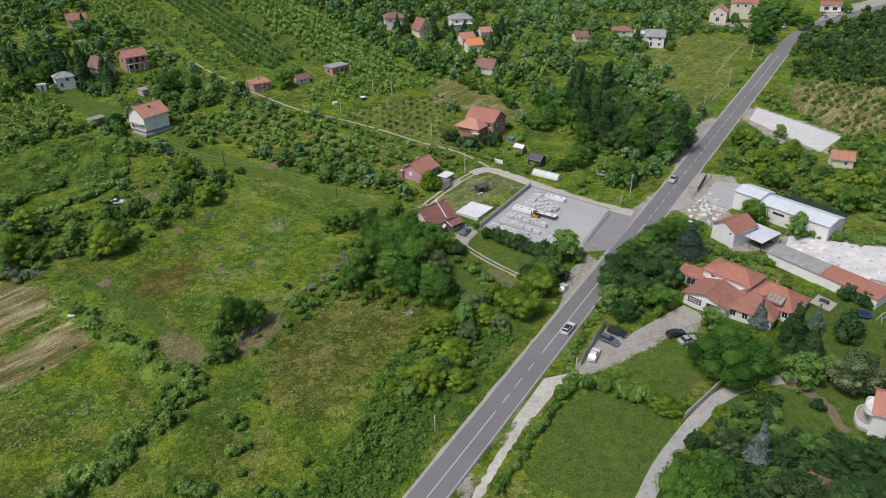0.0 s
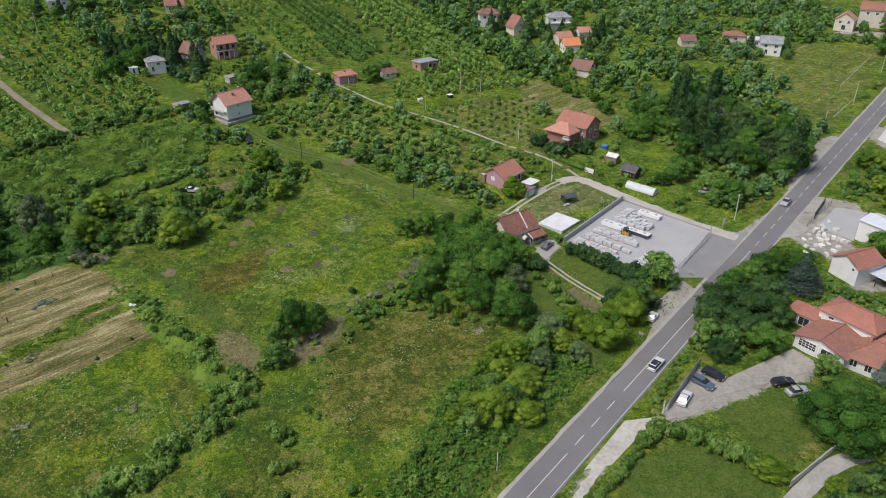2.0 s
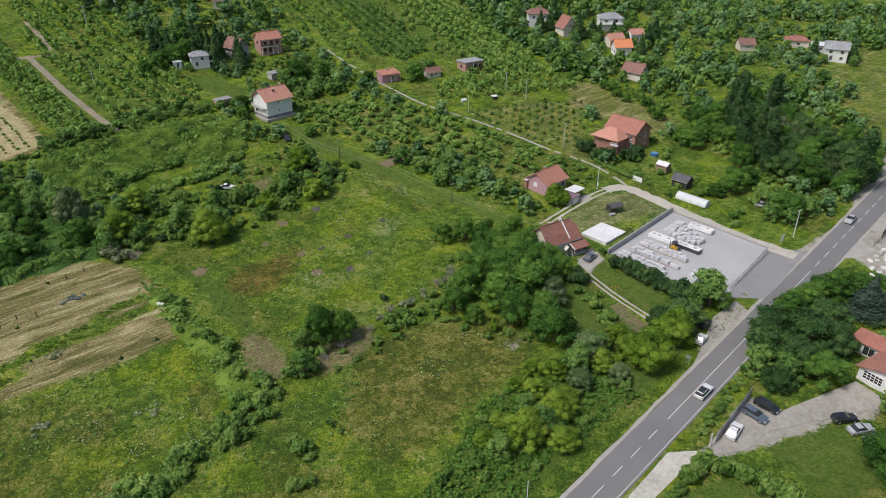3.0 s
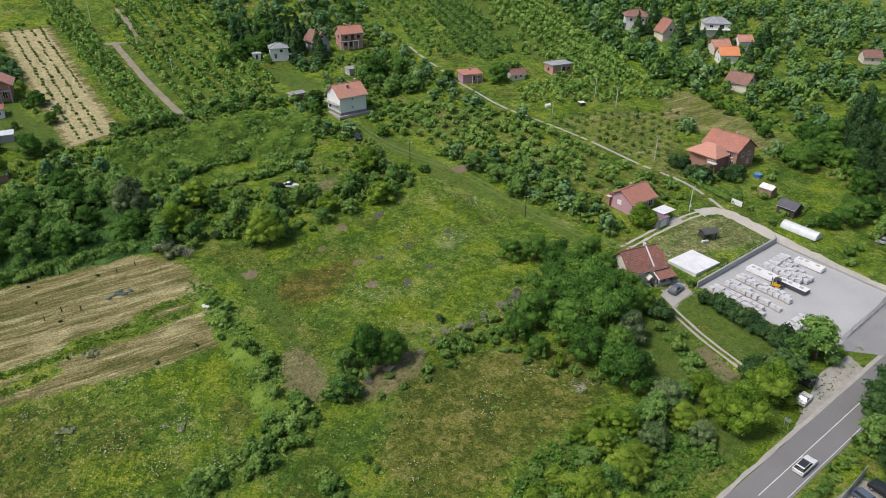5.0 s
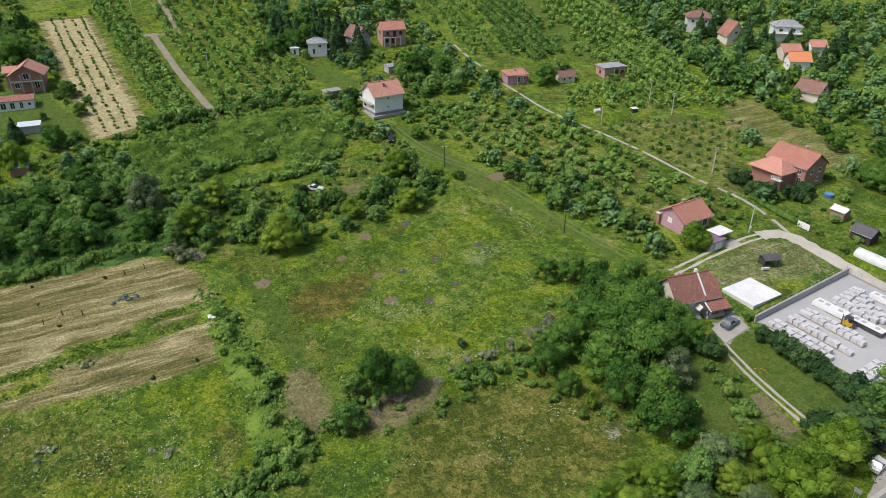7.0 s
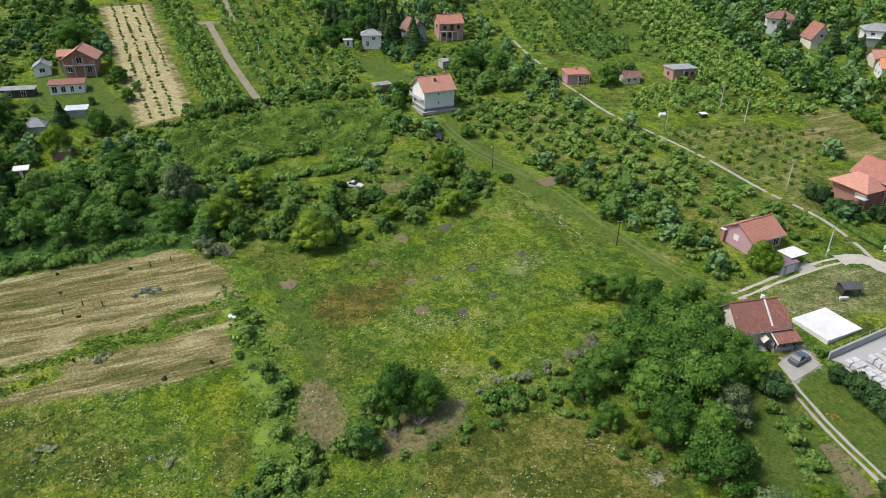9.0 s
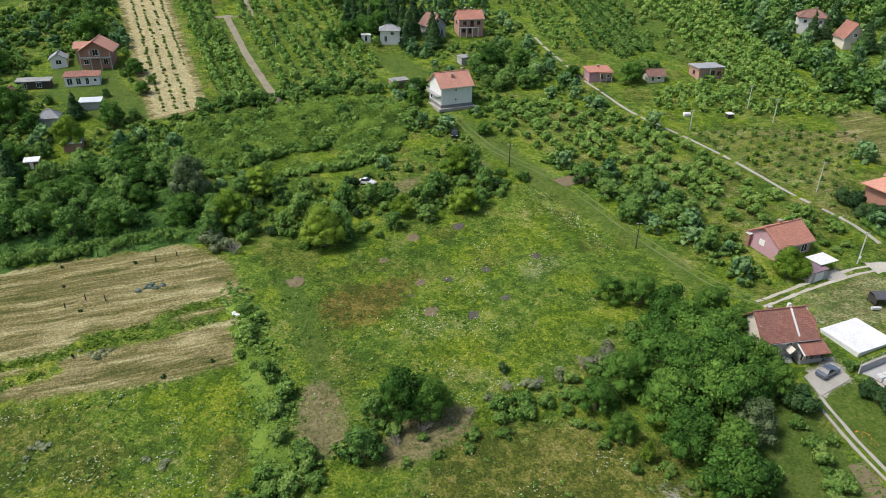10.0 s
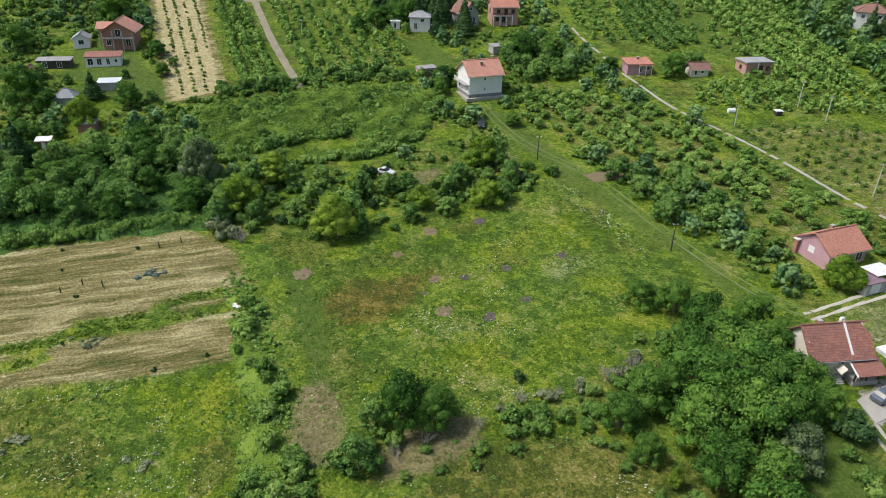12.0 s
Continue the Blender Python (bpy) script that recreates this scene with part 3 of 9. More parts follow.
ZONES = [  # channel, strength, outline
    (0, 1.0, DRY_FIELD), (0, 1.2, STRAW_FIELD), (0, 0.45, FAR_FIELD), (0, 0.58, PALE_STRIP),
    (0, 0.85, RIGHT_ORCHARD), (0, 0.48, ORCHARD_FLOOR), (0, 0.5, HOUSE_LAWN), (2, 0.36, [(17, 200), (24, 206), (27, 202), (20, 196)]), (2, 0.34, [(-1.5, 185.5), (4, 192), (7, 190), (3, 183.5)]), (0, 0.42, [(-88, 238), (-68, 256), (-39, 247), (-8, 228), (-2, 218), (-22, 211), (-41, 228), (-57, 223), (-70, 225)]),
    (3, 0.55, BARE_STRIP), (3, 0.7, BARE_CORNER),
    (0, 0.10, [(-114, 119), (-100, 128.5), (-89, 133.5), (-84, 129), (-97, 123), (-111, 113)]),
    (0, 0.10, [(-104, 139), (-92, 146), (-88, 141), (-96, 137)]),
    (1, 0.46, [(-162, 202), (-214, 243), (-203, 252), (-179, 273), (-139, 248), (-134, 239), (-146, 217)]),
    (3, 0.45, [(-143, 212.5), (-174, 231.8), (-204, 252.5), (-205, 249.5), (-175.5, 228.8), (-145, 210.5)]),
    (1, 0.55, [(-142, 410), (-134, 415), (-91, 368), (-54, 327), (-46, 310), (-55, 308), (-64, 311), (-99, 361)]),
    (1, 0.42, [(-172, 352), (-166, 390), (-119, 347), (-83, 302), (-91, 291), (-112, 311), (-145, 332)]),
    (1, 0.8, [(-227, 200), (-220, 203), (-209, 196), (-201, 200), (-189, 194), (-175, 190.5), (-166, 184), (-179, 176), (-204, 177)]),
    (1, 0.7, [(-145, 255), (-136, 262), (-120, 255), (-112, 240), (-121, 241), (-132, 248)]),
    (1, 0.9, [(65.9, 108.1), (69.8, 106.9), (72.1, 100.5), (70.8, 95.6), (66.6, 95.2), (63.7, 99.0)]),
    (1, 0.8, [(84.0, 130.6), (92.3, 137.4), (97.8, 129.0), (88.0, 111.0), (83.8, 122.4)]),
    # Villa gardens: shade under the trees put in as darker lawn colour.
    (1, 0.9, [(52, 84), (50, 100), (56, 112), (64, 118), (78, 128), (84, 138), (100, 140), (104, 120), (98, 96), (80, 80)]),
    (1, 0.62, MOWN_PATH), (1, 1.0, GARDEN_LAWN), (1, 0.9, VILLA_LAWN),
    (1, 0.9, [(1, 143), (10, 141), (18, 146), (10, 158), (3, 167), (-1, 158)]),
    (1, 0.75, [(-90, 148.6), (-86.6, 152.2), (-76.3, 147.3), (-64.4, 136.2), (-59.1, 131.2), (-64.2, 129.4), (-71.5, 137.2), (-83.1, 144.8)]),
    (3, 0.5, [(-64.7, 129.2), (-63.4, 133.4), (-56.9, 130.4), (-51.4, 124.5), (-50, 118.5), (-55, 117.5), (-59.5, 121.7)]),
    (3, 0.6, [(-49, 124), (-47, 131), (-44.7, 136), (-41, 139), (-38, 135), (-38.5, 130), (-43, 124)]),
    (2, 0.5, [(-12.5, 137.5), (-8, 142), (-4, 141), (-8, 136)]),
    (3, 0.9, [(-80, 207), (-78, 214), (-74, 212), (-76, 205), (-79, 205)]),
    (3, 0.8, [(-91, 188), (-90, 195), (-87, 200), (-84, 194), (-85, 187)]),
    # Roadside strip: dark green grass, its colour also carrying the trees' shade.
    (1, 0.95, [(13, 134), (12, 141), (18, 149), (27, 158), (31, 158), (26, 144), (20.5, 133), (16, 127)]),
    (3, 0.5, [(14, 130), (16, 132.4), (19.6, 129.8), (18.2, 127)]),
    (3, 1.0, [(10.9, 155.3), (12.7, 156.9), (18.4, 149.8), (16.1, 147.3)]),
    (3, 0.7, [(14.5, 160.2), (16.8, 160.2), (20.2, 156.4), (18.6, 155.0)]),
    (2, 0.7, [(9, 95), (10.4, 99.8), (14.7, 105.6), (19.8, 114.8), (26.9, 116.5), (30, 116), (24, 112), (20.4, 109), (15, 101.2), (12, 96)]),
    (1, 1.2, [(8, 174), (13, 172), (25, 161), (29, 158), (22, 151), (12, 160), (6, 167)]),
    (2, 0.9, [(1.9, 84), (1.3, 88), (3.8, 90.7), (5.1, 87.7), (4.1, 84)]),
    (2, 1.0, [(27, 115), (32.5, 125.7), (36.3, 131), (39.2, 128.5), (41.8, 125), (49.6, 128.8), (55.7, 135.2), (58.7, 132.6), (56.1, 127.5), (50.5, 127), (40.8, 121), (31.5, 116)]),
    (1, 0.8, [(-4, 97), (-9, 87), (-24, 62), (-46, 66), (-36, 84), (-24, 88), (-18, 101), (-14, 117), (-6, 130), (3, 137), (12, 133), (16, 128), (8, 118)]),
    (2, 0.9, [(59, 180), (82, 207), (91, 203), (89, 191), (82, 182), (83, 160), (75, 158), (74, 173), (67, 184)]),
    (2, 1.2, [(83, 160), (93, 167), (104, 164), (116, 156), (112, 132), (103, 135), (95, 146), (87, 151)]),
    (2, 0.8, [(114, 259), (121, 261), (138, 231), (126, 215), (113, 227), (111, 250)]),
    (2, 0.9, [(72, 200), (80, 230), (97, 250), (104, 253), (81, 213), (69, 193), (59, 181), (52, 180), (62, 193)]),
    (2, 0.9, [(26, 135), (30, 147), (38, 160), (41, 157), (30, 140)]),
    (2, 0.9, [(194, 374), (215, 400), (255, 419), (243, 396), (215, 381), (195, 368)]),
    (2, 1.0, [(3, 173), (6, 179), (10, 175), (6, 168)]),
    (2, 0.9, [(140, 378), (156, 370), (172, 372), (172, 377), (150, 382)]),
]

TONES = [  # olive, lime, rust and hoary growth: channel, strength, outline
    (1, 0.6, [(-90, 145), (-83, 141), (-76, 134.5), (-69, 131), (-60, 123), (-56, 117), (-60, 115), (-66, 121), (-73, 126), (-80, 130), (-87, 137)]),
    (0, 1.0, [(-40, 134), (-28, 143), (-13, 147), (-4, 141), (-5, 133), (-14, 121), (-17, 112), (-26, 103), (-37, 112)]),
    (0, 0.6, [(-110, 96), (-96, 110), (-84, 110), (-72, 104), (-68, 92), (-80, 80), (-100, 80)]),
    (1, 0.62, [(-90, 113), (-87, 118.5), (-78, 127), (-74, 128), (-66, 119), (-65, 111), (-75, 112), (-83, 111.5)]),
    (1, 0.6, [(-58, 146), (-46, 160), (-40, 150), (-48, 140)]),
    (1, 0.55, [(-70, 172), (-56, 196), (-46, 192), (-58, 168)]),
    (1, 0.5, [(-40, 96), (-24, 104), (-18, 94), (-34, 84)]),
    (2, 1.0, [(-77.4, 147.5), (-76.5, 154), (-70.1, 160), (-66, 164.4), (-62.5, 156), (-64, 148), (-68, 144), (-73, 144)]),
    (2, 0.6, [(-72, 115), (-66, 119), (-62, 116), (-68, 111)]),
    (3, 0.7, [(-49, 174), (-48, 187), (-41, 183), (-44, 171)]),
    (3, 0.6, [(-58, 152), (-50, 158), (-45, 156), (-53, 149)]),
    (3, 0.35, [(-96, 98), (-84, 108), (-78, 103), (-88, 94)]),
    (3, 0.8, HOUSE_LAWN),
    (1, 0.7, [(-84, 96), (-72, 104), (-66, 98), (-76, 88)]),
]


def build_ground():
    xs = np.concatenate([[-2600, -1700, -1100, -760, -560, -440, -360], np.arange(-290, 261, 2.0), [290, 360, 500, 760, 1200, 1800, 2600]])
    ys = np.concatenate([[-2400, -1400, -800, -420, -220, -110, -60], np.arange(-46, 441, 2.0), [480, 560, 720, 1000, 1600, 2600]])
    gx, gy = np.meshgrid(xs, ys)
    x, y = gx.ravel(), gy.ravel()
    zone = np.zeros((len(x), 4))
    for ch, amount, poly in ZONES:
        _, d = inside(x, y, poly)
        zone[:, ch] += amount * np.clip(0.5 + d / 3.0, 0, 1)
    for line in FIELD_RIDGES:
        zone[:, 0] -= 0.72 * np.clip(1.7 - line_distance(x, y, line) / 1.5, 0, 1)
    zone = np.clip(zone, 0, 1.2)
    tones = np.zeros((len(x), 4))
    for ch, amount, poly in TONES:
        tones[:, ch] = np.maximum(tones[:, ch], amount * np.clip(0.5 + inside(x, y, poly)[1] / 7.0, 0, 1))
    u = (x - ROAD_A.x) * ROAD_N.x + (y - ROAD_A.y) * ROAD_N.y
    calm = np.clip((np.abs(u) - 6) / 6, 0, 1) * (1 - np.clip(zone[:, 2], 0, 1))
    for line in CALM_LINES:
        calm *= np.clip((line_distance(x, y, line) - 2) / 3, 0, 1)
    calm *= np.clip((np.hypot(x - 29, y - 181) - 24) / 8, 0, 1)
    rough = np.array([noise.noise((a * 0.22, b * 0.22, 0)) + 0.6 * noise.noise((a * 0.6, b * 0.6, 4)) for a, b in zip(x, y)])
    z = H(x, y) + calm * 0.16 * rough
    far = np.hypot(x, y - 230)
    z += np.clip((far - 330) / 400, 0, 3) ** 2 * 14
    me = bpy.data.meshes.new("ground")
    w, h = len(xs), len(ys)
    idx = np.arange(w * h).reshape(h, w)
    quads = np.stack([idx[:-1, :-1], idx[:-1, 1:], idx[1:, 1:], idx[1:, :-1]], -1).reshape(-1, 4)
    fill_mesh(me, np.stack([x, y, z], 1), quads)
    at = me.color_attributes.new("zone", 'FLOAT_COLOR', 'POINT')
    at.data.foreach_set("color", zone.astype(np.float32).ravel())
    at = me.color_attributes.new("tone", 'FLOAT_COLOR', 'POINT')
    at.data.foreach_set("color", tones.astype(np.float32).ravel())
    me.materials.append(GRASS)
    me.polygons.foreach_set("use_smooth", np.ones(len(quads), bool))
    tagged(new("ground", me), "grassy hillside with mown, dry and bare patches", "ground", kind="structure")


def fill_mesh(me, verts, quads):
    me.vertices.add(len(verts))
    me.vertices.foreach_set("co", np.asarray(verts, np.float32).ravel())
    me.loops.add(len(quads) * 4)
    me.loops.foreach_set("vertex_index", np.asarray(quads, np.int32).ravel())
    me.polygons.add(len(quads))
    me.polygons.foreach_set("loop_start", np.arange(len(quads), dtype=np.int32) * 4)
    me.update(calc_edges=True)


build_ground()

# road, with its markings and verges
road = tagged(ribbon("road", ROAD_LINE, -3.1, 3.35, 0.10, ASPHALT, 4.0, 0.08, 4), "grey asphalt two-lane country road", "road", kind="structure")


def dash(s0, s1, u=0.0, w=0.13):
    ribbon("road_marking", [road_point(s0, u), road_point(s1, u)], -w / 2, w / 2, 0.118, PAINT, 4.0, 0.0, 1, road)


dash(-140, 24)
for k in range(3):
    dash(26.5 + k * 5.5, 29.5 + k * 5.5)
dash(44, 108)
for k in range(22):
    dash(111 + k * 5.5, 114 + k * 5.5)
dash(232, 286)
dash(-140, 70, 2.95, 0.10)
verge = tagged(ribbon("verge", [road_point(-140, -3.35), road_point(287, -3.35)], -0.45, 0.28, 0.085, CONCRETE_PALE, 3.0, 0.16, 1), "pale crumbling stone verge along the road", "verge", kind="structure")
verge_2 = tagged(ribbon("verge_2", [road_point(70, 3.5), road_point(287, 3.5)], -0.2, 0.35, 0.085, CONCRETE_PALE, 3.0, 0.16, 1), "pale stone verge along the road", "verge", kind="structure")

# storage yard and its apron
YA, YD, YQ = Vector((10.9, 176.7)), Vector((0.572, 0.820)), Vector((0.838, -0.546))


def yard_point(p, q):
    v = YA + YD * p + YQ * q
    return (v.x, v.y)


tagged(sheet("yard", [yard_point(0, 0), yard_point(29, 0), yard_point(27.5, 26), yard_point(0.5, 29)], 0.16, CONCRETE), "pale grey concrete storage yard", "yard", kind="structure")
tagged(sheet("apron", [yard_point(1.5, 28.3), yard_point(27.5, 26.1), (58, 185), (44.5, 163)], 0.09, surface("worn_asphalt", (0.21, 0.21, 0.21), (0.29, 0.285, 0.28), 0.2, 6, 0.9, 0.2)), "worn pale asphalt apron beside the road", "apron", kind="structure")
tagged(sheet("parking_court", [(3.2, 171.5), (6.4, 177.6), (9.6, 174.4), (6.0, 167.9)], 0.12, CONCRETE_PALE), "pale concrete parking court before the house", "court", kind="structure")

tagged(sheet("gravel_lot", [(113.1, 248.3), (120.3, 259.6), (136.7, 227.9), (124.5, 217.2)], 0.10, LOT_PALE, 8), "pale empty gravel lot beside the road", "lot", kind="structure")
for corners, mat, lab in (
        ([(76.7, 189.6), (84.5, 200), (91.6, 197.2), (82.6, 181.8)], CONCRETE, "pale concrete court before a warehouse"),
        ([(74.6, 197.8), (81.5, 206), (84.0, 202), (79.4, 195.8)], CONCRETE_PALE, "pale concrete forecourt beside the road"),
        ([(64.6, 182.5), (71.4, 192.8), (73.5, 187.2), (70.1, 183.6)], CONCRETE_PALE, "pale concrete forecourt beside the road"),
        ([(85.5, 154.5), (92.5, 166.0), (113.5, 156.5), (108.5, 139.5)], WHITE_DUST, "white marble dust floor of the stone yard")):
    tagged(sheet("forecourt", corners, 0.08, mat, 8), lab, "forecourt", kind="structure")
tagged(sheet("lay_by", [(12.6, 102.6), (20.4, 114.6), (26.2, 116.0), (17.2, 104.0)], 0.05, LAY_BY, 8), "pale sandy lay-by beside the road", "lay-by", kind="structure")
tagged(ribbon("lay_by_path", [(2.0, 80), (5.4, 86.5), (8.6, 92.0), (11.2, 96.6), (14.2, 102.0), (15.2, 104.0)], -0.8, 0.8, 0.046, LAY_BY, 1.0, 0.3, 2), "ragged pale strip of crumbling concrete", "path", kind="structure")
tagged(sheet("road_shoulder", [(26.8, 138.0), (32.6, 154.8), (38.0, 161.4), (40.2, 158.0)], 0.06, COURT, 8), "worn gravel shoulder under roadside trees", "shoulder", kind="structure")
tagged(sheet("villa_court", [(25.5, 114.5), (33.5, 127.5), (41.0, 125.6), (33.0, 117.0)], 0.05, COURT, 8), "worn pale court beside a grey fence", "court", kind="structure")
tagged(sheet("villa_drive", [(35.0, 121.0), (40.0, 127.0), (55.8, 137.6), (60.4, 132.0)], 0.054, COURT, 8), "worn pale drive before the villa", "drive", kind="structure")
tagged(sheet("vegetable_plot", [(10.9, 155.3), (12.7, 156.9), (18.4, 149.8), (16.1, 147.3)], 0.05, EARTH, 6), "brown soil of a vegetable plot", "plot", kind="structure")
# lanes and paths
WORN = surface("worn_grass_track", (0.10, 0.15, 0.04), (0.165, 0.205, 0.075), 0.5, 5, 0.95, 0.3)
LANE_SAND = surface("lane_sand", (0.36, 0.335, 0.28), (0.52, 0.49, 0.42), 0.3, 3, 0.95, 0.3)
tagged(ribbon("lane", LANE[19:], -1.8, 1.8, 0.095, LANE_SAND, 2.0, 0.35, 3), "pale gravel lane beside the storage yard", "lane", kind="structure")
for i, u in enumerate((-0.85, 0.85)):
    tagged(ribbon("wheel_track", LANE[:22], u - 0.32, u + 0.32, 0.05, LANE_SAND, 1.5, 0.14, 1, None, i), "pale gravel wheel track in grass", "track", kind="structure")
    tagged(ribbon("wheel_track", HOUSE_TRACK, u * 0.75 - 0.26, u * 0.75 + 0.26, 0.06, CONCRETE_PALE, 1.5, 0.07, 1, None, i + 4), "pale concrete wheel track in grass", "track", kind="structure")
    tagged(ribbon("wheel_track", MOWN_TRACK, u - 0.16, u + 0.16, 0.05, WORN, 2.0, 0.1, 1, None, i + 8), "worn wheel track in mown grass", "track", kind="structure")
rng = random.Random(12)
path_pts = line_points(FOOTPATH, 1.2)
at_ = 0
while at_ < len(path_pts) - 2:
    n_ = rng.randint(2, 6)
    seg = path_pts[at_:at_ + n_ + 1]
    if len(seg) > 1:
        tagged(ribbon("footpath", seg, -0.42, 0.42, 0.07, CONCRETE_PALE, 1.2, 0.10, 1, None, at_), "pale concrete path slabs between orchards", "path", kind="structure")
    at_ += n_ + rng.choice((0, 1, 1, 2))
TRACK_EARTH = surface("track_earth", (0.185, 0.160, 0.105), (0.31, 0.275, 0.200), 0.35, 5, 0.95, 0.4)
tagged(ribbon("farm_track", FARM_TRACK, -1.15, 1.15, 0.05, TRACK_EARTH, 2.0, 0.14, 3), "brown earth farm track between orchards", "track", kind="structure")
tagged(ribbon("farm_track", CROSS_TRACK, -0.9, 0.9, 0.054, TRACK_EARTH, 2.0, 0.5, 3, None, 5), "bare brown earth track along an orchard end", "track", kind="structure")
tagged(ribbon("drive", DRIVE, -1.5, 1.5, 0.06, surface("drive_concrete", (0.30, 0.29, 0.265), (0.40, 0.39, 0.36), 0.3, 1.3, 0.9, 0.05), 2.0, 0.05, 2), "grey concrete drive between gardens", "drive", kind="structure")
tagged(ribbon("garden_path", GARDEN_PATH, -0.9, 0.9, 0.05, EARTH, 1.5, 0.3, 2), "brown earth path to a terrace", "path", kind="structure")


# ---------- plants
def kites(points, normals, size, rng):
    """Folded leaf clumps at the points: their corners and faces."""
    n = len(points)
    t = np.cross(normals, rng.normal(size=(n, 3)))
    t /= np.linalg.norm(t, axis=1, keepdims=True) + 1e-9
    s = np.cross(normals, t)
    a = (size * rng.uniform(0.6, 1.35, n))[:, None]
    b = a * rng.uniform(0.45, 0.8, n)[:, None]
    fold = normals * a * rng.uniform(-0.1, 0.35, n)[:, None]
    v = np.stack([points + t * a, points + s * b + fold * 0.3, points - t * a * 0.8 - fold, points - s * b + fold * 0.3], 1).reshape(-1, 3)
    return v, np.arange(4 * n).reshape(n, 4)


# a rough block of six faces, the dense heart of a small lobe, and a rounder one for large crowns
BLOCK_V = np.array([(x, y, z) for x in (-1, 1) for y in (-1, 1) for z in (-1, 1)], float) / 1.5
BLOCK_Q = np.array([(0, 1, 3, 2), (4, 6, 7, 5), (0, 4, 5, 1), (2, 3, 7, 6), (0, 2, 6, 4), (1, 5, 7, 3)])


def round_heart():
    """A cube of two cells a side, blown up to a ball."""
    pts = [p for p in itertools.product((-1, 0, 1), repeat=3) if any(p)]
    at = {p: i for i, p in enumerate(pts)}
    quads = []
    for axis in range(3):
        for side in (-1, 1):
            for a in (-1, 0):
                for b in (-1, 0):
                    ring = []
                    for da, db in ((0, 0), (1, 0), (1, 1), (0, 1)):
                        p = [0, 0, 0]
                        p[axis], p[(axis + 1) % 3], p[(axis + 2) % 3] = side, a + da, b + db
                        ring.append(at[tuple(p)])
                    quads.append(ring if side > 0 else ring[::-1])
    v = np.array(pts, float)
    return v / np.linalg.norm(v, axis=1, keepdims=True), np.array(quads)


HEART_V, HEART_Q = round_heart()


def crown(lobes, n, size, seed, low=-0.55, spread=0.75):
    """A leafy crown: lobes with a rough heart each and leaf clumps all over them."""
    rng = np.random.default_rng(seed)
    lobes = np.array(lobes, float)
    c, r = lobes[:, :3], lobes[:, 3:6]
    area = (r[:, 0] * r[:, 2]) ** 1.0
    k = rng.choice(len(lobes), n, p=area / area.sum())
    d = rng.normal(size=(n, 3))
    d /= np.linalg.norm(d, axis=1, keepdims=True)
    d[:, 2] = np.where(d[:, 2] < low, -d[:, 2], d[:, 2])
    p = c[k] + r[k] * d * rng.uniform(0.80, 1.10, n)[:, None]
    depth = np.min(np.linalg.norm((p[:, None] - c[None]) / r[None], axis=2) + 9 * (np.arange(len(lobes))[None] == k[:, None]), axis=1)
    ok = depth > 0.72
    p, d, k = p[ok], d[ok], k[ok]
    mood = rng.uniform(0, 1, len(lobes))
    nrm = d + rng.normal(size=d.shape) * spread * 0.62 + np.array([0, 0, 0.22])
    nrm /= np.linalg.norm(nrm, axis=1, keepdims=True)
    v, q = kites(p, nrm, size, rng)
    vs, qs, ts, o = [v], [q], [np.repeat(mood[k], 4)], len(v)
    hv, hq, fill = (HEART_V, HEART_Q, 0.74) if n >= 700 else (BLOCK_V, BLOCK_Q, 0.84)
    for ci, ri, mi in zip(c, r, mood):
        vs.append(ci + hv * ri * fill * rng.uniform(0.82, 1.08, (len(hv), 1)))
        qs.append(hq + o)
        ts.append(np.full(len(hv), mi))
        o += len(hv)
    return np.concatenate(vs), np.concatenate(qs), np.concatenate(ts)


def broad_lobes(R, Ht, seed, n=10, base=0.16):
    """Lobes of a spreading broad-leaved crown, uneven in outline."""
    rng = random.Random(seed)
    out = [(0, 0, Ht * 0.52, R * 0.60, R * 0.60, Ht * 0.34)]
    lean = rng.uniform(0, 6.28)
    for i in range(n):
        a, f = 2.4 * i + rng.uniform(-0.4, 0.4), math.sqrt((i + 0.5) / n) * rng.uniform(0.72, 0.98)
        top = 0.96 - 0.62 * f * f
        z = Ht * rng.uniform(max(base + 0.08, top - 0.34), top)
        s = rng.uniform(0.16, 0.42) * (1.15 - 0.35 * f)
        g = 1 + 0.14 * math.cos(a - lean)
        out.append((R * f * g * math.cos(a), R * f * g * math.sin(a), z - R * s * 0.5, R * s, R * s, R * s * rng.uniform(0.6, 0.95)))
    for i in range(max(3, n // 4)):
        a = 2 * math.pi * (i + rng.uniform(-0.3, 0.3)) / max(3, n // 4)
        out.append((R * 0.62 * math.cos(a), R * 0.62 * math.sin(a), Ht * (base + 0.10), R * 0.30, R * 0.30, Ht * 0.13))
    return out


def column_lobes(R, Ht, seed, n=9):
    rng = random.Random(seed)
    return [(rng.uniform(-0.25, 0.25) * R, rng.uniform(-0.25, 0.25) * R, Ht * (0.14 + 0.80 * i / (n - 1)),
             R * (0.95 - 0.55 * abs(i / (n - 1) - 0.35)), R * (0.95 - 0.55 * abs(i / (n - 1) - 0.35)), Ht * 0.11) for i in range(n)]


def fir_lobes(R, Ht, seed, n=11):
    rng = random.Random(seed)
    out = []
    for i in range(n):
        f = i / (n - 1)
        rad = R * (1.02 - f) * rng.uniform(0.85, 1.1) + 0.12
        out.append((rng.uniform(-0.08, 0.08) * R, rng.uniform(-0.08, 0.08) * R, Ht * (0.12 + 0.84 * f), rad, rad, Ht * 0.07))
    return out


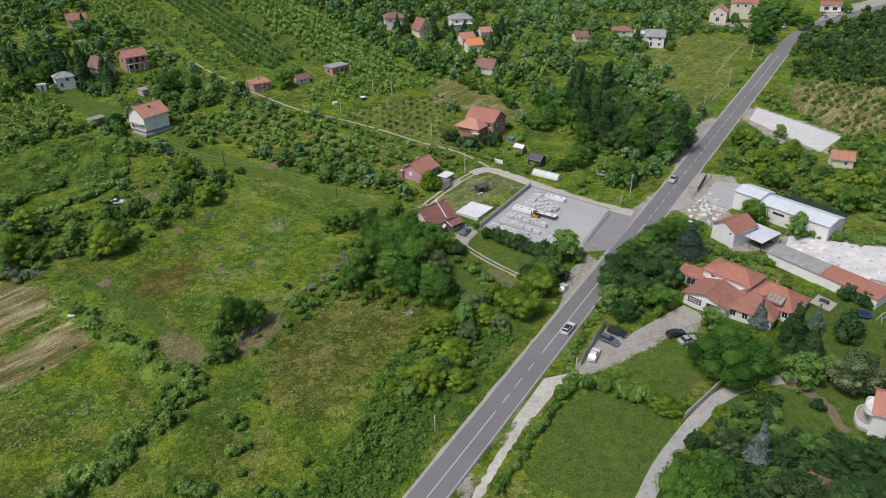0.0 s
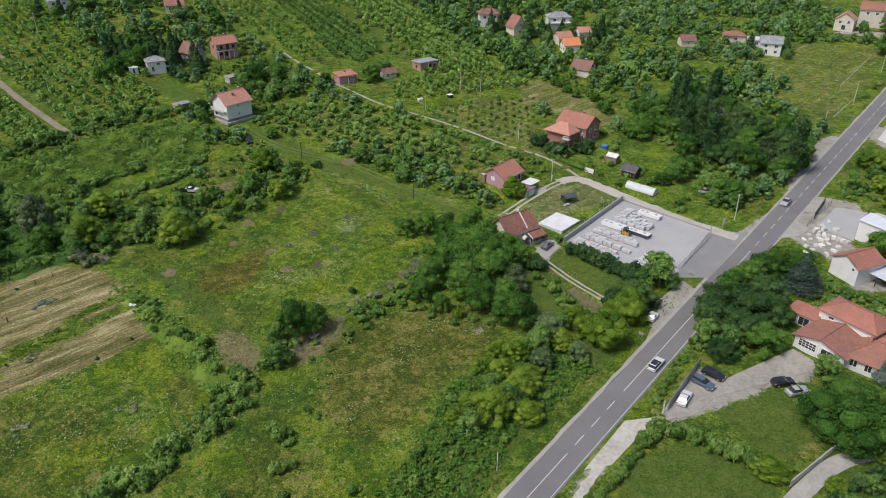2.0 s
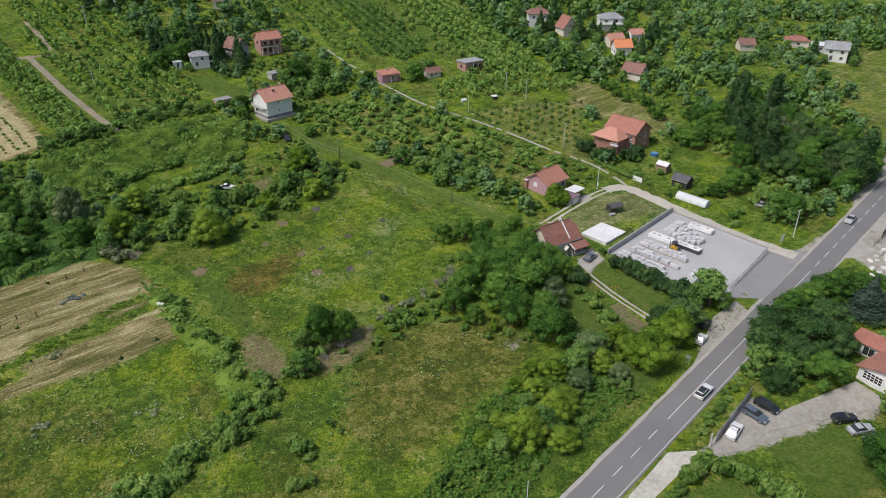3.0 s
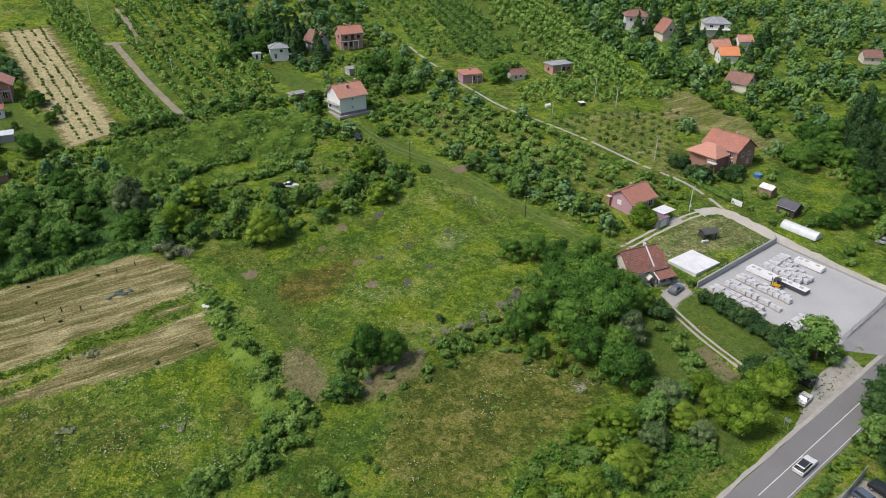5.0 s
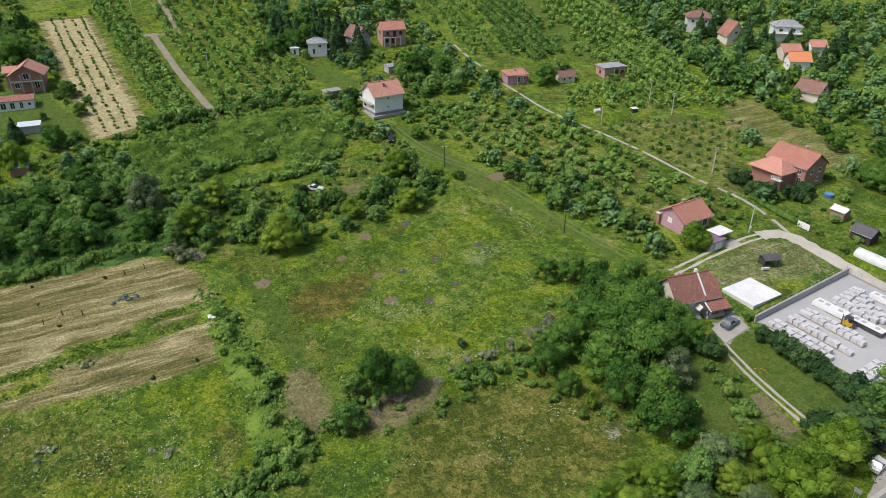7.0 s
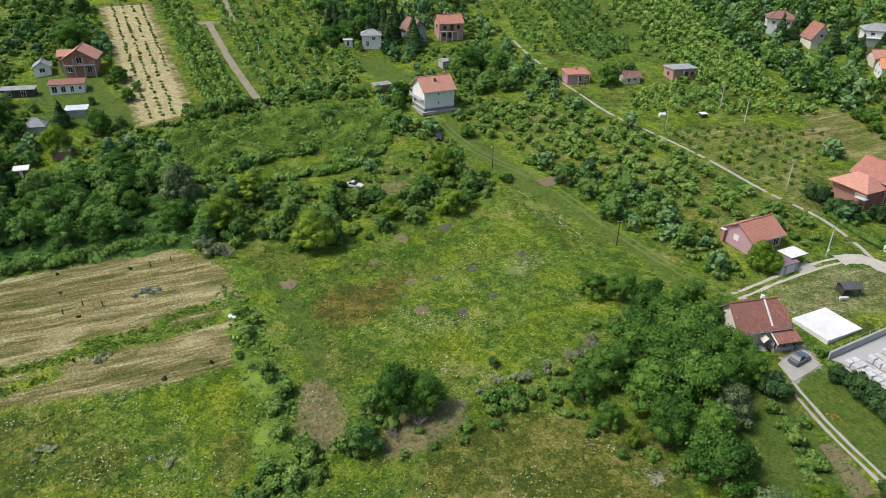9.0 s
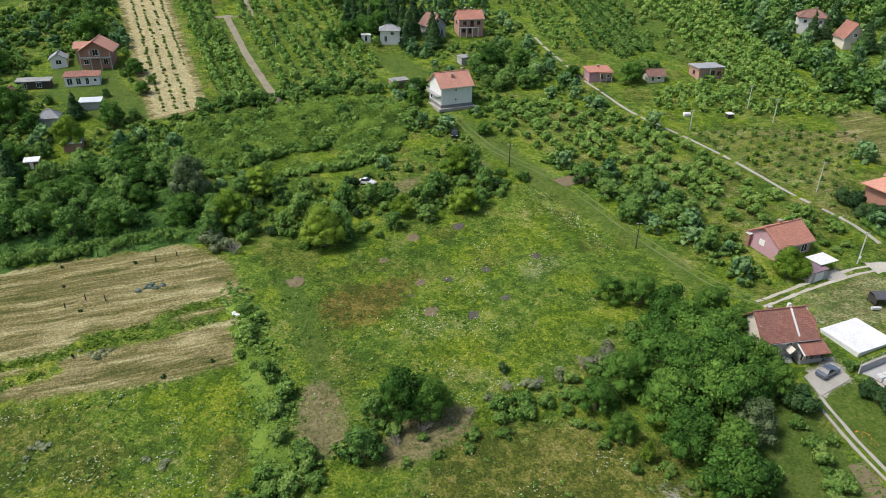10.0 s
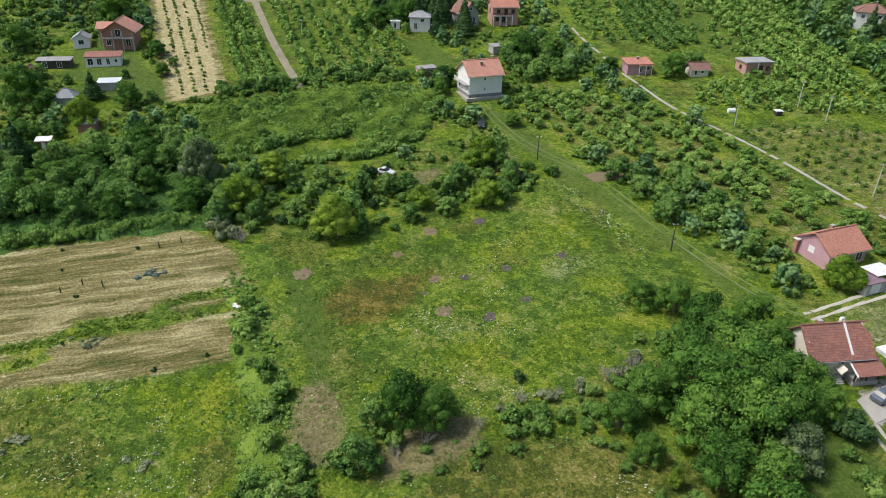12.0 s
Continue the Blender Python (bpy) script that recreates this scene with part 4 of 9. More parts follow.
def shrub_lobes(R, Ht, seed, n=5):
    """Lobes of a ragged bush that reaches the ground."""
    rng = random.Random(seed)
    out = [(0, 0, Ht * 0.34, R * 0.55, R * 0.55, Ht * 0.36)]
    for _ in range(n):
        a, f = rng.uniform(0, 6.28), rng.uniform(0.3, 0.8)
        s = rng.uniform(0.22, 0.42)
        out.append((R * f * math.cos(a), R * f * math.sin(a), Ht * rng.uniform(0.2, 0.85 - 0.5 * f), R * s, R * s, Ht * rng.uniform(0.16, 0.30)))
    return out


def leafy_mesh(name, vq, mat):
    me = bpy.data.meshes.new(name)
    fill_mesh(me, vq[0], vq[1])
    me.attributes.new("lobe", 'FLOAT', 'POINT').data.foreach_set("value", vq[2].astype(np.float32))
    me.materials.append(mat)
    return me


def stem(R, Ht, seed, limbs=5):
    """A tapered trunk with limbs that rise into the crown."""
    rng = random.Random(seed)
    bm = bmesh.new()
    r0 = 0.045 * Ht ** 1.05 + 0.02
    top = Vector((rng.uniform(-0.1, 0.1) * R, rng.uniform(-0.1, 0.1) * R, Ht * 0.5))
    tube(bm, (0, 0, -0.4), top * 0.55, r0, r0 * 0.72, 7)
    tube(bm, top * 0.53, (top.x, top.y, Ht * 0.78), r0 * 0.72, r0 * 0.25, 5)
    for i in range(limbs):
        a = 2 * math.pi * (i + rng.uniform(-0.3, 0.3)) / limbs
        st = top * rng.uniform(0.45, 0.85)
        tube(bm, st, (R * 0.55 * math.cos(a), R * 0.55 * math.sin(a), Ht * rng.uniform(0.5, 0.75)), r0 * 0.42, r0 * 0.12, 4)
    return bm


PLANTS = {}


def plant(kind, name, label, category, vq, mat, R, Ht, seed, limbs=5):
    """Keeps a kind of plant to be copied: an empty with a trunk and a crown."""
    e = new(name)
    e.empty_display_size = 0.3
    part("trunk", stem(R, Ht, seed, limbs), BARK, e)
    cr = new("crown", leafy_mesh("crown", vq, mat))
    cr.parent = e
    tagged(e, label, category)
    PLANTS.setdefault(kind, []).append(e)


for i in range(4):
    plant("broad", "broadleaf_tree", "spreading dark green broad-leaved tree", "tree", crown(broad_lobes(4.6, 8.5, 10 + i, 22), 3300, 0.21, 10 + i), LEAF_BROAD, 4.6, 8.5, i)
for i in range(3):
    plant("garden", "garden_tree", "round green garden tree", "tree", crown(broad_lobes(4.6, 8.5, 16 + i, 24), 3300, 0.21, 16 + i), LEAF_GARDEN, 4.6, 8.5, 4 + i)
plant("linden", "linden_tree", "large rounded bright green garden tree", "tree", crown(broad_lobes(6.4, 8.0, 8, 40), 9500, 0.2, 8), LEAF_BROAD, 6.0, 8.0, 8, 6)
plant("cedar", "cedar_tree", "drooping grey-green cedar beside the villa", "conifer", crown(fir_lobes(4.6, 10.5, 75, 16), 3000, 0.26, 75, -0.8, 1.2), LEAF_CEDAR, 1.4, 10.5, 45, 0)
plant("walnut", "walnut_tree", "huge round green tree before the villa", "tree", crown(broad_lobes(8.6, 11.0, 6, 52), 15000, 0.21, 6), LEAF_BROAD, 8.0, 11.0, 6, 7)
for i in range(4):
    plant("small", "young_tree", "rounded green broad-leaved tree in rough grass", "tree", crown(broad_lobes(2.7, 5.6, 30 + i, 17, 0.06), 1250, 0.2, 30 + i), LEAF_WOOD, 2.7, 5.6, 9 + i)
for i in range(2):
    plant("lime", "bright_tree", "bright yellow-green broad-leaved tree", "tree", crown(broad_lobes(3.8, 7.5, 50 + i, 34), 4600, 0.15, 50 + i), LEAF_LIME, 3.8, 7.5, 19 + i)
for i in range(2):
    plant("poplar", "poplar", "tall narrow dark green poplar", "tree", crown(column_lobes(2.6, 15, 60 + i, 13), 1700, 0.33, 60 + i, -0.9), LEAF_DARK, 1.6, 15, 29 + i)
for i in range(2):
    plant("fir", "fir_tree", "tall dark green conifer among houses", "conifer", crown(fir_lobes(2.9, 9.5, 70 + i), 1700, 0.31, 70 + i, -0.3, 0.5), LEAF_DARK, 1.2, 9.5, 39 + i, 0)
plant("spruce", "blue_spruce", "silvery blue spruce tree in a garden", "conifer", crown(fir_lobes(2.1, 7.0, 80), 1500, 0.25, 80, -0.3, 0.5), LEAF_BLUE, 1.0, 7.0, 49, 0)
for i in range(4):
    plant("orchard", "fruit_tree", "small leafy fruit tree in an orchard row", "tree", crown(broad_lobes(1.75, 2.9, 90 + i, 10, 0.1), 480, 0.2, 90 + i), LEAF_BRIGHT, 1.7, 2.9, 59 + i, 3)
for i in range(4):
    plant("bush", "bush", "leafy green bush in rough grass", "bush", crown(shrub_lobes(1.8, 2.4, 100 + i, 8), 560, 0.19, 100 + i), LEAF_SHRUB, 1.0, 2.0, 69 + i, 3)
plant("grey", "pale_bush", "pale grey-green twiggy bush", "bush", crown(shrub_lobes(1.7, 2.2, 110, 9), 460, 0.2, 110, -0.6, 0.9), LEAF_GREY, 1.0, 1.8, 79, 3)
plant("willow", "willow_tree", "pale rounded willow near the road", "tree", crown(broad_lobes(3.0, 5.6, 125, 30, 0.06), 3200, 0.15, 125, -0.7, 0.9), WILLOW, 2.6, 5.6, 91)
plant("silver", "silver_tree", "silvery pale-leaved tree among green trees", "tree", crown(broad_lobes(3.4, 7.0, 120, 30), 3600, 0.16, 120), LEAF_SILVER, 3.4, 7.0, 89)
for i in range(2):
    plant("yew", "dark_bush", "dense dark evergreen bush beside a garden", "bush", crown(shrub_lobes(1.7, 3.0, 130 + i, 11), 1100, 0.16, 130 + i), LEAF_DARK, 0.8, 2.4, 99, 2)


def twigs(spread, Ht, seed, stems=9):
    """Bare forked branches that rise from one foot."""
    rng = random.Random(seed)
    bm = bmesh.new()

    def branch(a, d, length, r, depth):
        b = a + d * length
        tube(bm, a, b, r, r * 0.55, 3)
        if depth:
            for k in range(4 if depth == 2 else 3):
                n = (d + Vector((rng.uniform(-1, 1), rng.uniform(-1, 1), rng.uniform(-0.3, 0.7))) * 0.75).normalized()
                branch(a.lerp(b, rng.uniform(0.45, 1.0)), n, length * rng.uniform(0.5, 0.75), r * 0.62, depth - 1)

    for k in range(stems):
        a = 6.283 * (k + rng.random()) / stems
        d = Vector((math.cos(a) * spread, math.sin(a) * spread, rng.uniform(0.7, 1.2) * Ht)).normalized()
        branch(Vector((0, 0, -0.1)), d, Ht * rng.uniform(0.45, 0.6), 0.055, 2)
    return bm


for i in range(2):
    e = new("dead_bush")
    e.empty_display_size = 0.3
    part("bare_crown", twigs(1.3, 2.2, 150 + i), TWIG, e)
    tagged(e, "bare grey twiggy dead bush", "bush")
    PLANTS.setdefault("dead", []).append(e)
e = new("dead_tree")
e.empty_display_size = 0.3
part("bare_crown", twigs(0.45, 11.0, 155, 3), TWIG, e)
tagged(e, "tall pale leafless tree in a wood", "tree")
PLANTS["bare"] = [e]
USED = set()
LAID = []


def grow(kind, x, y, size=1.0, label="", group="", tall=1.0, which=None):
    """One plant on the ground; the first of each kind is the model itself."""
    ob = PLANTS[kind][which if which is not None else random.randrange(len(PLANTS[kind]))]
    m = pose(x, y, hz(x, y) - 0.05, 0, 0, random.uniform(0, 360))
    if ob.name in USED:
        made = copy_thing(ob, m)
    else:
        USED.add(ob.name)
        made = ob
        made.matrix_basis = m
    made.scale = (size * random.uniform(0.88, 1.14), size * random.uniform(0.88, 1.14), size * tall * random.uniform(0.9, 1.1))
    LAID.append((x, y))
    if label:
        made["label"] = label
    if group:
        made["group"] = group
    return made


def scatter(poly, gap, keep=1.0, seed=1, angle=0.0, jitter=0.4, row=None):
    """Uneven rows of places within an outline."""
    rng = random.Random(seed)
    xs, ys = [p[0] for p in poly], [p[1] for p in poly]
    cx, cy, far = (min(xs) + max(xs)) / 2, (min(ys) + max(ys)) / 2, math.hypot(max(xs) - min(xs), max(ys) - min(ys)) / 2
    row = row or gap
    c, s = math.cos(radians(angle)), math.sin(radians(angle))
    pts = []
    for i in range(int(-far / row) - 1, int(far / row) + 2):
        for j in range(int(-far / gap) - 1, int(far / gap) + 2):
            a, b = j * gap + rng.uniform(-jitter, jitter) * gap, i * row + rng.uniform(-jitter, jitter) * row
            if rng.random() < keep:
                pts.append((cx + c * a - s * b, cy + s * a + c * b))
    if not pts:
        return []
    p = np.array(pts)
    hit, _ = inside(p[:, 0], p[:, 1], list(poly))
    return [tuple(v) for v in p[hit]]


def thicket(name, label, category, places, models, mat, lo, hi, seed=5, tall=(0.85, 1.2)):
    """Many plants that nobody could count, as one mesh."""
    rng = np.random.default_rng(seed)
    vs, qs, tint, lobe, o = [], [], [], [], 0
    for x, y in places:
        v, q, lb = models[rng.integers(len(models))]
        s, a = rng.uniform(lo, hi), rng.uniform(0, 2 * math.pi)
        c, sn = math.cos(a) * s, math.sin(a) * s
        w = np.stack([v[:, 0] * c - v[:, 1] * sn + x, v[:, 0] * sn + v[:, 1] * c + y, v[:, 2] * s * rng.uniform(*tall) + hz(x, y) - 0.05], 1)
        vs.append(w)
        qs.append(q + o)
        tint.append(np.full(len(v), rng.uniform(0, 1)))
        lobe.append(lb)
        o += len(v)
    me = bpy.data.meshes.new(name)
    fill_mesh(me, np.concatenate(vs), np.concatenate(qs))
    at = me.attributes.new("tint", 'FLOAT', 'POINT')
    at.data.foreach_set("value", np.concatenate(tint).astype(np.float32))
    me.attributes.new("lobe", 'FLOAT', 'POINT').data.foreach_set("value", np.concatenate(lobe).astype(np.float32))
    me.materials.append(mat)
    return tagged(new(name, me), label, category, kind="stuff")


def blanket(name, label, category, poly, gaps, tall, mat, dense, size, seed, base=0.75):
    """Growth that closes over the ground: a billowing leafy cover within an outline."""
    rng = np.random.default_rng(seed)
    xs, ys = [p[0] for p in poly], [p[1] for p in poly]
    gx, gy = np.arange(min(xs), max(xs) + 1, 0.8), np.arange(min(ys), max(ys) + 1, 0.8)

    def cover(x, y):
        d = inside(x, y, poly)[1]
        for gap in gaps:
            d = np.minimum(d, -inside(x, y, gap)[1])
        ragged = np.array([noise.noise((a * 0.2, b * 0.2, seed)) for a, b in zip(x, y)])
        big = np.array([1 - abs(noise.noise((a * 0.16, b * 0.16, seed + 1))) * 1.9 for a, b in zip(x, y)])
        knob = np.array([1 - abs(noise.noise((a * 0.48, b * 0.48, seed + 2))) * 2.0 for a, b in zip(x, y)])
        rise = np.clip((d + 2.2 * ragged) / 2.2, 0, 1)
        # Leaf tone follows billow height too: tall growth paler, hollows darker.
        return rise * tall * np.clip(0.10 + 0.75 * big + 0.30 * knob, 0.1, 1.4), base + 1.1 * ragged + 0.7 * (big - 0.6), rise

    mx, my = [v.ravel() for v in np.meshgrid(gx, gy)]
    h, tone, rise = cover(mx, my)
    z = H(mx, my)
    idx = np.arange(len(mx)).reshape(len(gy), len(gx))
    quads = np.stack([idx[:-1, :-1], idx[:-1, 1:], idx[1:, 1:], idx[1:, :-1]], -1).reshape(-1, 4)
    quads = quads[(rise[quads] > 0).any(1)]
    v0 = np.stack([mx, my, z + h * 0.86 - 0.1], 1)
    n = int((max(xs) - min(xs)) * (max(ys) - min(ys)) * dense)
    px, py = rng.uniform(min(xs), max(xs), n), rng.uniform(min(ys), max(ys), n)
    near = inside(px, py, poly)[1] > -1.5
    px, py = px[near], py[near]
    ph, pt, pr = cover(px, py)
    ok = pr > 0.05
    px, py, ph, pt = px[ok], py[ok], ph[ok], pt[ok]
    p = np.stack([px, py, H(px, py) + ph * rng.uniform(0.82, 1.12, len(px))], 1)
    nrm = rng.normal(size=p.shape) * 0.55 + np.array([0, 0, 0.8])
    nrm /= np.linalg.norm(nrm, axis=1, keepdims=True)
    v1, q1 = kites(p, nrm, size, rng)
    me = bpy.data.meshes.new(name)
    fill_mesh(me, np.concatenate([v0, v1]), np.concatenate([quads, q1 + len(v0)]))
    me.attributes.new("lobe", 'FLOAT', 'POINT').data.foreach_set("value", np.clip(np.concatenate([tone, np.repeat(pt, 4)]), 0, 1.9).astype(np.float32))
    me.materials.append(mat)
    return tagged(new(name, me), label, category, kind="stuff")


SHRUB_MODELS = [crown(shrub_lobes(1.6, 2.0, 200 + i, 5), 170, 0.23, 200 + i) for i in range(6)]
FAR_SHRUB_MODELS = [crown(shrub_lobes(1.6, 2.0, 210 + i, 4), 76, 0.31, 210 + i) for i in range(6)]
FRUIT_MODELS = [crown(broad_lobes(1.6, 2.7, 220 + i, 6, 0.02), 140, 0.27, 220 + i) for i in range(6)]
TREE_MODELS = [crown(broad_lobes(3.6, 7.0, 240 + i, 10, 0.0), 165, 0.70, 240 + i) for i in range(6)]
SAPLING_MODELS = [crown(shrub_lobes(0.45, 0.8, 260 + i, 2), 18, 0.2, 260 + i) for i in range(3)]
NETTLE_MODELS = [crown(shrub_lobes(0.7, 0.9, 270 + i, 2), 26, 0.21, 270 + i, -0.3, 1.1) for i in range(5)]
FAR_FRUIT_MODELS = [crown(broad_lobes(1.6, 2.7, 230 + i, 5, 0.02), 84, 0.34, 230 + i) for i in range(6)]

BUSH_MODELS = [crown(shrub_lobes(1.8, 2.4, 280 + i, 8), 430, 0.21, 280 + i) for i in range(3)]

# woods and thickets
WOOD_LEFT = [(-174, 127), (-163, 139), (-160, 145), (-162, 153), (-154, 162), (-148, 173), (-138, 170), (-125, 169), (-106, 154), (-111, 150), (-123, 139), (-134, 126), (-146, 113)]
FIELD_HEDGE = [(-150, 110), (-138.5, 123.6), (-132.4, 131.4), (-125.6, 139.2), (-119.4, 146.6), (-114.5, 151.5)]
for k, (x, y) in enumerate(scatter(WOOD_LEFT, 5.2, 0.98, 3)):
    if math.hypot(x + 125.0, y - 161.5) > 6.0 and math.hypot(x + 121.0, y - 156.5) > 3.0 and line_distance(np.array([x]), np.array([y]), FIELD_HEDGE)[0] > 4.6:
        grow(("small", "small", "broad", "small", "broad", "small")[k % 6], x, y, random.uniform(0.95, 1.5) * (0.72 if k % 6 in (2, 4) else 1.0), "", "trees of the wood by the dry field")
grow("silver", -124.8, 161.4, 1.25, "tall dark tree with silvery leaf tips", "", 1.45)
for x, y, s in ((-122.6, 157.0, 1.5), (-119.8, 155.6, 1.3), (-120.6, 159.4, 1.4), (-118.2, 158.2, 1.2), (-124.4, 154.6, 1.4), (-117.4, 161.6, 1.3), (-121.4, 153.0, 1.2)):
    grow("bush", x, y, s, "leafy green bush at the foot of a tall tree", "bushes at the wood edge")
grow("fir", -159.6, 141.3, 1.25, "large spreading dark spruce beside gardens")
for x, y in line_points(FIELD_HEDGE, 1.3):
    grow("bush", x + random.uniform(-0.8, 0.8), y + random.uniform(-0.8, 0.8), random.uniform(0.9, 1.35), "low green hedge bush along the dry field", "hedge along the dry field")
SLOPE = [(-155, 184), (-142, 206), (-123, 228), (-108, 230), (-99, 206), (-103, 192), (-114, 181), (-126, 171), (-143, 174)]
CLEARING = [(-126, 174), (-125, 184), (-114, 198), (-108, 200), (-107, 192), (-116, 181), (-121, 172)]
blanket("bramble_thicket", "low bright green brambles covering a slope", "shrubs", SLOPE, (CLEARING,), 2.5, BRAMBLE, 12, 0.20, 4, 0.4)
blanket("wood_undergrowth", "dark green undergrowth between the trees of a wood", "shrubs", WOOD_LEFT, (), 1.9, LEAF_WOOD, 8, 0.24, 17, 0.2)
low_spots = [q for q in scatter(SLOPE, 1.8, 0.95, 7) if not inside([q[0]], [q[1]], CLEARING)[0][0] and noise.noise((q[0] * 0.11, q[1] * 0.11, 37)) + 0.5 * noise.noise((q[0] * 0.35, q[1] * 0.35, 38)) > -0.28]
thicket("slope_shrubs", "bright green rounded shrubs among brambles on a slope", "shrubs", low_spots, SHRUB_MODELS, LEAF_BRIGHT, 0.75, 1.4, 7, (0.8, 1.3))
tall_spots = [q for q in scatter(SLOPE, 2.8, 0.9, 6) if not inside([q[0]], [q[1]], CLEARING)[0][0] and noise.noise((q[0] * 0.09, q[1] * 0.09, 35)) + 0.4 * noise.noise((q[0] * 0.3, q[1] * 0.3, 36)) > 0.02]
thicket("slope_shrubs", "tall rounded green shrubs on a slope", "shrubs", tall_spots, BUSH_MODELS, LEAF_SHRUB, 0.8, 1.5, 6, (0.6, 1.0))
for x, y in line_points([(-160, 196), (-150, 207), (-142, 217), (-133, 227), (-124, 234)], 3.4):
    grow("small", x + random.uniform(-1.5, 1.5), y + random.uniform(-1.5, 1.5), random.uniform(0.55, 0.85), "dark green bushy tree at the upper slope edge", "bushy trees along the upper slope edge", 0.8)
for x, y in scatter(SLOPE, 12, 0.6, 14):
    grow("small", x, y, random.uniform(0.5, 0.85))
BAND = [(-120, 165), (-109, 176), (-102, 187), (-84, 189), (-83, 202), (-77, 213), (-65, 210), (-65, 197), (-71, 189), (-77, 179), (-84, 162), (-103, 155), (-113, 151)]
for k, (x, y) in enumerate(scatter(BAND, 4.4, 0.85, 5)):
    grow(("bush", "small", "bush", "bush", "small", "bush", "lime", "small", "yew")[k % 9], x, y, random.uniform(0.7, 1.25), "", "bushes behind the meadow")
# growth along the field edge, ragged in width and height
HEDGE_LINE = smooth_line([(-92.9, 142.2), (-84.3, 138.3), (-77.6, 131.9), (-70.5, 128.2), (-61.3, 120.0), (-55, 113.4)])
NEAR_HEDGE = smooth_line([(-53.5, 119), (-52.6, 113.4), (-53.4, 109.3), (-56.8, 104.5), (-60.5, 97.3), (-62.5, 92.4), (-66, 88.5), (-72, 83)])
for k, (x, y) in enumerate(line_points(HEDGE_LINE, 1.5)):
    w = 2.0 + 0.9 * noise.noise((x * 0.3, y * 0.3, 3))
    if noise.noise((x * 0.21, y * 0.21, 8)) > -0.1:
        grow(("bush", "orchard", "bush", "bush", "bush", "bush", "orchard")[k % 7], x + random.uniform(-w, w), y + random.uniform(-w, w), random.choice((0.4, 0.55, 0.7, 0.85, 1.1)), "", "bushes along the field edge")
near_spots = [(x + random.uniform(-3.0, 3.0), y + random.uniform(-3.0, 3.0)) for x, y in line_points(NEAR_HEDGE, 0.62)]
thicket("meadow_edge_bushes", "ragged green bushes along the meadow edge", "bushes", near_spots[::2], BUSH_MODELS, LEAF_SHRUB, 0.6, 1.15, 95, (0.8, 1.2))
for k, (x, y) in enumerate(near_spots[1::2]):
    grow(("bush", "small", "orchard", "bush")[k % 4], x, y, random.uniform(0.7, 1.3) * (0.62 if k % 4 == 1 else 1.0), "", "bushes along the meadow edge")
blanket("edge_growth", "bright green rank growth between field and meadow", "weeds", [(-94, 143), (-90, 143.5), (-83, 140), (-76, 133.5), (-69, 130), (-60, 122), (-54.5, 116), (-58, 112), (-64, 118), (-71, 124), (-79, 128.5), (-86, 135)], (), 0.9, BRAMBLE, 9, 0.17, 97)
edge = [(x + random.uniform(-2.6, 2.6), y + random.uniform(-2.6, 2.6)) for x, y in line_points(HEDGE_LINE, 0.09) + line_points(NEAR_HEDGE, 0.16)]
thicket("edge_weeds", "bright green rank weeds along the field edge", "weeds", edge, NETTLE_MODELS, LEAF_BRIGHT, 0.45, 1.2, 91, (0.4, 1.0))
grow("grey", -108.6, 152.5, 2.1, "broad pale olive bush at the field corner")
grow("grey", -105.4, 151.4, 1.3, "pale olive bush at the field corner")
grow("dead", -101.6, 151.6, 1.6)
for x, y, s in ((-41.3, 104.4, 1.25), (-43, 106, 0.9), (-39.5, 103, 0.7), (-39.5, 97.1, 1.1), (-37.5, 98.5, 0.7), (-46.5, 89.1, 1.2), (-44.5, 88, 0.9), (-38.5, 111.3, 0.6), (-36, 110, 0.5), (-25.5, 94.2, 0.7), (-42.4, 88.2, 1.1), (-16.3, 102.8, 0.9), (-36.9, 92, 0.6), (-21.9, 87.7, 0.8), (-26, 89, 0.8), (-30, 87, 0.9), (-33, 88.5, 0.6), (-18, 97, 0.7)):
    grow("bush", x, y, s, "leafy bush standing in the lower meadow", "bushes in the lower meadow")

# single trees of the meadow
grow("broad", -47.4, 132.4, 0.86, "large round dark green tree in the meadow", "", 1.35, 0)
grow("broad", -43.6, 134.6, 0.74, "round dark green tree in the meadow", "", 1.3, 1)
grow("small", -50.4, 130.0, 0.85, "dark green tree in the meadow")
grow("small", -47.8, 123.4, 1.05, "green tree at the meadow edge")
grow("bush", -49.0, 126.5, 0.8)
grow("bush", -46.3, 129.4, 0.9)
grow("bush", -50.5, 122.0, 1.0)
for x, y, s in ((-45.2, 127.5, 0.9), (-43.1, 131.4, 1.0), (-38.8, 138.0, 0.9), (-27.6, 156.2, 1.2), (-32.6, 149.0, 0.9), (-36.4, 145.2, 1.0), (-25.8, 160.6, 1.2)):
    grow("dead", x, y, s, "", "dead bushes at the meadow edge")
for x, y, s in ((-33.5, 148.2, 0.9), (-30.6, 152.2, 0.8), (-27.0, 158.2, 0.9), (-37.6, 142.4, 0.7), (-26.4, 162.6, 0.9)):
    grow("grey", x, y, s)
grow("yew", -39.0, 149.1, 0.62, "small dark green bush alone in the meadow")
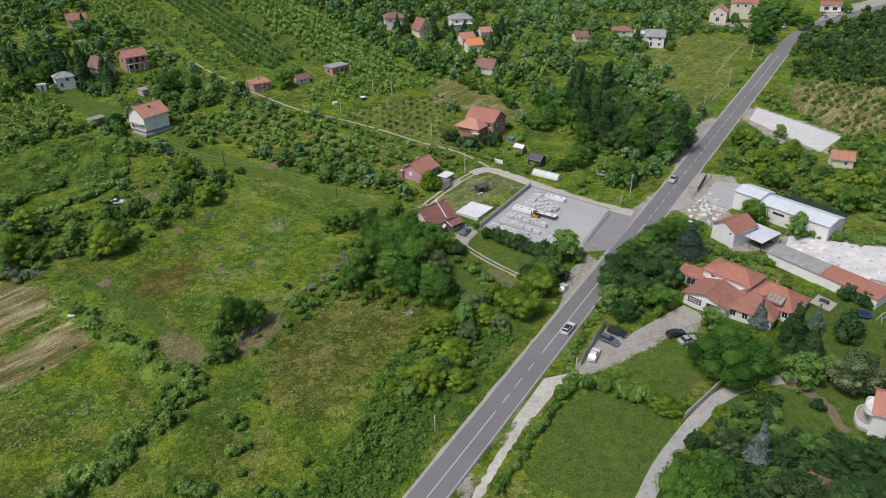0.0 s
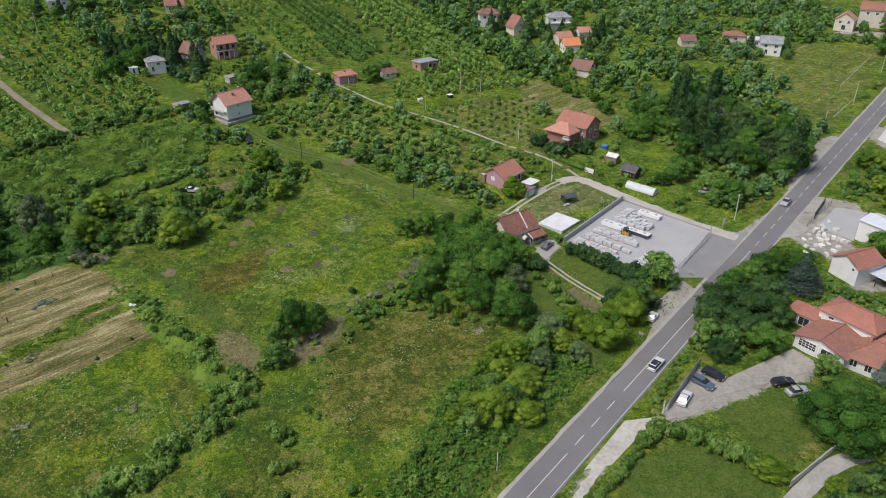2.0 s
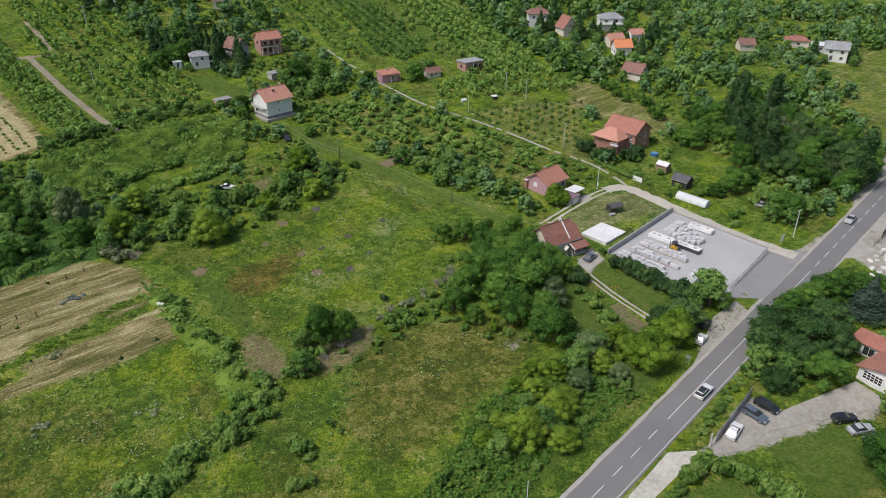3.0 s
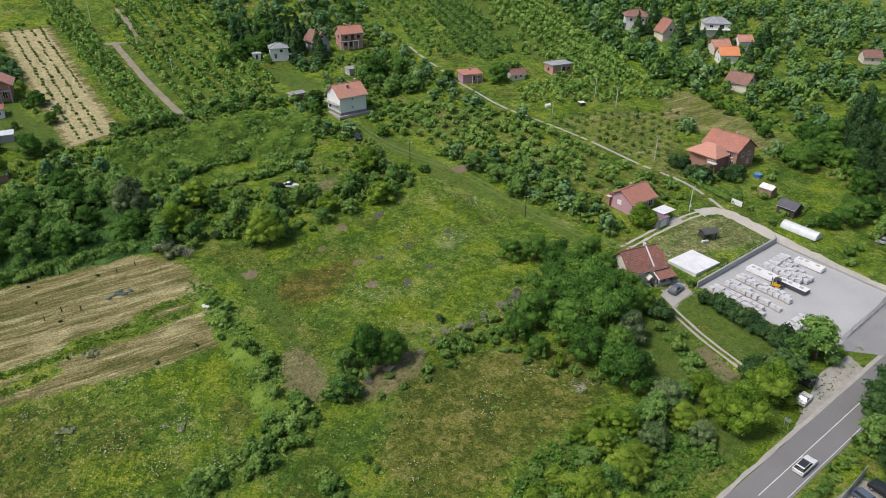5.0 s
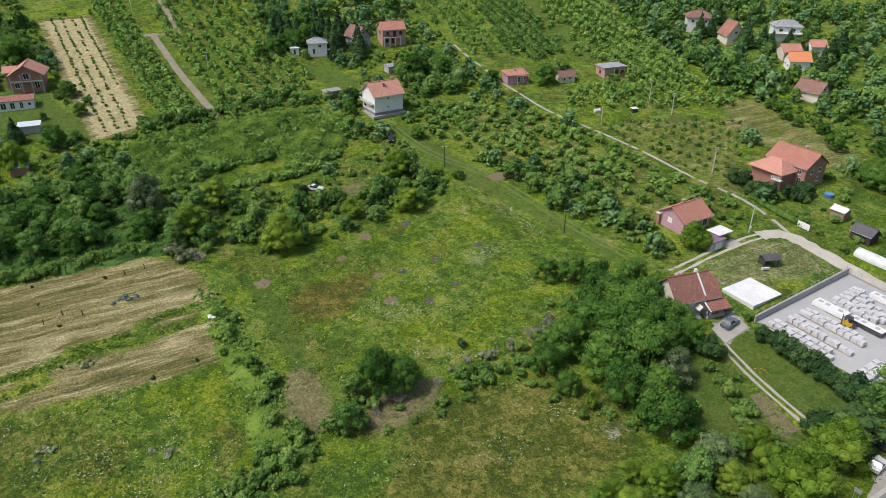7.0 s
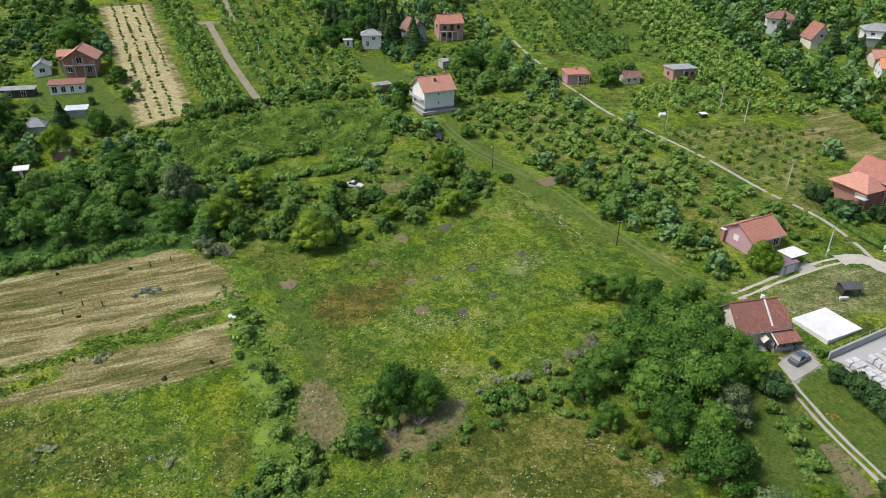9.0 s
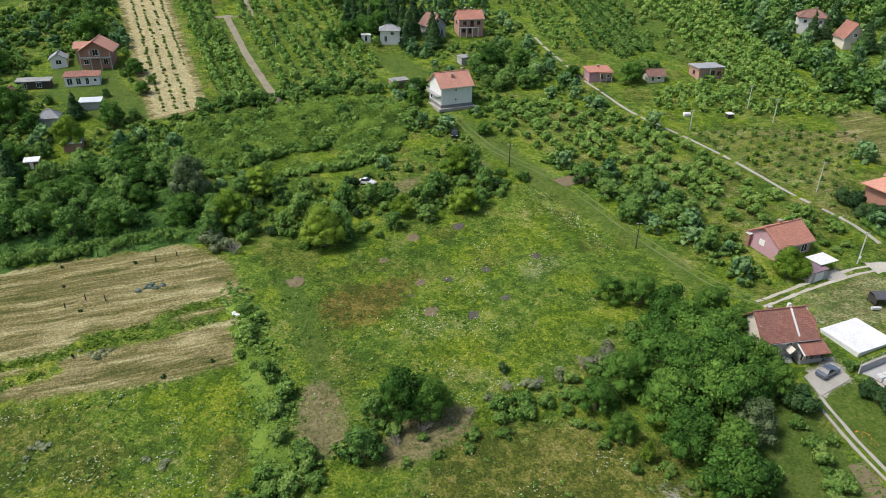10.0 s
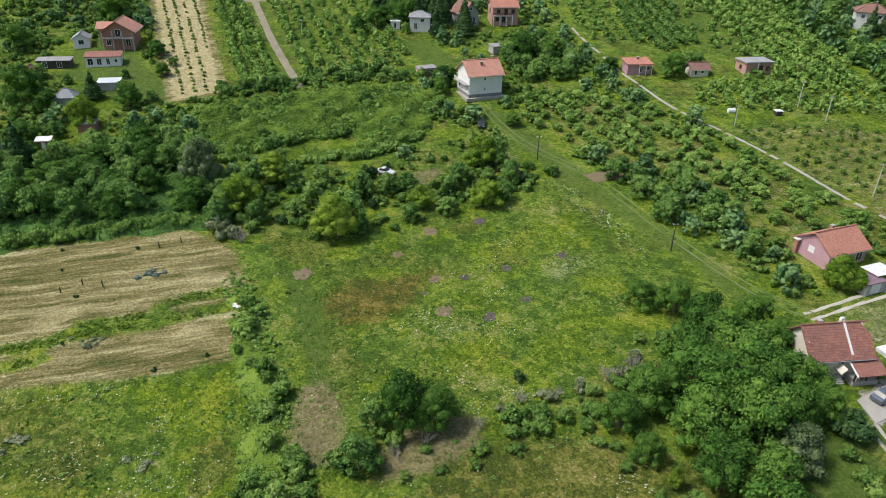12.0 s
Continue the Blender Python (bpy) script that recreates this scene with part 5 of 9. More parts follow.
for x, y, s in ((-35.3, 141.2, 1.3), (-34.0, 139.2, 1.0), (-31.7, 141.9, 1.15), (-33.2, 144.0, 1.2), (-36.2, 134.4, 0.8), (-30.0, 145.5, 1.0), (-27.5, 149.0, 1.1), (-28.5, 152.5, 0.9), (-26.0, 155.5, 1.1), (-24.5, 158.5, 1.0), (-35.5, 131.8, 0.6), (-26.5, 145.5, 0.8), (-38.6, 128.8, 0.5), (-41.9, 125.2, 0.6), (-24.0, 168.5, 1.1), (-27.5, 167.0, 0.8), (-32.4, 136.8, 0.7), (-42.4, 130.4, 0.5)):
    grow("bush", x, y, s)

# the big clump by the red-roofed house
for k, (x, y, s) in enumerate(((-30.8, 175.6, 0.62), (-25.2, 177.5, 0.75), (-19.8, 174.5, 0.85), (-13.6, 178.4, 0.8), (-16, 171, 0.95), (-18.9, 163.6, 1.0), (-20.5, 154.6, 0.95), (-22.8, 148.5, 0.72), (-17.6, 144.9, 0.5), (-15.3, 159.6, 1.15), (-11.5, 166, 1.15), (-7.5, 163.5, 1.1), (-7.7, 155.1, 1.2), (-13, 151.9, 1.1), (-8.5, 146.5, 0.9), (-0.4, 141.4, 1.0), (-3.2, 147.6, 0.9), (-11.5, 158.5, 1.2), (-10.5, 171.5, 0.85), (-4, 159.5, 1.0), (-4.5, 167.0, 0.85), (-0.5, 164.5, 0.7), (-8.5, 176.5, 0.7))):
    grow("broad", x, y, s, "tall spreading green tree beside a house", "trees beside the red-roofed house", 1.12)
grow("silver", -1.6, 154.3, 1.05)
grow("yew", 3.3, 163.8, 1.65, "dark evergreen tree beside a parking court")
grow("lime", -13.2, 142.6, 0.3, "small bright yellow-green tree", "", 1.5)
for x, y, s in ((-19, 142, 0.7), (-14, 140, 0.6), (-10, 142, 0.8), (-24, 144, 0.7), (-6, 141, 0.8), (-21.5, 144.5, 0.6)):
    grow("bush", x, y, s)

# trees between the lower meadow and the road
for k, (x, y, s) in enumerate(((4.4, 133.2, 1.15), (9.5, 134, 1.0), (8.6, 139.2, 1.1), (-3.5, 113.5, 1.35), (-7.5, 109.5, 0.95), (1.5, 119.5, 1.15), (-0.5, 116.5, 1.1), (12.5, 143.5, 0.85), (-4.5, 120.5, 0.8))):
    grow("lime" if k % 2 else "small", x, y, s * (0.72 if k % 2 else 1.0), "", "trees between meadow and road")
for x, y, s in ((17.6, 136.2, 1.2), (22.8, 144.8, 1.1), (14.6, 139.2, 0.7)):
    grow("lime", x, y, s, "large yellow-green tree beside the road", "trees beside the road", 1.05)
for x, y, s in ((25.6, 149.6, 0.95), (21.4, 149.2, 0.7)):
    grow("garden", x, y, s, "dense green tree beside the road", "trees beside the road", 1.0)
for x, y, s in ((32.0, 158.8, 1.65), (28.5, 158.5, 1.1)):
    grow("small", x, y, s, "green tree at the yard gate", "trees beside the road")
for x, y, s in ((12.4, 131.6, 0.66), (5.3, 128.2, 0.7), (6.0, 136.8, 0.95)):
    grow("willow", x, y, s * 1.3, "", "willows near the road")
for x, y, s in ((-2.5, 125.5, 0.62), (3.2, 113.0, 0.72), (0.2, 130.5, 0.65), (-6.5, 126.5, 0.5), (-4.0, 131.0, 0.55), (3.0, 124.0, 0.6), (-8.5, 116.5, 0.45), (-10.5, 111.5, 0.45)):
    grow("lime", x, y, s * 1.1, "bushy yellow-green tree on the road bank", "bushy trees on the road bank", 0.8)
BANK_GROWTH = [(-0.5, 108), (-3.5, 97), (-9, 87), (-20, 62), (-46, 66), (-36, 84), (-24, 88), (-22, 94), (-18, 101), (-15, 109), (-14, 117), (-6, 130), (3, 137), (12, 133), (16, 128), (8, 118)]
bank = [q for q in scatter(BANK_GROWTH, 0.95, 0.95, 90) if (q[0] - ROAD_A.x) * ROAD_N.x + (q[1] - ROAD_A.y) * ROAD_N.y < -5.6]
thicket("bank_nettles", "dense green nettles and weeds on the road bank", "weeds", bank, NETTLE_MODELS, NETTLE, 0.6, 1.5, 90, (0.5, 1.2))
thicket("bank_bushes", "leafy green bushes among nettles on the road bank", "bushes", [q for q in scatter(BANK_GROWTH, 4.2, 0.6, 8) if (q[0] - ROAD_A.x) * ROAD_N.x + (q[1] - ROAD_A.y) * ROAD_N.y < -7.5], BUSH_MODELS, LEAF_SHRUB, 0.4, 0.95, 8)

# row between yard and house lane
for x, y, s in ((12.0, 172.0, 0.9), (13.8, 171.0, 1.0), (15.5, 170.0, 1.15), (17.2, 168.6, 1.1), (18.8, 167.2, 1.2), (20.5, 166.0, 1.1), (22.0, 164.6, 1.1), (23.5, 163.0, 0.9), (26.5, 161.0, 1.5), (25.0, 162.0, 1.2)):
    grow("yew", x + 0.5, y - 0.6, s * 1.3, "", "dark bushes beside the storage yard")
for x, y, s in ((3.9, 159.4, 0.95), (8.4, 158.6, 0.8), (7.3, 154.1, 1.25), (10.2, 150.4, 1.2), (12.8, 144.8, 1.1), (6.1, 156.8, 0.9), (10.2, 147.6, 1.0), (11.5, 174, 0.8), (9.1, 177.2, 0.85), (15.5, 144.5, 0.8), (8.6, 152.3, 0.6)):
    grow("bush", x, y, s, "rounded green garden bush on a lawn", "garden bushes on the lawn")
for x, y, s in ((2.5, 148, 0.8), (9.5, 150, 0.7), (14, 145, 0.9)):
    grow("orchard", x, y, s * 1.1)

# vegetable plot and flower bed beside the concrete tracks
beds = []
for k in range(6):
    f = (k + 0.5) / 6
    a, e = (10.9 + 1.9 * f, 155.3 + 1.6 * f), (16.1 + 2.3 * f, 147.3 + 2.5 * f)
    beds += [(a[0] + (e[0] - a[0]) * (i + 0.5) / 16, a[1] + (e[1] - a[1]) * (i + 0.5) / 16) for i in range(16) if (i * 7 + k * 5) % 9 > 1]
thicket("vegetable_rows", "rows of small green vegetables in brown soil", "vegetables", beds, SAPLING_MODELS, LEAF_SHRUB, 0.35, 0.75, 92, (0.4, 0.8))

# orchards
ORCH_MID = [(-90, 236), (-85, 253), (-68, 258), (-39, 249), (-8, 230), (3, 221), (0, 217), (-11, 213), (-22, 209), (-41, 226), (-57, 221), (-70, 223)]
for x, y in scatter(ORCH_MID, 3.5, 0.8, 9, -33, 0.2, 4.7):
    _, d = inside([x], [y], [(-14, 203), (0, 203), (4, 214), (-8, 218)])
    if d[0] < 0:
        grow("orchard", x, y, random.uniform(0.75, 1.25), "", "fruit trees of the hillside orchard")
ROW = [(-53, 217), (-40, 223), (-25, 213), (-18, 200), (-35, 204), (-49, 208)]
for x, y in scatter(ROW, 5.0, 0.95, 10):
    grow("small", x, y, random.uniform(0.75, 1.15), "", "trees beside the mown path")
thicket("young_orchard", "rows of small green fruit trees on dry grass", "orchard", scatter([(-39, 257), (-21, 271), (1, 279), (6, 230), (-8, 238), (-23, 248)], 3.2, 0.9, 11, -33, 0.12, 4.4), FRUIT_MODELS, LEAF_SHRUB, 0.42, 0.7, 11)
thicket("cherry_orchard", "dense bright green rows of fruit trees", "orchard", scatter([(-55, 276), (-46, 290), (-40, 304), (-29, 286), (-6, 298), (2, 300), (-3, 289), (-18, 280), (-38, 272), (-48, 266)], 2.9, 0.9, 12, -33, 0.2, 4.2), FRUIT_MODELS, LEAF_BRIGHT, 0.8, 1.2, 12)
VINE_ROWS = [(-166, 392), (-142, 410), (-99, 361), (-64, 311), (-73, 297), (-83, 303), (-119, 349)]
BRIGHT_ROWS = [(-138, 412), (-100, 420), (-66, 376), (-51, 362), (-38, 342), (-21, 316), (-10, 300), (-29, 288), (-44, 306), (-59, 324), (-97, 365)]
GRASS_STRIP = [(-142, 410), (-134, 415), (-91, 368), (-54, 327), (-46, 310), (-55, 308), (-64, 311), (-99, 361)]
SPARSE_ROWS = [(-172, 352), (-166, 390), (-119, 347), (-83, 302), (-91, 291), (-112, 311), (-145, 332)]
thicket("upper_orchard", "long dense dark green rows of low fruit trees", "orchard", scatter(VINE_ROWS, 1.5, 0.97, 13, 132, 0.10, 4.3), FAR_FRUIT_MODELS, LEAF_WOOD, 0.85, 1.05, 13)
thicket("upper_orchard", "bright green rows of fruit trees on a slope", "orchard", scatter(BRIGHT_ROWS, 2.5, 0.93, 14, 132, 0.16, 4.8), FAR_FRUIT_MODELS, LEAF_BRIGHT, 0.95, 1.35, 14)
thicket("upper_orchard", "scattered young fruit trees on a mown slope", "orchard", scatter(SPARSE_ROWS, 2.7, 0.85, 19, 132, 0.2, 4.6) + scatter(GRASS_STRIP, 4.0, 0.4, 20), FAR_FRUIT_MODELS, LEAF_BRIGHT, 0.65, 1.15, 19)
thicket("track_orchard", "wide rows of bright green fruit trees in mown grass", "orchard", scatter([(-248, 298), (-216, 328), (-150, 268), (-128, 240), (-146, 217), (-172, 233), (-200, 250)], 2.6, 0.86, 15, 145, 0.14, 5.2), FAR_FRUIT_MODELS, LEAF_BRIGHT, 0.85, 1.25, 15)
thicket("track_orchard", "dense rows of green fruit trees beside a farm track", "orchard", scatter([(-262, 285), (-236, 268), (-202, 243), (-156, 214), (-150, 207), (-157, 202), (-200, 231), (-236, 256), (-268, 277)], 2.3, 0.95, 16, 146, 0.16, 3.7), FAR_FRUIT_MODELS, LEAF_BRIGHT, 0.9, 1.25, 16)
thicket("straw_field_rows", "rows of low green bushes in a straw-covered field", "orchard", scatter([(-245, 240.5), (-235, 250), (-161, 196.5), (-166, 186)], 2.3, 0.9, 17, 146, 0.1, 3.3), SHRUB_MODELS, LEAF_SHRUB, 0.30, 0.55, 17)
thicket("slope_orchard", "rows of small fruit trees on dry grass", "orchard", scatter([(148, 288), (182, 272), (154, 223), (139, 229), (135, 255)], 4.2, 0.85, 18, 30, 0.2), FRUIT_MODELS, LEAF_SHRUB, 0.6, 0.95, 18)
thicket("field_saplings", "small dark saplings standing in a dry field", "saplings", scatter(DRY_FIELD, 7.0, 0.3, 19, 45, 0.25), SAPLING_MODELS, LEAF_DARK, 0.7, 1.2, 19)

# woods up the hill
for k, (x, y) in enumerate(scatter([(-168, 264), (-161, 282), (-142, 292), (-140, 284), (-139, 274), (-146, 272), (-149, 262)], 4.6, 0.95, 20)):
    grow("fir" if k % 3 else "broad", x, y, random.uniform(0.75, 1.0), "", "dark trees among the hillside houses")
for x, y in scatter([(-114, 262), (-112, 280), (-97, 286), (-86, 266), (-88, 256), (-103, 250)], 4.8, 0.9, 21):
    grow("small", x, y, random.uniform(0.7, 1.1), "", "trees below the hillside houses")
for x, y in scatter([(-128, 236), (-120, 246), (-108, 252), (-100, 250), (-95, 243), (-106, 244), (-113, 232)], 5.0, 0.7, 22):
    grow("bush", x, y, random.uniform(0.8, 1.3))
for x, y in scatter([(-64, 278), (-62, 286), (-56, 290), (-60, 292), (-67, 286)], 4.0, 1.0, 23):
    grow("small", x, y, 1.05, "round green tree beside garden huts")
for k, (x, y) in enumerate(scatter([(44, 262), (52, 278), (66, 284), (76, 258), (84, 250), (90, 247), (82, 222), (72, 212), (64, 224), (48, 230), (42, 246)], 6.0, 0.95, 24)):
    grow(("broad", "poplar", "garden", "broad", "silver", "garden")[k % 6], x, y, random.uniform(0.8, 1.1), "", "tall trees of the wood beside the road", 1.1)
for x, y, s in ((63.5, 250.0, 1.0), (67.0, 247.0, 0.9), (60.0, 254.5, 1.1)):
    grow("bare", x, y, s)
for x, y in [q for q in scatter([(28, 248), (33, 270), (48, 282), (46, 252), (36, 243)], 6.0, 0.95, 25) if inside([q[0]], [q[1]], PALE_STRIP)[1][0] < -3]:
    grow("broad", x, y, random.uniform(0.6, 0.85), "", "trees behind the brick house")
for x, y, s in ((44.5, 215.5, 1.05), (56.0, 202.5, 1.0), (49.5, 222.0, 0.8), (40.0, 212.0, 0.6)):
    grow("broad", x, y, s, "large spreading green garden tree", "trees of the roadside garden", 0.9)
for x, y in scatter([(50, 214), (62, 212), (64, 198), (55, 194), (50, 201)], 5.0, 0.9, 26):
    grow("small", x, y, random.uniform(0.9, 1.2), "", "trees of the roadside garden")
for x, y in scatter([(9, 220), (26, 204), (49, 187), (49, 200), (41, 218), (29, 235), (20, 242), (14, 230)], 5.2, 0.45, 27):
    grow("bush", x, y, random.uniform(0.5, 1.0), "", "bushes of the vegetable garden")
for x, y, s in ((4.8, 234.0, 0.55), (7.0, 231.5, 0.5), (10.5, 229.6, 0.68), (16.5, 232.0, 0.62), (19.2, 234.4, 0.58), (1.5, 236.5, 0.45)):
    grow("yew", x, y, s * 2.9, "dark evergreen tree before a brick house", "evergreens before the brick house")
for x, y, s in ((-147.5, 277.0, 1.35), (-152.9, 281.4, 1.3), (-135.5, 265.5, 0.95), (-128.7, 271.4, 1.05), (-131.5, 275.5, 1.1), (-139.5, 272.5, 1.2), (-143.0, 281.0, 1.3)):
    grow("fir", x, y, s, "tall dark conifer before a hillside house", "conifers before the hillside houses")
for x, y, s in ((-156.1, 258.9, 0.8), (-157.6, 252.3, 0.7), (-103.3, 265.0, 1.0), (-97.5, 272.5, 0.9), (-79.5, 275.5, 0.55), (-62.5, 281.5, 0.85), (-107.5, 272, 0.8), (-110.5, 231.5, 0.6), (-113.5, 237, 0.7), (-84.5, 226.5, 0.5)):
    grow("broad", x, y, s, "round green tree among hillside houses", "trees among the hillside houses")
for x, y, s, k in ((-171.4, 176.4, 0.9, "broad"), (-180.2, 193.7, 0.5, "broad"), (-194.8, 161.3, 1.25, "broad"), (-186.0, 162.4, 0.7, "broad"), (-170.8, 163.3, 1.1, "lime"), (-192.5, 201.3, 0.6, "broad"), (-223.2, 208.7, 1.2, "broad"), (-226.7, 178.8, 1.1, "broad"), (-196.4, 174.6, 0.55, "small"), (-175.0, 150.2, 0.75, "broad"), (-171.4, 155.5, 0.8, "small"), (-169.6, 181.9, 0.6, "small"), (-205.5, 171.8, 0.9, "small"), (-187.0, 186.4, 0.5, "small"), (-183.4, 199.6, 0.6, "small"), (-203.0, 166.0, 0.9, "broad")):
    grow(k, x, y, s, "leafy green tree among garden sheds", "garden trees beyond the straw field")
grow("fir", -182.7, 173.4, 1.0, "dense dark round conifer among garden sheds", "", 0.75)

WOOD_FAR = [
    [(-62, 378), (-48, 362), (-36, 342), (-19, 318), (-8, 302), (8, 300), (-4, 330), (-14, 350), (-30, 385), (-45, 410)],
    [(-5, 312), (19, 296), (34, 280), (55, 308), (44, 348), (33, 375), (28, 338)],
    [(56, 400), (90, 372), (60, 345), (68, 300), (88, 318), (98, 300), (88, 262), (76, 262), (56, 290), (48, 312)],
    [(-41, 333), (-21, 340), (3, 318), (12, 296), (-4, 298), (-20, 316)],
    [(-90, 415), (60, 430), (140, 432), (150, 415), (60, 385), (22, 380), (-16, 372), (-40, 340), (-58, 335)],
    [(96, 372), (140, 400), (190, 420), (180, 380), (150, 388), (130, 366), (110, 350), (108, 362)],
    [(-225, 335), (-216, 330), (-150, 300), (-130, 305), (-118, 340), (-100, 385), (-160, 372)],
    [(-200, 300), (-212, 326), (-150, 296), (-146, 285), (-170, 272)],
]
far_places = []
for i, poly in enumerate(WOOD_FAR):
    far_places += scatter(poly, 6.2, 0.88, 30 + i)
HOUSE_SPOTS = [(-24, 362), (-9.6, 353), (10, 366), (15, 333), (12.8, 343), (21.6, 350), (20, 306), (68.8, 352), (91.7, 361), (100, 354), (102.6, 343), (149, 383), (162, 388), (-164, 328), (-207, 307), (212, 395), (8, 357), (-2, 345)]
far_places = [p for p in far_places if not any(inside([p[0]], [p[1]], q)[0][0] for q in (VINE_ROWS, BRIGHT_ROWS, SPARSE_ROWS, GRASS_STRIP)) and all(math.hypot(p[0] - a, p[1] - b - -3) > 10.5 for a, b in HOUSE_SPOTS)]
for x, y, s in ((-17, 357, 0.8), (-3, 349, 0.9), (3, 352, 1.0), (-29, 358, 0.8), (6, 346, 0.9), (18, 341, 0.8), (27, 346, 0.9), (-158, 322, 0.9), (-201, 301, 1.0), (-210, 300, 0.9), (96, 349, 0.8), (109, 340, 0.9)):
    grow("fir", x, y, s, "tall dark conifer beside a far house", "conifers beside the far houses")
for k, (x, y) in enumerate(HOUSE_SPOTS):
    for dx, dy, s in ((-5.2, -6.0, 0.8), (4.8, -6.6, 0.95), (7.5, -1.0, 1.0))[k % 2:]:
        grow("small", x + dx + random.uniform(-1, 1), y + dy + random.uniform(-1, 1), s * random.uniform(0.8, 1.1), "round green tree before a far house", "trees before the far houses")
thicket("far_wood", "light green trees between far houses", "wood", far_places[::2], TREE_MODELS, LEAF_HAZED, 0.55, 1.05, 33)
thicket("far_wood", "dark green trees between far houses", "wood", far_places[1::2], TREE_MODELS, LEAF_WOOD, 0.6, 1.15, 34)
thicket("far_shrubs", "green shrubs and young trees on the far hillside", "shrubs", [q for q in scatter([(20, 262), (30, 252), (38, 242), (28, 232), (22, 248)], 5, 0.5, 42) if inside([q[0]], [q[1]], PALE_STRIP)[1][0] < -2], SHRUB_MODELS, LEAF_SHRUB, 0.8, 1.4, 41)
for x, y, s in ((152.8, 342.1, 1.40), (166.6, 362.9, 1.10), (180.3, 371.8, 1.20), (183.1, 362.0, 1.00), (183.3, 389.4, 1.20), (166.2, 380.1, 1.00)):
    grow("broad", x, y, s, "large dark green tree at the far road end", "trees at the far road end")
RIGHT_WOOD = [(150, 300), (172, 344), (200, 366), (250, 398), (236, 340), (184, 268), (165, 275), (148, 292)]
thicket("roadside_scrub", "dark green scrub and trees beyond the road", "scrub", [p for p in scatter(RIGHT_WOOD, 4.2, 0.85, 43)], TREE_MODELS, LEAF_GARDEN, 0.35, 0.75, 43)
for x, y in scatter([(92, 232), (99, 245), (108, 234), (118, 214), (132, 200), (128, 178), (116, 168), (108, 178), (102, 190), (92, 205), (88, 218)], 5.6, 0.9, 44):
    if line_distance(x, y, ROAD_LINE) > 7.5 and math.hypot(x - 125.3, y - 206) > 6 and not inside([x], [y], [(112, 260), (121, 261), (138, 231), (126, 214), (113, 226)])[0][0]:
        grow(random.choice(("broad", "small", "lime", "small")), x, y, random.uniform(0.65, 0.95), "", "trees beyond the warehouse")
for x, y, s in ((85.0, 173.2, 0.95), (63.6, 165.1, 1.0)):
    grow("broad", x, y, s, "round green tree beside the warehouse", "trees beside the warehouse")
for x, y, s in ((94.0, 165.8, 1.3), (116.6, 230.2, 0.9)):
    grow("small", x, y, s, "round green tree beside the warehouse", "trees beside the warehouse")
for x, y in line_points([(97.1, 164.6), (102.8, 162.3), (108.4, 159.3), (113.8, 158.6), (118, 155)], 1.5):
    grow("bush", x + random.uniform(-0.6, 0.6), y + random.uniform(-0.6, 0.6), random.uniform(0.8, 1.3), "tall green hedge bush behind the stone yard", "hedge behind the stone yard")
for x, y in line_points([(69.4, 160.1), (76.9, 155.6), (81.5, 152.6)], 1.4):
    grow("bush", x, y + random.uniform(-0.4, 0.4), random.uniform(0.7, 1.0), "dense green hedge bush behind the villa", "hedge behind the villa")
for x, y, s in ((92.9, 136.0, 1.6), (86.0, 121.8, 2.0), (95, 133.5, 1.3), (80.5, 140, 0.9)):
    grow("yew", x, y, s, "broad dark evergreen bush on a lawn")
thicket("roadside_scrub", "green bushes on the slope beyond the road", "scrub", scatter([(134, 222), (152, 222), (182, 268), (196, 274), (150, 190), (122, 160), (118, 175), (134, 196)], 4.4, 0.9, 45), SHRUB_MODELS, LEAF_WOOD, 0.9, 1.8, 45)

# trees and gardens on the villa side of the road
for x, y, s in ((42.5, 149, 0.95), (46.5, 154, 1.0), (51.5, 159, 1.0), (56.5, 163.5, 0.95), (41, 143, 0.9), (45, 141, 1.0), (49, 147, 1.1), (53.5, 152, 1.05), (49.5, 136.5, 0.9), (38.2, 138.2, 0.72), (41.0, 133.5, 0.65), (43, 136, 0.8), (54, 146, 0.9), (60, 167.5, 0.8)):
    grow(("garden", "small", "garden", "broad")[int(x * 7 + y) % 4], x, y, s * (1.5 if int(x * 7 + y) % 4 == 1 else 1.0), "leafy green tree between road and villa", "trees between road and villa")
grow("cedar", 63.4, 159.0, 1.0)
grow("walnut", 58.6, 113.8, 0.92)
grow("small", 70.5, 109.9, 1.5, "round green tree beside the garden drive", "", 0.9)
grow("silver", 79.4, 106.6, 1.55, "large pale grey-green garden tree", "", 0.85)
grow("linden", 41.9, 83.9, 1.02)
grow("silver", 57.0, 81.0, 1.5, "broad olive-green garden tree with pale leaves", "", 0.72)
grow("silver", 50.5, 94.1, 0.86, "olive-green garden tree with pale leaves", "", 0.75)
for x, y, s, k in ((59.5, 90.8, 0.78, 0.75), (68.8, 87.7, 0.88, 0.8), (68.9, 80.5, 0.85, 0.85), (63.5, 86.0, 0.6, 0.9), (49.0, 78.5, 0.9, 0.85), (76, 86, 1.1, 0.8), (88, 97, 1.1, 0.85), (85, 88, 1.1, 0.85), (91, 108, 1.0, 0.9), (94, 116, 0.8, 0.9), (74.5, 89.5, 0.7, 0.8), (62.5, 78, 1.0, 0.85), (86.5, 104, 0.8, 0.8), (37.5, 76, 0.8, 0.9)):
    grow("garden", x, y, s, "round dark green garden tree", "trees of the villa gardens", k)
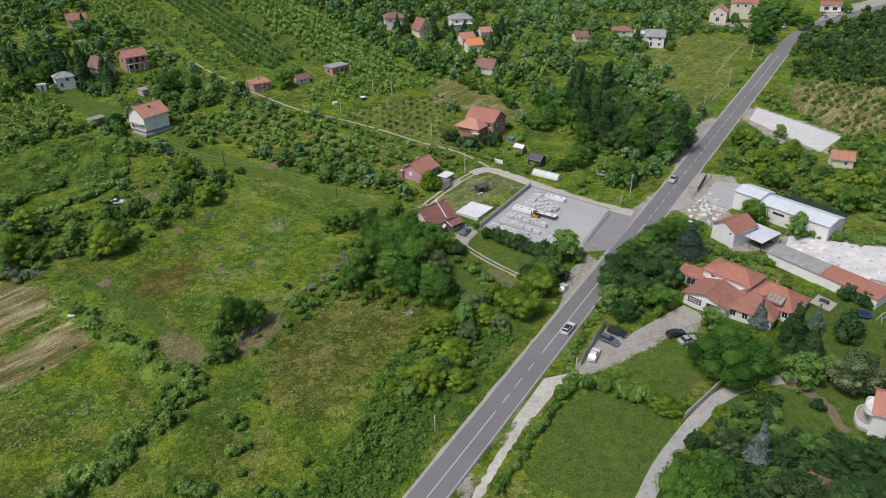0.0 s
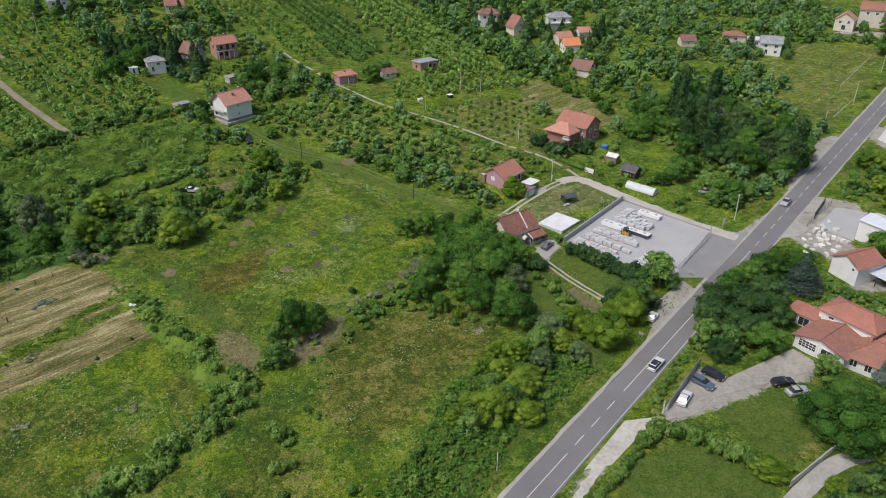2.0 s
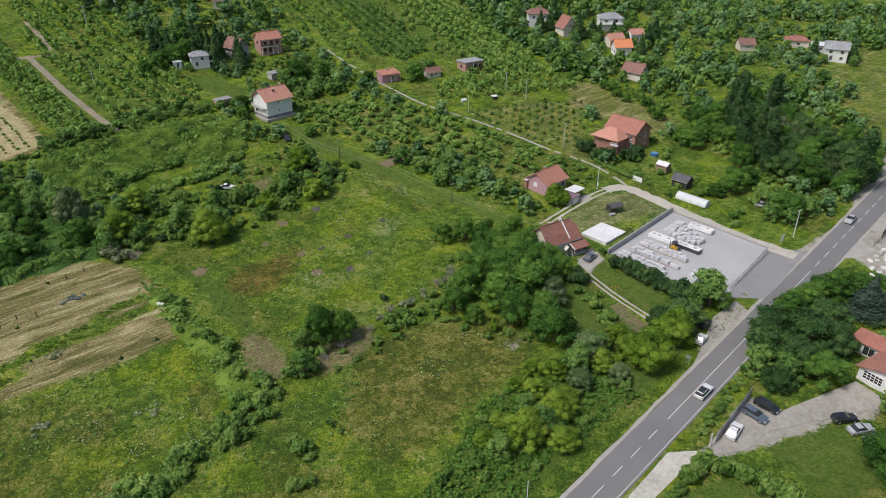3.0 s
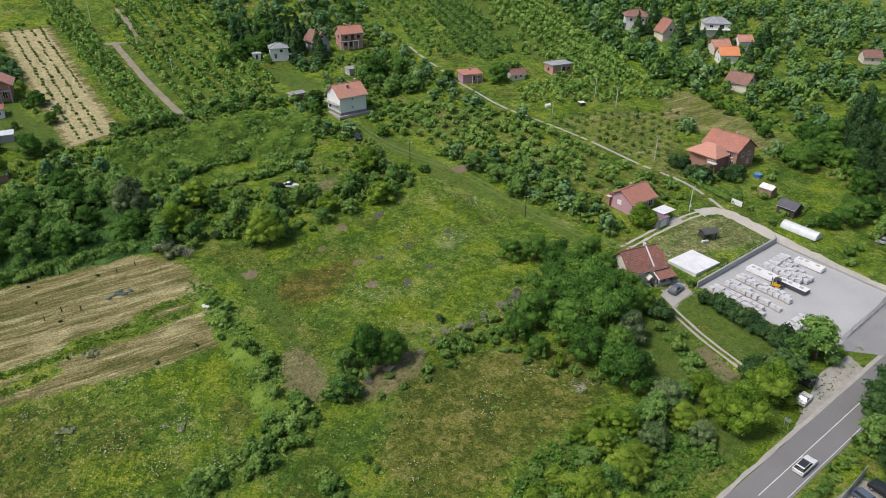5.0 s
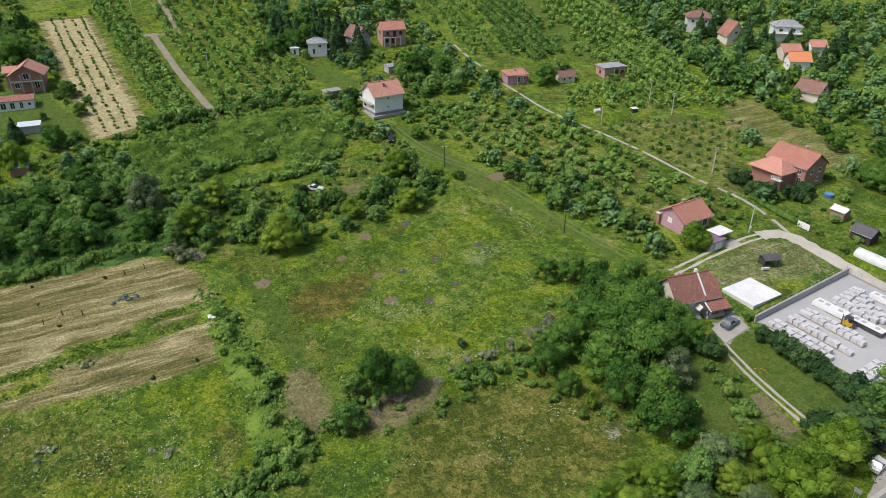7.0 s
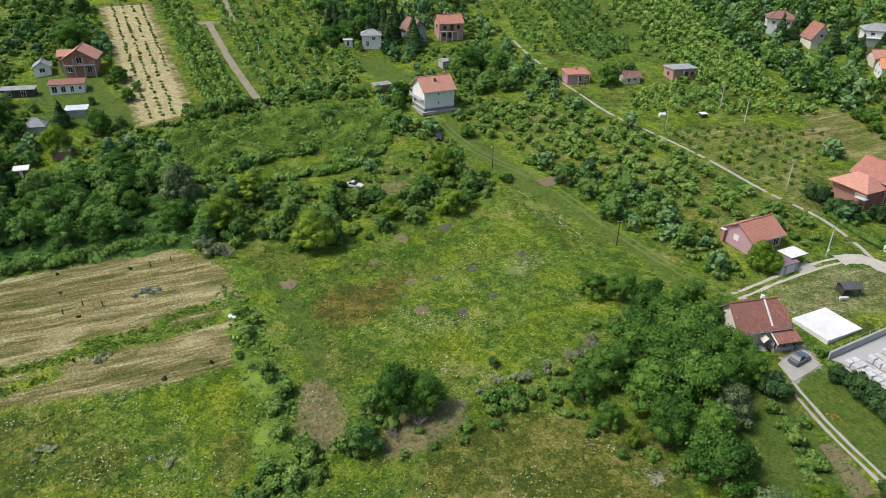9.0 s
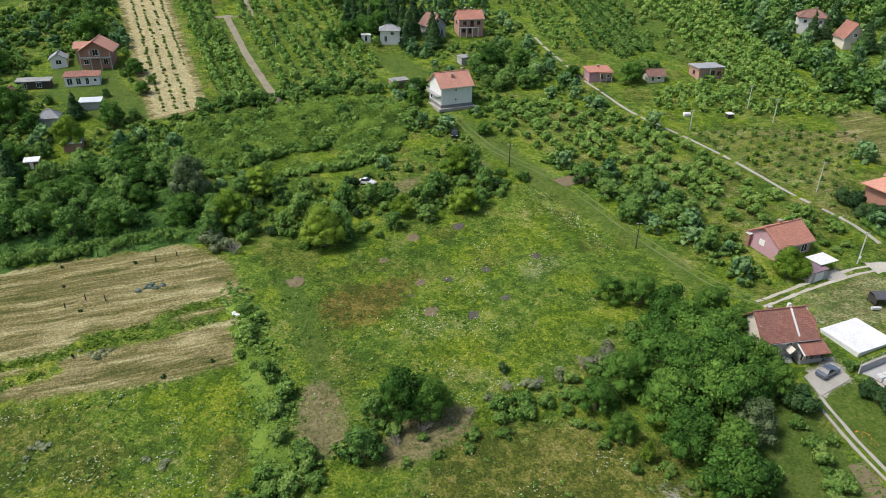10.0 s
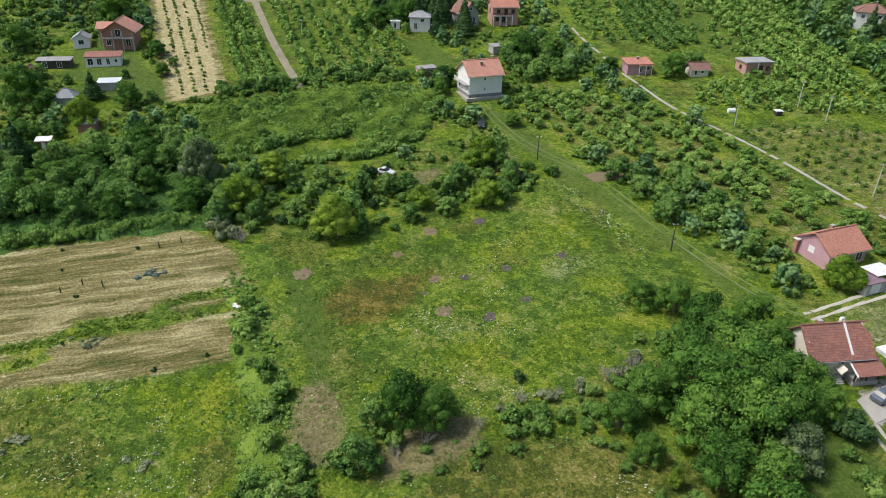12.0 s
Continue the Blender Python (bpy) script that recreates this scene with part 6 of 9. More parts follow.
for x, y, s in ((56.8, 97.6, 0.6), (60.0, 95.4, 0.62), (63.6, 92.6, 0.7), (57.4, 102.2, 0.55), (53.2, 98.0, 0.55), (66.4, 91.6, 0.6), (72.4, 91.0, 0.7), (61.6, 100.2, 0.5), (77.2, 111.8, 0.7), (55.8, 86.2, 0.6), (46.6, 90.2, 0.6)):
    grow("small", x, y, s * 1.25, "leafy green garden tree", "small trees of the villa gardens", 0.8)
for x, y, s in ((62.2, 108.0, 0.5), (51.8, 101.2, 0.5), (48.4, 97.4, 0.45), (47.0, 95.2, 0.4)):
    grow("lime", x, y, s, "bright green garden tree", "bright trees of the villa gardens", 0.8)
grow("lime", 42.8, 103.7, 0.88, "spreading yellow-green bush at the hedge end", "", 0.55)
grow("yew", 44.9, 93.9, 1.6, "dark evergreen bush beside the drive")
grow("yew", 70.4, 102.4, 0.9, "small dark evergreen bush on a lawn")
grow("yew", 86.3, 122.7, 2.2, "broad dark evergreen bush on a lawn")
grow("small", 59.7, 129.8, 1.15, "round green tree beside the villa drive", "", 0.8)
grow("spruce", 69.3, 128.0, 1.05)
grow("spruce", 80.4, 125.3, 0.8, "slim blue spruce on the villa lawn", "", 1.35)
grow("spruce", 54.2, 90.2, 1.1, "", "", 1.2)
for x, y, s in ((75.2, 124.0, 1.15), (76.6, 118.6, 0.95), (72.6, 121.4, 0.8), (71.6, 117.6, 0.7)):
    grow("fir", x, y, s * 0.85, "dark conifer in a villa garden", "conifers of the villa garden")
GARDEN_CLEAR = [(65.9, 108.1), (69.8, 106.9), (72.1, 100.5), (70.8, 95.6), (66.6, 95.2), (63.7, 99.0)]
undergrowth = [q for q in scatter([(41, 84), (47, 95), (55, 104), (63, 107), (65, 98), (74, 93), (80, 88), (76, 76), (44, 72)], 2.3, 0.85, 46) if not inside([q[0]], [q[1]], GARDEN_CLEAR)[0][0]]
thicket("garden_undergrowth", "dark green bushes filling the villa gardens", "bushes", undergrowth[::2], BUSH_MODELS, LEAF_DARK, 0.6, 1.1, 46)
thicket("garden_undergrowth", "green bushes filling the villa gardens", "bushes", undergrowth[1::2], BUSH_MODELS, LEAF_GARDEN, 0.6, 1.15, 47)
for x, y in line_points([(23.0, 109.5), (26.1, 112.1), (30.2, 112.0), (33.6, 109.7), (37.1, 107.5), (40.4, 105.4)], 1.0):
    grow("bush", x + random.uniform(-0.7, 0.7), y + random.uniform(-0.7, 0.7), random.uniform(0.75, 1.1), "ragged green hedge bush between lawns", "hedge between the lawns", 1.5)
for x, y in line_points([(23.1, 109.2), (19.9, 104.2), (16.2, 98.5), (13.9, 94.6), (11.2, 90.8), (9.2, 86.5)], 1.1):
    grow("bush", x + random.uniform(-0.4, 0.4), y + random.uniform(-0.4, 0.4), random.uniform(0.5, 0.8), "low green hedge bush beside the gravel lay-by", "hedge beside the lay-by", 1.4)
for x, y in ((26.6, 120), (28, 122), (28.5, 124), (30, 125.5), (30.5, 127.5), (32, 129), (31.8, 131), (33.5, 132), (35, 133.5), (34.5, 135), (37, 136), (36.5, 138), (38.5, 139.5)):
    grow("bush", x, y, random.uniform(0.5, 0.85), "low ivy-green bush on the road bank", "bushes on the road bank")
for x, y, s in ((-20.8, 352.7, 1.1), (-3.4, 349.3, 1.25), (-16.4, 374.0, 1.2), (23.3, 330.3, 1.1), (30.1, 351.3, 1.3), (12.2, 354.7, 0.9), (-8.6, 362.0, 1.0)):
    grow("fir", x, y, s, "tall dark conifer before a hillside house", "conifers among the hill houses")
for x, y in line_points([(-45.1, 357.9), (-30.7, 339.9), (-16.6, 323.9), (-7.0, 311.7), (4.0, 301.3), (14.2, 284.9), (23.0, 276.2), (29.0, 267.1)], 4.6):
    grow("broad", x + random.uniform(-1.6, 1.6), y + random.uniform(-1.6, 1.6), random.uniform(0.42, 0.68), "dark green tree in a hedge row on the hillside", "trees of the hillside hedge row", 0.9)
for i in range(12):
    f = i / 11
    grow("bush", 63 + 17 * f, 158 - 10 * f + random.uniform(-0.5, 0.5), random.uniform(0.6, 1.0), "dense green hedge behind the villa", "hedge behind the villa")
def clipped_hedge(label, line, half, tall, mat, seed):
    """A trimmed hedge: one long leafy body along a line."""
    x0, y0 = line[0]
    lobes = [(x - x0, y - y0, hz(x, y) - hz(x0, y0) + tall * 0.42, half * 1.15, half * 1.15, tall * 0.6) for x, y in line_points(line, half * 0.9)]
    ob = new("clipped_hedge", leafy_mesh("clipped_hedge", crown(lobes, 1500, 0.15, seed, -0.4, 0.7), mat))
    ob.matrix_basis = pose(x0, y0, hz(x0, y0))
    return tagged(ob, label, "hedge")


clipped_hedge("neatly clipped bright green hedge beside a path", [(6.8, 228.4), (12.6, 222.8), (18.2, 218.2)], 0.75, 1.5, LEAF_SHRUB, 300)
for x, y, s in ((-3.8, 199.8, 0.85), (-1.6, 200.2, 0.6)):
    grow("lime", x, y, s, "bright green tree before the pink house")
for x, y, s in ((-14, 204, 0.9), (-16, 208, 1.0), (-11.5, 201, 0.8), (-19, 203, 0.9), (-9, 199, 0.7), (0.5, 215, 0.8), (3.5, 213.5, 0.7), (-3, 216, 0.8), (5, 217, 0.7)):
    grow("bush", x, y, s)
thicket("garden_scrub", "green scrub around garden houses", "scrub", scatter([(-268, 195), (-258, 232), (-224, 216), (-214, 206), (-222, 190), (-225, 170)], 3.6, 0.8, 47) + scatter([(-166, 150), (-162, 170), (-160, 182), (-150, 178), (-156, 160), (-162, 142)], 3.4, 0.8, 48) + scatter([(-215, 150), (-200, 162), (-180, 158), (-175, 140), (-180, 128)], 3.4, 0.85, 49), SHRUB_MODELS, LEAF_SHRUB, 0.8, 1.5, 47)
thicket("slope_wood", "mixed trees on the slope above the garden houses", "wood", scatter([(-275, 240), (-262, 243), (-228, 226), (-216, 214), (-232, 215), (-275, 215)], 5.5, 0.85, 50), TREE_MODELS, LEAF_WOOD, 0.45, 0.85, 50)

# tall weeds and flower heads of the meadows
def tufts(name, label, category, places, mat, lo, hi, blades=3, seed=1, flat=0.0):
    rng = np.random.default_rng(seed)
    p = np.array(places)
    z = H(p[:, 0], p[:, 1])
    n = len(p)
    size = rng.uniform(lo, hi, n)
    pts, nrm, sz = [], [], []
    for k in range(blades):
        off = rng.normal(size=(n, 2)) * size[:, None] * 0.55
        pts.append(np.stack([p[:, 0] + off[:, 0], p[:, 1] + off[:, 1], z + size * rng.uniform(0.25, 0.75, n) + flat], 1))
        d = np.concatenate([rng.normal(size=(n, 2)), rng.uniform(0.9, 2.2, (n, 1)) + flat * 3], 1)
        nrm.append(d / np.linalg.norm(d, axis=1, keepdims=True))
        sz.append(size)
    v, q = kites(np.concatenate(pts), np.concatenate(nrm), np.concatenate(sz), rng)
    me = bpy.data.meshes.new(name)
    fill_mesh(me, v, q)
    patch = np.array([noise.noise((a * 0.09, b * 0.09, 7)) for a, b in places]) * 0.5 + 0.5
    at = me.attributes.new("tint", 'FLOAT', 'POINT')
    at.data.foreach_set("value", np.repeat(np.tile(patch, blades), 4).astype(np.float32))
    me.materials.append(mat)
    return tagged(new(name, me), label, category, kind="stuff")


def off_road(pts, gap=4.7):
    return [q for q in pts if abs((q[0] - ROAD_A.x) * ROAD_N.x + (q[1] - ROAD_A.y) * ROAD_N.y) > gap]


WEED_LAND = [(-150, 88), (-120, 60), (0, 60), (0, 88), (8, 108), (18, 124), (0, 118), (-6, 136), (-4, 145), (-24, 150), (-30, 164), (-33, 194), (-56, 207), (-72, 192), (-84, 165), (-104, 156), (-84, 146), (-62, 122), (-78, 126), (-100, 102), (-118, 88)]
land = [p for p in off_road(scatter(WEED_LAND, 0.70, 0.9, 60)) if noise.noise((p[0] * 0.11, p[1] * 0.11, 2)) + 0.7 * noise.noise((p[0] * 0.5, p[1] * 0.5, 6)) > -0.25]
for bare in (BARE_STRIP, BARE_CORNER):
    worn = inside([p[0] for p in land], [p[1] for p in land], bare)[0]
    land = [p for k, (p, w_) in enumerate(zip(land, worn)) if not w_ or k % 6 == 0]
low_hit = inside([p[0] for p in land], [p[1] for p in land], LOWER_MEADOW)[0]
low = [p for p, k in zip(land, low_hit) if k]
low_set = set(low)
high = [p for p in land if p not in low_set]
mood = [noise.noise((p[0] * 0.13, p[1] * 0.13, 40)) + 0.8 * noise.noise((p[0] * 0.6, p[1] * 0.6, 41)) for p in high]
tufts("meadow_weeds", "rank yellow-green weeds and grasses of the meadow", "weeds", [p for p, m_ in zip(high, mood) if m_ > -0.28], WEED, 0.06, 0.19, 4, 60)
tufts("meadow_weeds", "dark green weeds and nettles of the meadow", "weeds", [p for p, m_ in zip(high, mood) if m_ <= -0.28], NETTLE, 0.08, 0.24, 4, 65)
tufts("dry_grass", "dry brownish grass of the lower meadow", "grass", low, WEED_DRY, 0.06, 0.16, 4, 61)
clumps = [p for p in off_road(scatter(WEED_LAND, 2.2, 0.9, 64), 5.6) if noise.noise((p[0] * 0.12, p[1] * 0.12, 14)) > 0.08]
thicket("tall_weeds", "clumps of tall green weeds standing in the meadow", "weeds", clumps, NETTLE_MODELS, LEAF_SHRUB, 0.4, 1.0, 64, (0.35, 0.7))
rg = random.Random(66)
ridge_spots = []
for line in FIELD_RIDGES:
    for (x0, y0), (x1, y1) in zip(line, line[1:]):
        for _ in range(int(math.hypot(x1 - x0, y1 - y0) * 9)):
            k = rg.random()
            p = (x0 + k * (x1 - x0) + rg.gauss(0, 0.55), y0 + k * (y1 - y0) + rg.gauss(0, 0.55))
            if noise.noise((p[0] * 0.3, p[1] * 0.3, 21)) > -0.22:
                ridge_spots.append(p)
tufts("ridge_grass", "long green grass left along ridges of the mown field", "grass", ridge_spots, WEED, 0.10, 0.30, 4, 66)
CLUSTERS = [(-55, 153.2, 3.0), (-47, 158.5, 3.5), (-59.6, 179.6, 2.5), (-46, 143.5, 2.0), (-39.3, 146.1, 2.2), (-59.2, 153.6, 1.8), (-87.9, 113.3, 2.2), (-76.2, 113.9, 1.8), (-64.4, 110.1, 2.6), (-68.1, 105.2, 2.4), (-80.7, 103.7, 2.4), (-87.9, 96.6, 2.4), (-98, 104.3, 2.2), (-81.2, 99.3, 2.0), (-47, 180, 3.0), (-50, 190, 2.4), (-24, 128, 3.5), (-18, 140, 2.6), (-30, 112, 3.0), (-93.5, 108.5, 2.0), (-99, 100, 2.4), (-72.5, 109, 1.6), (-60.5, 103.5, 2.0), (-70, 99.5, 2.2), (-58, 172, 2.6), (-53, 165, 2.8), (-40.8, 141.5, 1.4), (-36.5, 146.6, 1.6), (-61, 148.5, 1.6)]
fl = random.Random(62)
blooms = [(x + fl.gauss(0, r * 0.7), y + fl.gauss(0, r * 0.7)) for x, y, r in CLUSTERS for _ in range(int(20 * r))]
blooms += [p for p in off_road(scatter(WEED_LAND, 1.3, 0.8, 62)) if noise.noise((p[0] * 0.06, p[1] * 0.06, 9)) + 0.7 * noise.noise((p[0] * 0.4, p[1] * 0.4, 3)) > 0.30]
tufts("white_flowers", "white flower heads scattered over the meadow", "flowers", blooms, BLOSSOM, 0.05, 0.115, 4, 62, 0.25)
BLOOM_ORANGE = surface("orange_blossom", (0.50, 0.16, 0.02), (0.68, 0.28, 0.04), 3, 20, 0.8, 0.0)
tufts("orange_flowers", "orange flowers in a garden bed", "flowers", scatter([(11.0, 162.6), (12.6, 163.0), (14.8, 161.0), (13.4, 160.4)], 0.35, 0.7, 93), BLOOM_ORANGE, 0.08, 0.16, 2, 93, 0.15)
tufts("white_flowers", "white blossom along the edge of the mown path", "flowers", scatter([(-64, 207), (-56, 206), (-44, 199), (-34, 192), (-35, 189), (-46, 195), (-58, 202)], 0.5, 0.8, 63), BLOSSOM, 0.06, 0.2, 1, 63, 0.3)

# ---------- houses
BUILT = []


def gable_walls(bm, L, W, z0, eave, rise, roof):
    """Four outer walls, with gable ends where the roof has them."""
    a, b = L / 2, W / 2
    lo = [bm.verts.new(p) for p in ((-a, -b, z0), (a, -b, z0), (a, b, z0), (-a, b, z0))]
    hi = [bm.verts.new(p) for p in ((-a, -b, eave), (a, -b, eave), (a, b, eave), (-a, b, eave))]
    for i in (0, 2):
        j = (i + 1) % 4
        bm.faces.new((lo[i], lo[j], hi[j], hi[i]))
    if roof == "gable":
        r = [bm.verts.new((a, 0, eave + rise)), bm.verts.new((-a, 0, eave + rise))]
        bm.faces.new((lo[1], lo[2], hi[2], r[0], hi[1]))
        bm.faces.new((lo[3], lo[0], hi[0], r[1], hi[3]))
        bm.faces.new((hi[0], hi[1], r[0], r[1]))
        bm.faces.new((hi[2], hi[3], r[1], r[0]))
    else:
        bm.faces.new((lo[1], lo[2], hi[2], hi[1]))
        bm.faces.new((lo[3], lo[0], hi[0], hi[3]))
        bm.faces.new(hi)


def roof_mesh(L, W, eave, rise, roof, over, thick=0.18):
    bm = bmesh.new()
    a, b = L / 2 + over, W / 2 + over
    k = rise / (W / 2)
    e, t = eave - k * over + 0.14, eave + rise + 0.14
    if roof == "gable":
        poly_slab(bm, [(-a, -b, e), (a, -b, e), (a, 0, t), (-a, 0, t)], thick)
        poly_slab(bm, [(a, b, e), (-a, b, e), (-a, 0, t), (a, 0, t)], thick)
    elif roof == "hip":
        h = max(0.05, L / 2 - W / 2 * 0.85)
        poly_slab(bm, [(-a, -b, e), (a, -b, e), (h, 0, t), (-h, 0, t)], thick)
        poly_slab(bm, [(a, b, e), (-a, b, e), (-h, 0, t), (h, 0, t)], thick)
        poly_slab(bm, [(a, -b, e), (a, b, e), (h, 0, t)], thick)
        poly_slab(bm, [(-a, b, e), (-a, -b, e), (-h, 0, t)], thick)
    elif roof == "half":
        h, zc = L / 2 - W * 0.16 + over, t - rise * 0.38
        yc = b * 0.38
        poly_slab(bm, [(-a, -b, e), (a, -b, e), (a, -yc, zc), (h, 0, t), (-a, 0, t)], thick)
        poly_slab(bm, [(a, b, e), (-a, b, e), (-a, 0, t), (h, 0, t), (a, yc, zc)], thick)
        poly_slab(bm, [(a, -yc, zc), (a, yc, zc), (h, 0, t)], thick)
    elif roof == "shed":
        poly_slab(bm, [(-a, -b, eave + 0.12), (a, -b, eave + 0.12), (a, b, eave + rise + 0.12), (-a, b, eave + rise + 0.12)], thick)
    else:
        poly_slab(bm, [(-a, -b, eave + 0.3), (a, -b, eave + 0.3), (a, b, eave + 0.3), (-a, b, eave + 0.3)], 0.32)
    return bm


def ridge_cap(L, over, top, mat, parent, h=None):
    bm = bmesh.new()
    a = (L / 2 + over) if h is None else h
    tube(bm, (-a, 0, top + 0.10), (a, 0, top + 0.10), 0.13, 0.13, 8)
    part("ridge_cap", bm, mat, parent)


def opening(parent, side, u, z, w, h, L, W, kind, frame_mat):
    """A window or door with its own frame, set on one side of a house."""
    turn, off = {"F": (0, W / 2), "R": (90, L / 2), "B": (180, W / 2), "L": (270, L / 2)}[side]
    m = pose(0, 0, 0, 0, 0, turn) @ pose(u, -off, z)
    bm = bmesh.new()
    f = 0.09
    box(bm, -w / 2, -0.05, 0, -w / 2 + f, 0.03, h)
    box(bm, w / 2 - f, -0.05, 0, w / 2, 0.03, h)
    box(bm, -w / 2 + f, -0.05, 0, w / 2 - f, 0.03, f)
    box(bm, -w / 2 + f, -0.05, h - f, w / 2 - f, 0.03, h)
    if w > 0.9:
        box(bm, -0.035, -0.045, f, 0.035, 0.03, h - f)
    ob = part("window" if kind == "window" else "door", bm, frame_mat, parent)
    ob.matrix_local = m
    boxed("pane" if kind == "window" else "door_leaf", (-w / 2 + f, -0.02, f, w / 2 - f, 0.02, h - f), GLASS if kind != "leaf" else frame_mat, ob)
    if kind == "window" and w > 0.7:
        boxed("sill", (-w / 2 - 0.08, -0.14, -0.07, w / 2 + 0.08, 0.02, -0.003), frame_mat, ob)


def house(name, label, x, y, ang, L, W, eave, rise, wall, tile, roof="gable", over=0.45, openings=(), chimneys=(), plinth=0.5, frame_mat=None, category="house", group="", cap=True):
    """A house on the slope: walls, plinth, roof with ridge caps, chimneys, doors and windows."""
    c, s = math.cos(radians(ang)), math.sin(radians(ang))
    zs = [hz(x + c * a - s * b, y + s * a + c * b) for a in (-L / 2, L / 2) for b in (-W / 2, W / 2)]
    base = sum(zs) / 4
    BUILT.append((x, y, max(L, W) / 2))
    drop = min(zs) - base - 0.6
    e = holder(name, label, category, pose(x, y, base, 0, 0, ang), group)
    bm = bmesh.new()
    gable_walls(bm, L, W, drop if not plinth else plinth * 0.5, eave, rise if roof in ("gable", "half") else 0, "gable" if roof in ("gable", "half") else "flat")
    part("wall", bm, wall, e)
    if plinth:
        boxed("plinth", (-L / 2 - 0.06, -W / 2 - 0.06, drop, L / 2 + 0.06, W / 2 + 0.06, plinth), PLINTH if plinth > 0.8 else wall, e)
    r = part("roof", roof_mesh(L, W, eave, rise, roof, over), tile, e)
    if cap and roof in ("gable", "half"):
        ridge_cap(L, over, eave + rise + 0.1, tile, r)
        bm = bmesh.new()
        k = rise / (W / 2)
        for sgn in (-1, 1):
            yy, zz = sgn * (W / 2 + over + 0.05), eave - k * over + 0.0
            tube(bm, (-L / 2 - over, yy, zz), (L / 2 + over, yy, zz), 0.07, 0.07, 6)
        part("gutter", bm, STEEL, r)
    elif cap and roof == "hip":
        h = max(0.05, L / 2 - W / 2 * 0.85)
        ridge_cap(L, over, eave + rise + 0.1, tile, r, h)
        bm = bmesh.new()
        kk = rise / (W / 2)
        for sx in (-1, 1):
            for sy in (-1, 1):
                tube(bm, (sx * (L / 2 + over), sy * (W / 2 + over), eave - kk * over + 0.16), (sx * h, 0, eave + rise + 0.18), 0.10, 0.10, 6)
        part("hip_cap", bm, tile, r)
    for u, v in chimneys:
        zc = eave + rise * (1 - abs(v) / (W / 2)) if roof != "flat" else eave
        ch = boxed("chimney", (u - 0.3, v - 0.3, zc - 0.5, u + 0.3, v + 0.3, zc + 1.0), BRICK, e, "", 0.02)
        boxed("chimney_cap", (u - 0.38, v - 0.38, zc + 1.0, u + 0.38, v + 0.38, zc + 1.1), CONCRETE, ch)
    for side, u, z, w, h, kind in openings:
        opening(e, side, u, z, w, h, L, W, kind, frame_mat or FRAME_WHITE)
    return e


def rail(parent, x0, y0, x1, y1, z, mat, h=0.95, posts=6, name="balustrade"):
    bm = bmesh.new()
    for i in range(posts):
        f = i / (posts - 1)
        px, py = x0 + (x1 - x0) * f, y0 + (y1 - y0) * f
        box(bm, px - 0.04, py - 0.04, z, px + 0.04, py + 0.04, z + h)
    tube(bm, (x0, y0, z + h), (x1, y1, z + h), 0.05, 0.05, 6)
    tube(bm, (x0, y0, z + h * 0.5), (x1, y1, z + h * 0.5), 0.03, 0.03, 6)
    part(name, bm, mat, parent)


# white house at the end of the mown path
wh = house("white_house", "white two-storey house with a salmon tiled gable roof", -102.2, 238.6, 55, 9.6, 8.6, 6.1, 2.9, WHITE_WALL, TILE_SALMON, "gable", 0.6,
           [("F", 2.6, 1.5, 1.4, 1.3, "leaf"), ("F", 2.6, 4.2, 1.4, 1.3, "leaf"), ("F", -0.3, 1.9, 0.6, 0.7, "window"), ("F", -0.3, 4.5, 0.6, 0.7, "window"),
            ("L", 0, 6.6, 0.7, 0.8, "leaf"), ("L", -2.4, 4.1, 1.2, 1.4, "leaf"), ("L", 0.2, 3.6, 1.0, 2.0, "leaf"), ("L", 2.4, 4.1, 1.2, 1.4, "leaf"),
            ("L", -2.6, 1.3, 1.2, 1.2, "window"), ("L", 2.6, 1.3, 1.2, 1.2, "leaf")], [(-0.4, -1.6), (3.6, 0.4)], 0.9)
boxed("balcony", (-6.0, -3.9, 3.25, -4.8, 3.9, 3.45), CONCRETE, wh)
rail(wh, -5.95, -3.9, -5.95, 3.9, 3.45, FRAME_WHITE, 0.95, 14)
boxed("footing", (-5.8, -5.3, -0.75, 5.6, 4.6, 0.08), CONCRETE_PALE, wh)

# brick house and neighbours up the hill
bh = house("brick_house", "two-storey pink block house with an orange tiled roof", -125.4, 290.0, 45, 8.8, 6.8, 5.5, 2.2, BRICK_PINK, TILE_CORAL, "gable", 0.4,
           [("F", -2.4, 3.4, 1.2, 1.2, "window"), ("F", 2.6, 3.4, 1.2, 1.2, "window"), ("F", 0.2, 2.8, 1.2, 2.1, "door"), ("F", -0.5, 0.4, 1.1, 2.0, "door"), ("F", -2.7, 0.9, 1.2, 1.2, "window"), ("L", 0, 3.4, 1.2, 1.2, "window")],
           [(-1.6, 0.3), (0.8, 0.3)], 0.3, FRAME_BROWN)
boxed("balcony", (-4.4, -4.6, 2.55, 2.4, -3.4, 2.72), CONCRETE, bh)
rail(bh, -4.4, -4.55, 2.4, -4.55, 2.72, FRAME_BROWN, 0.9, 12)
for u in (-4.2, -2.0, 0.2, 2.2):
    boxed("porch_column", (u - 0.12, -4.6, -0.6, u + 0.12, -4.36, 2.54), FRAME_WHITE, bh)
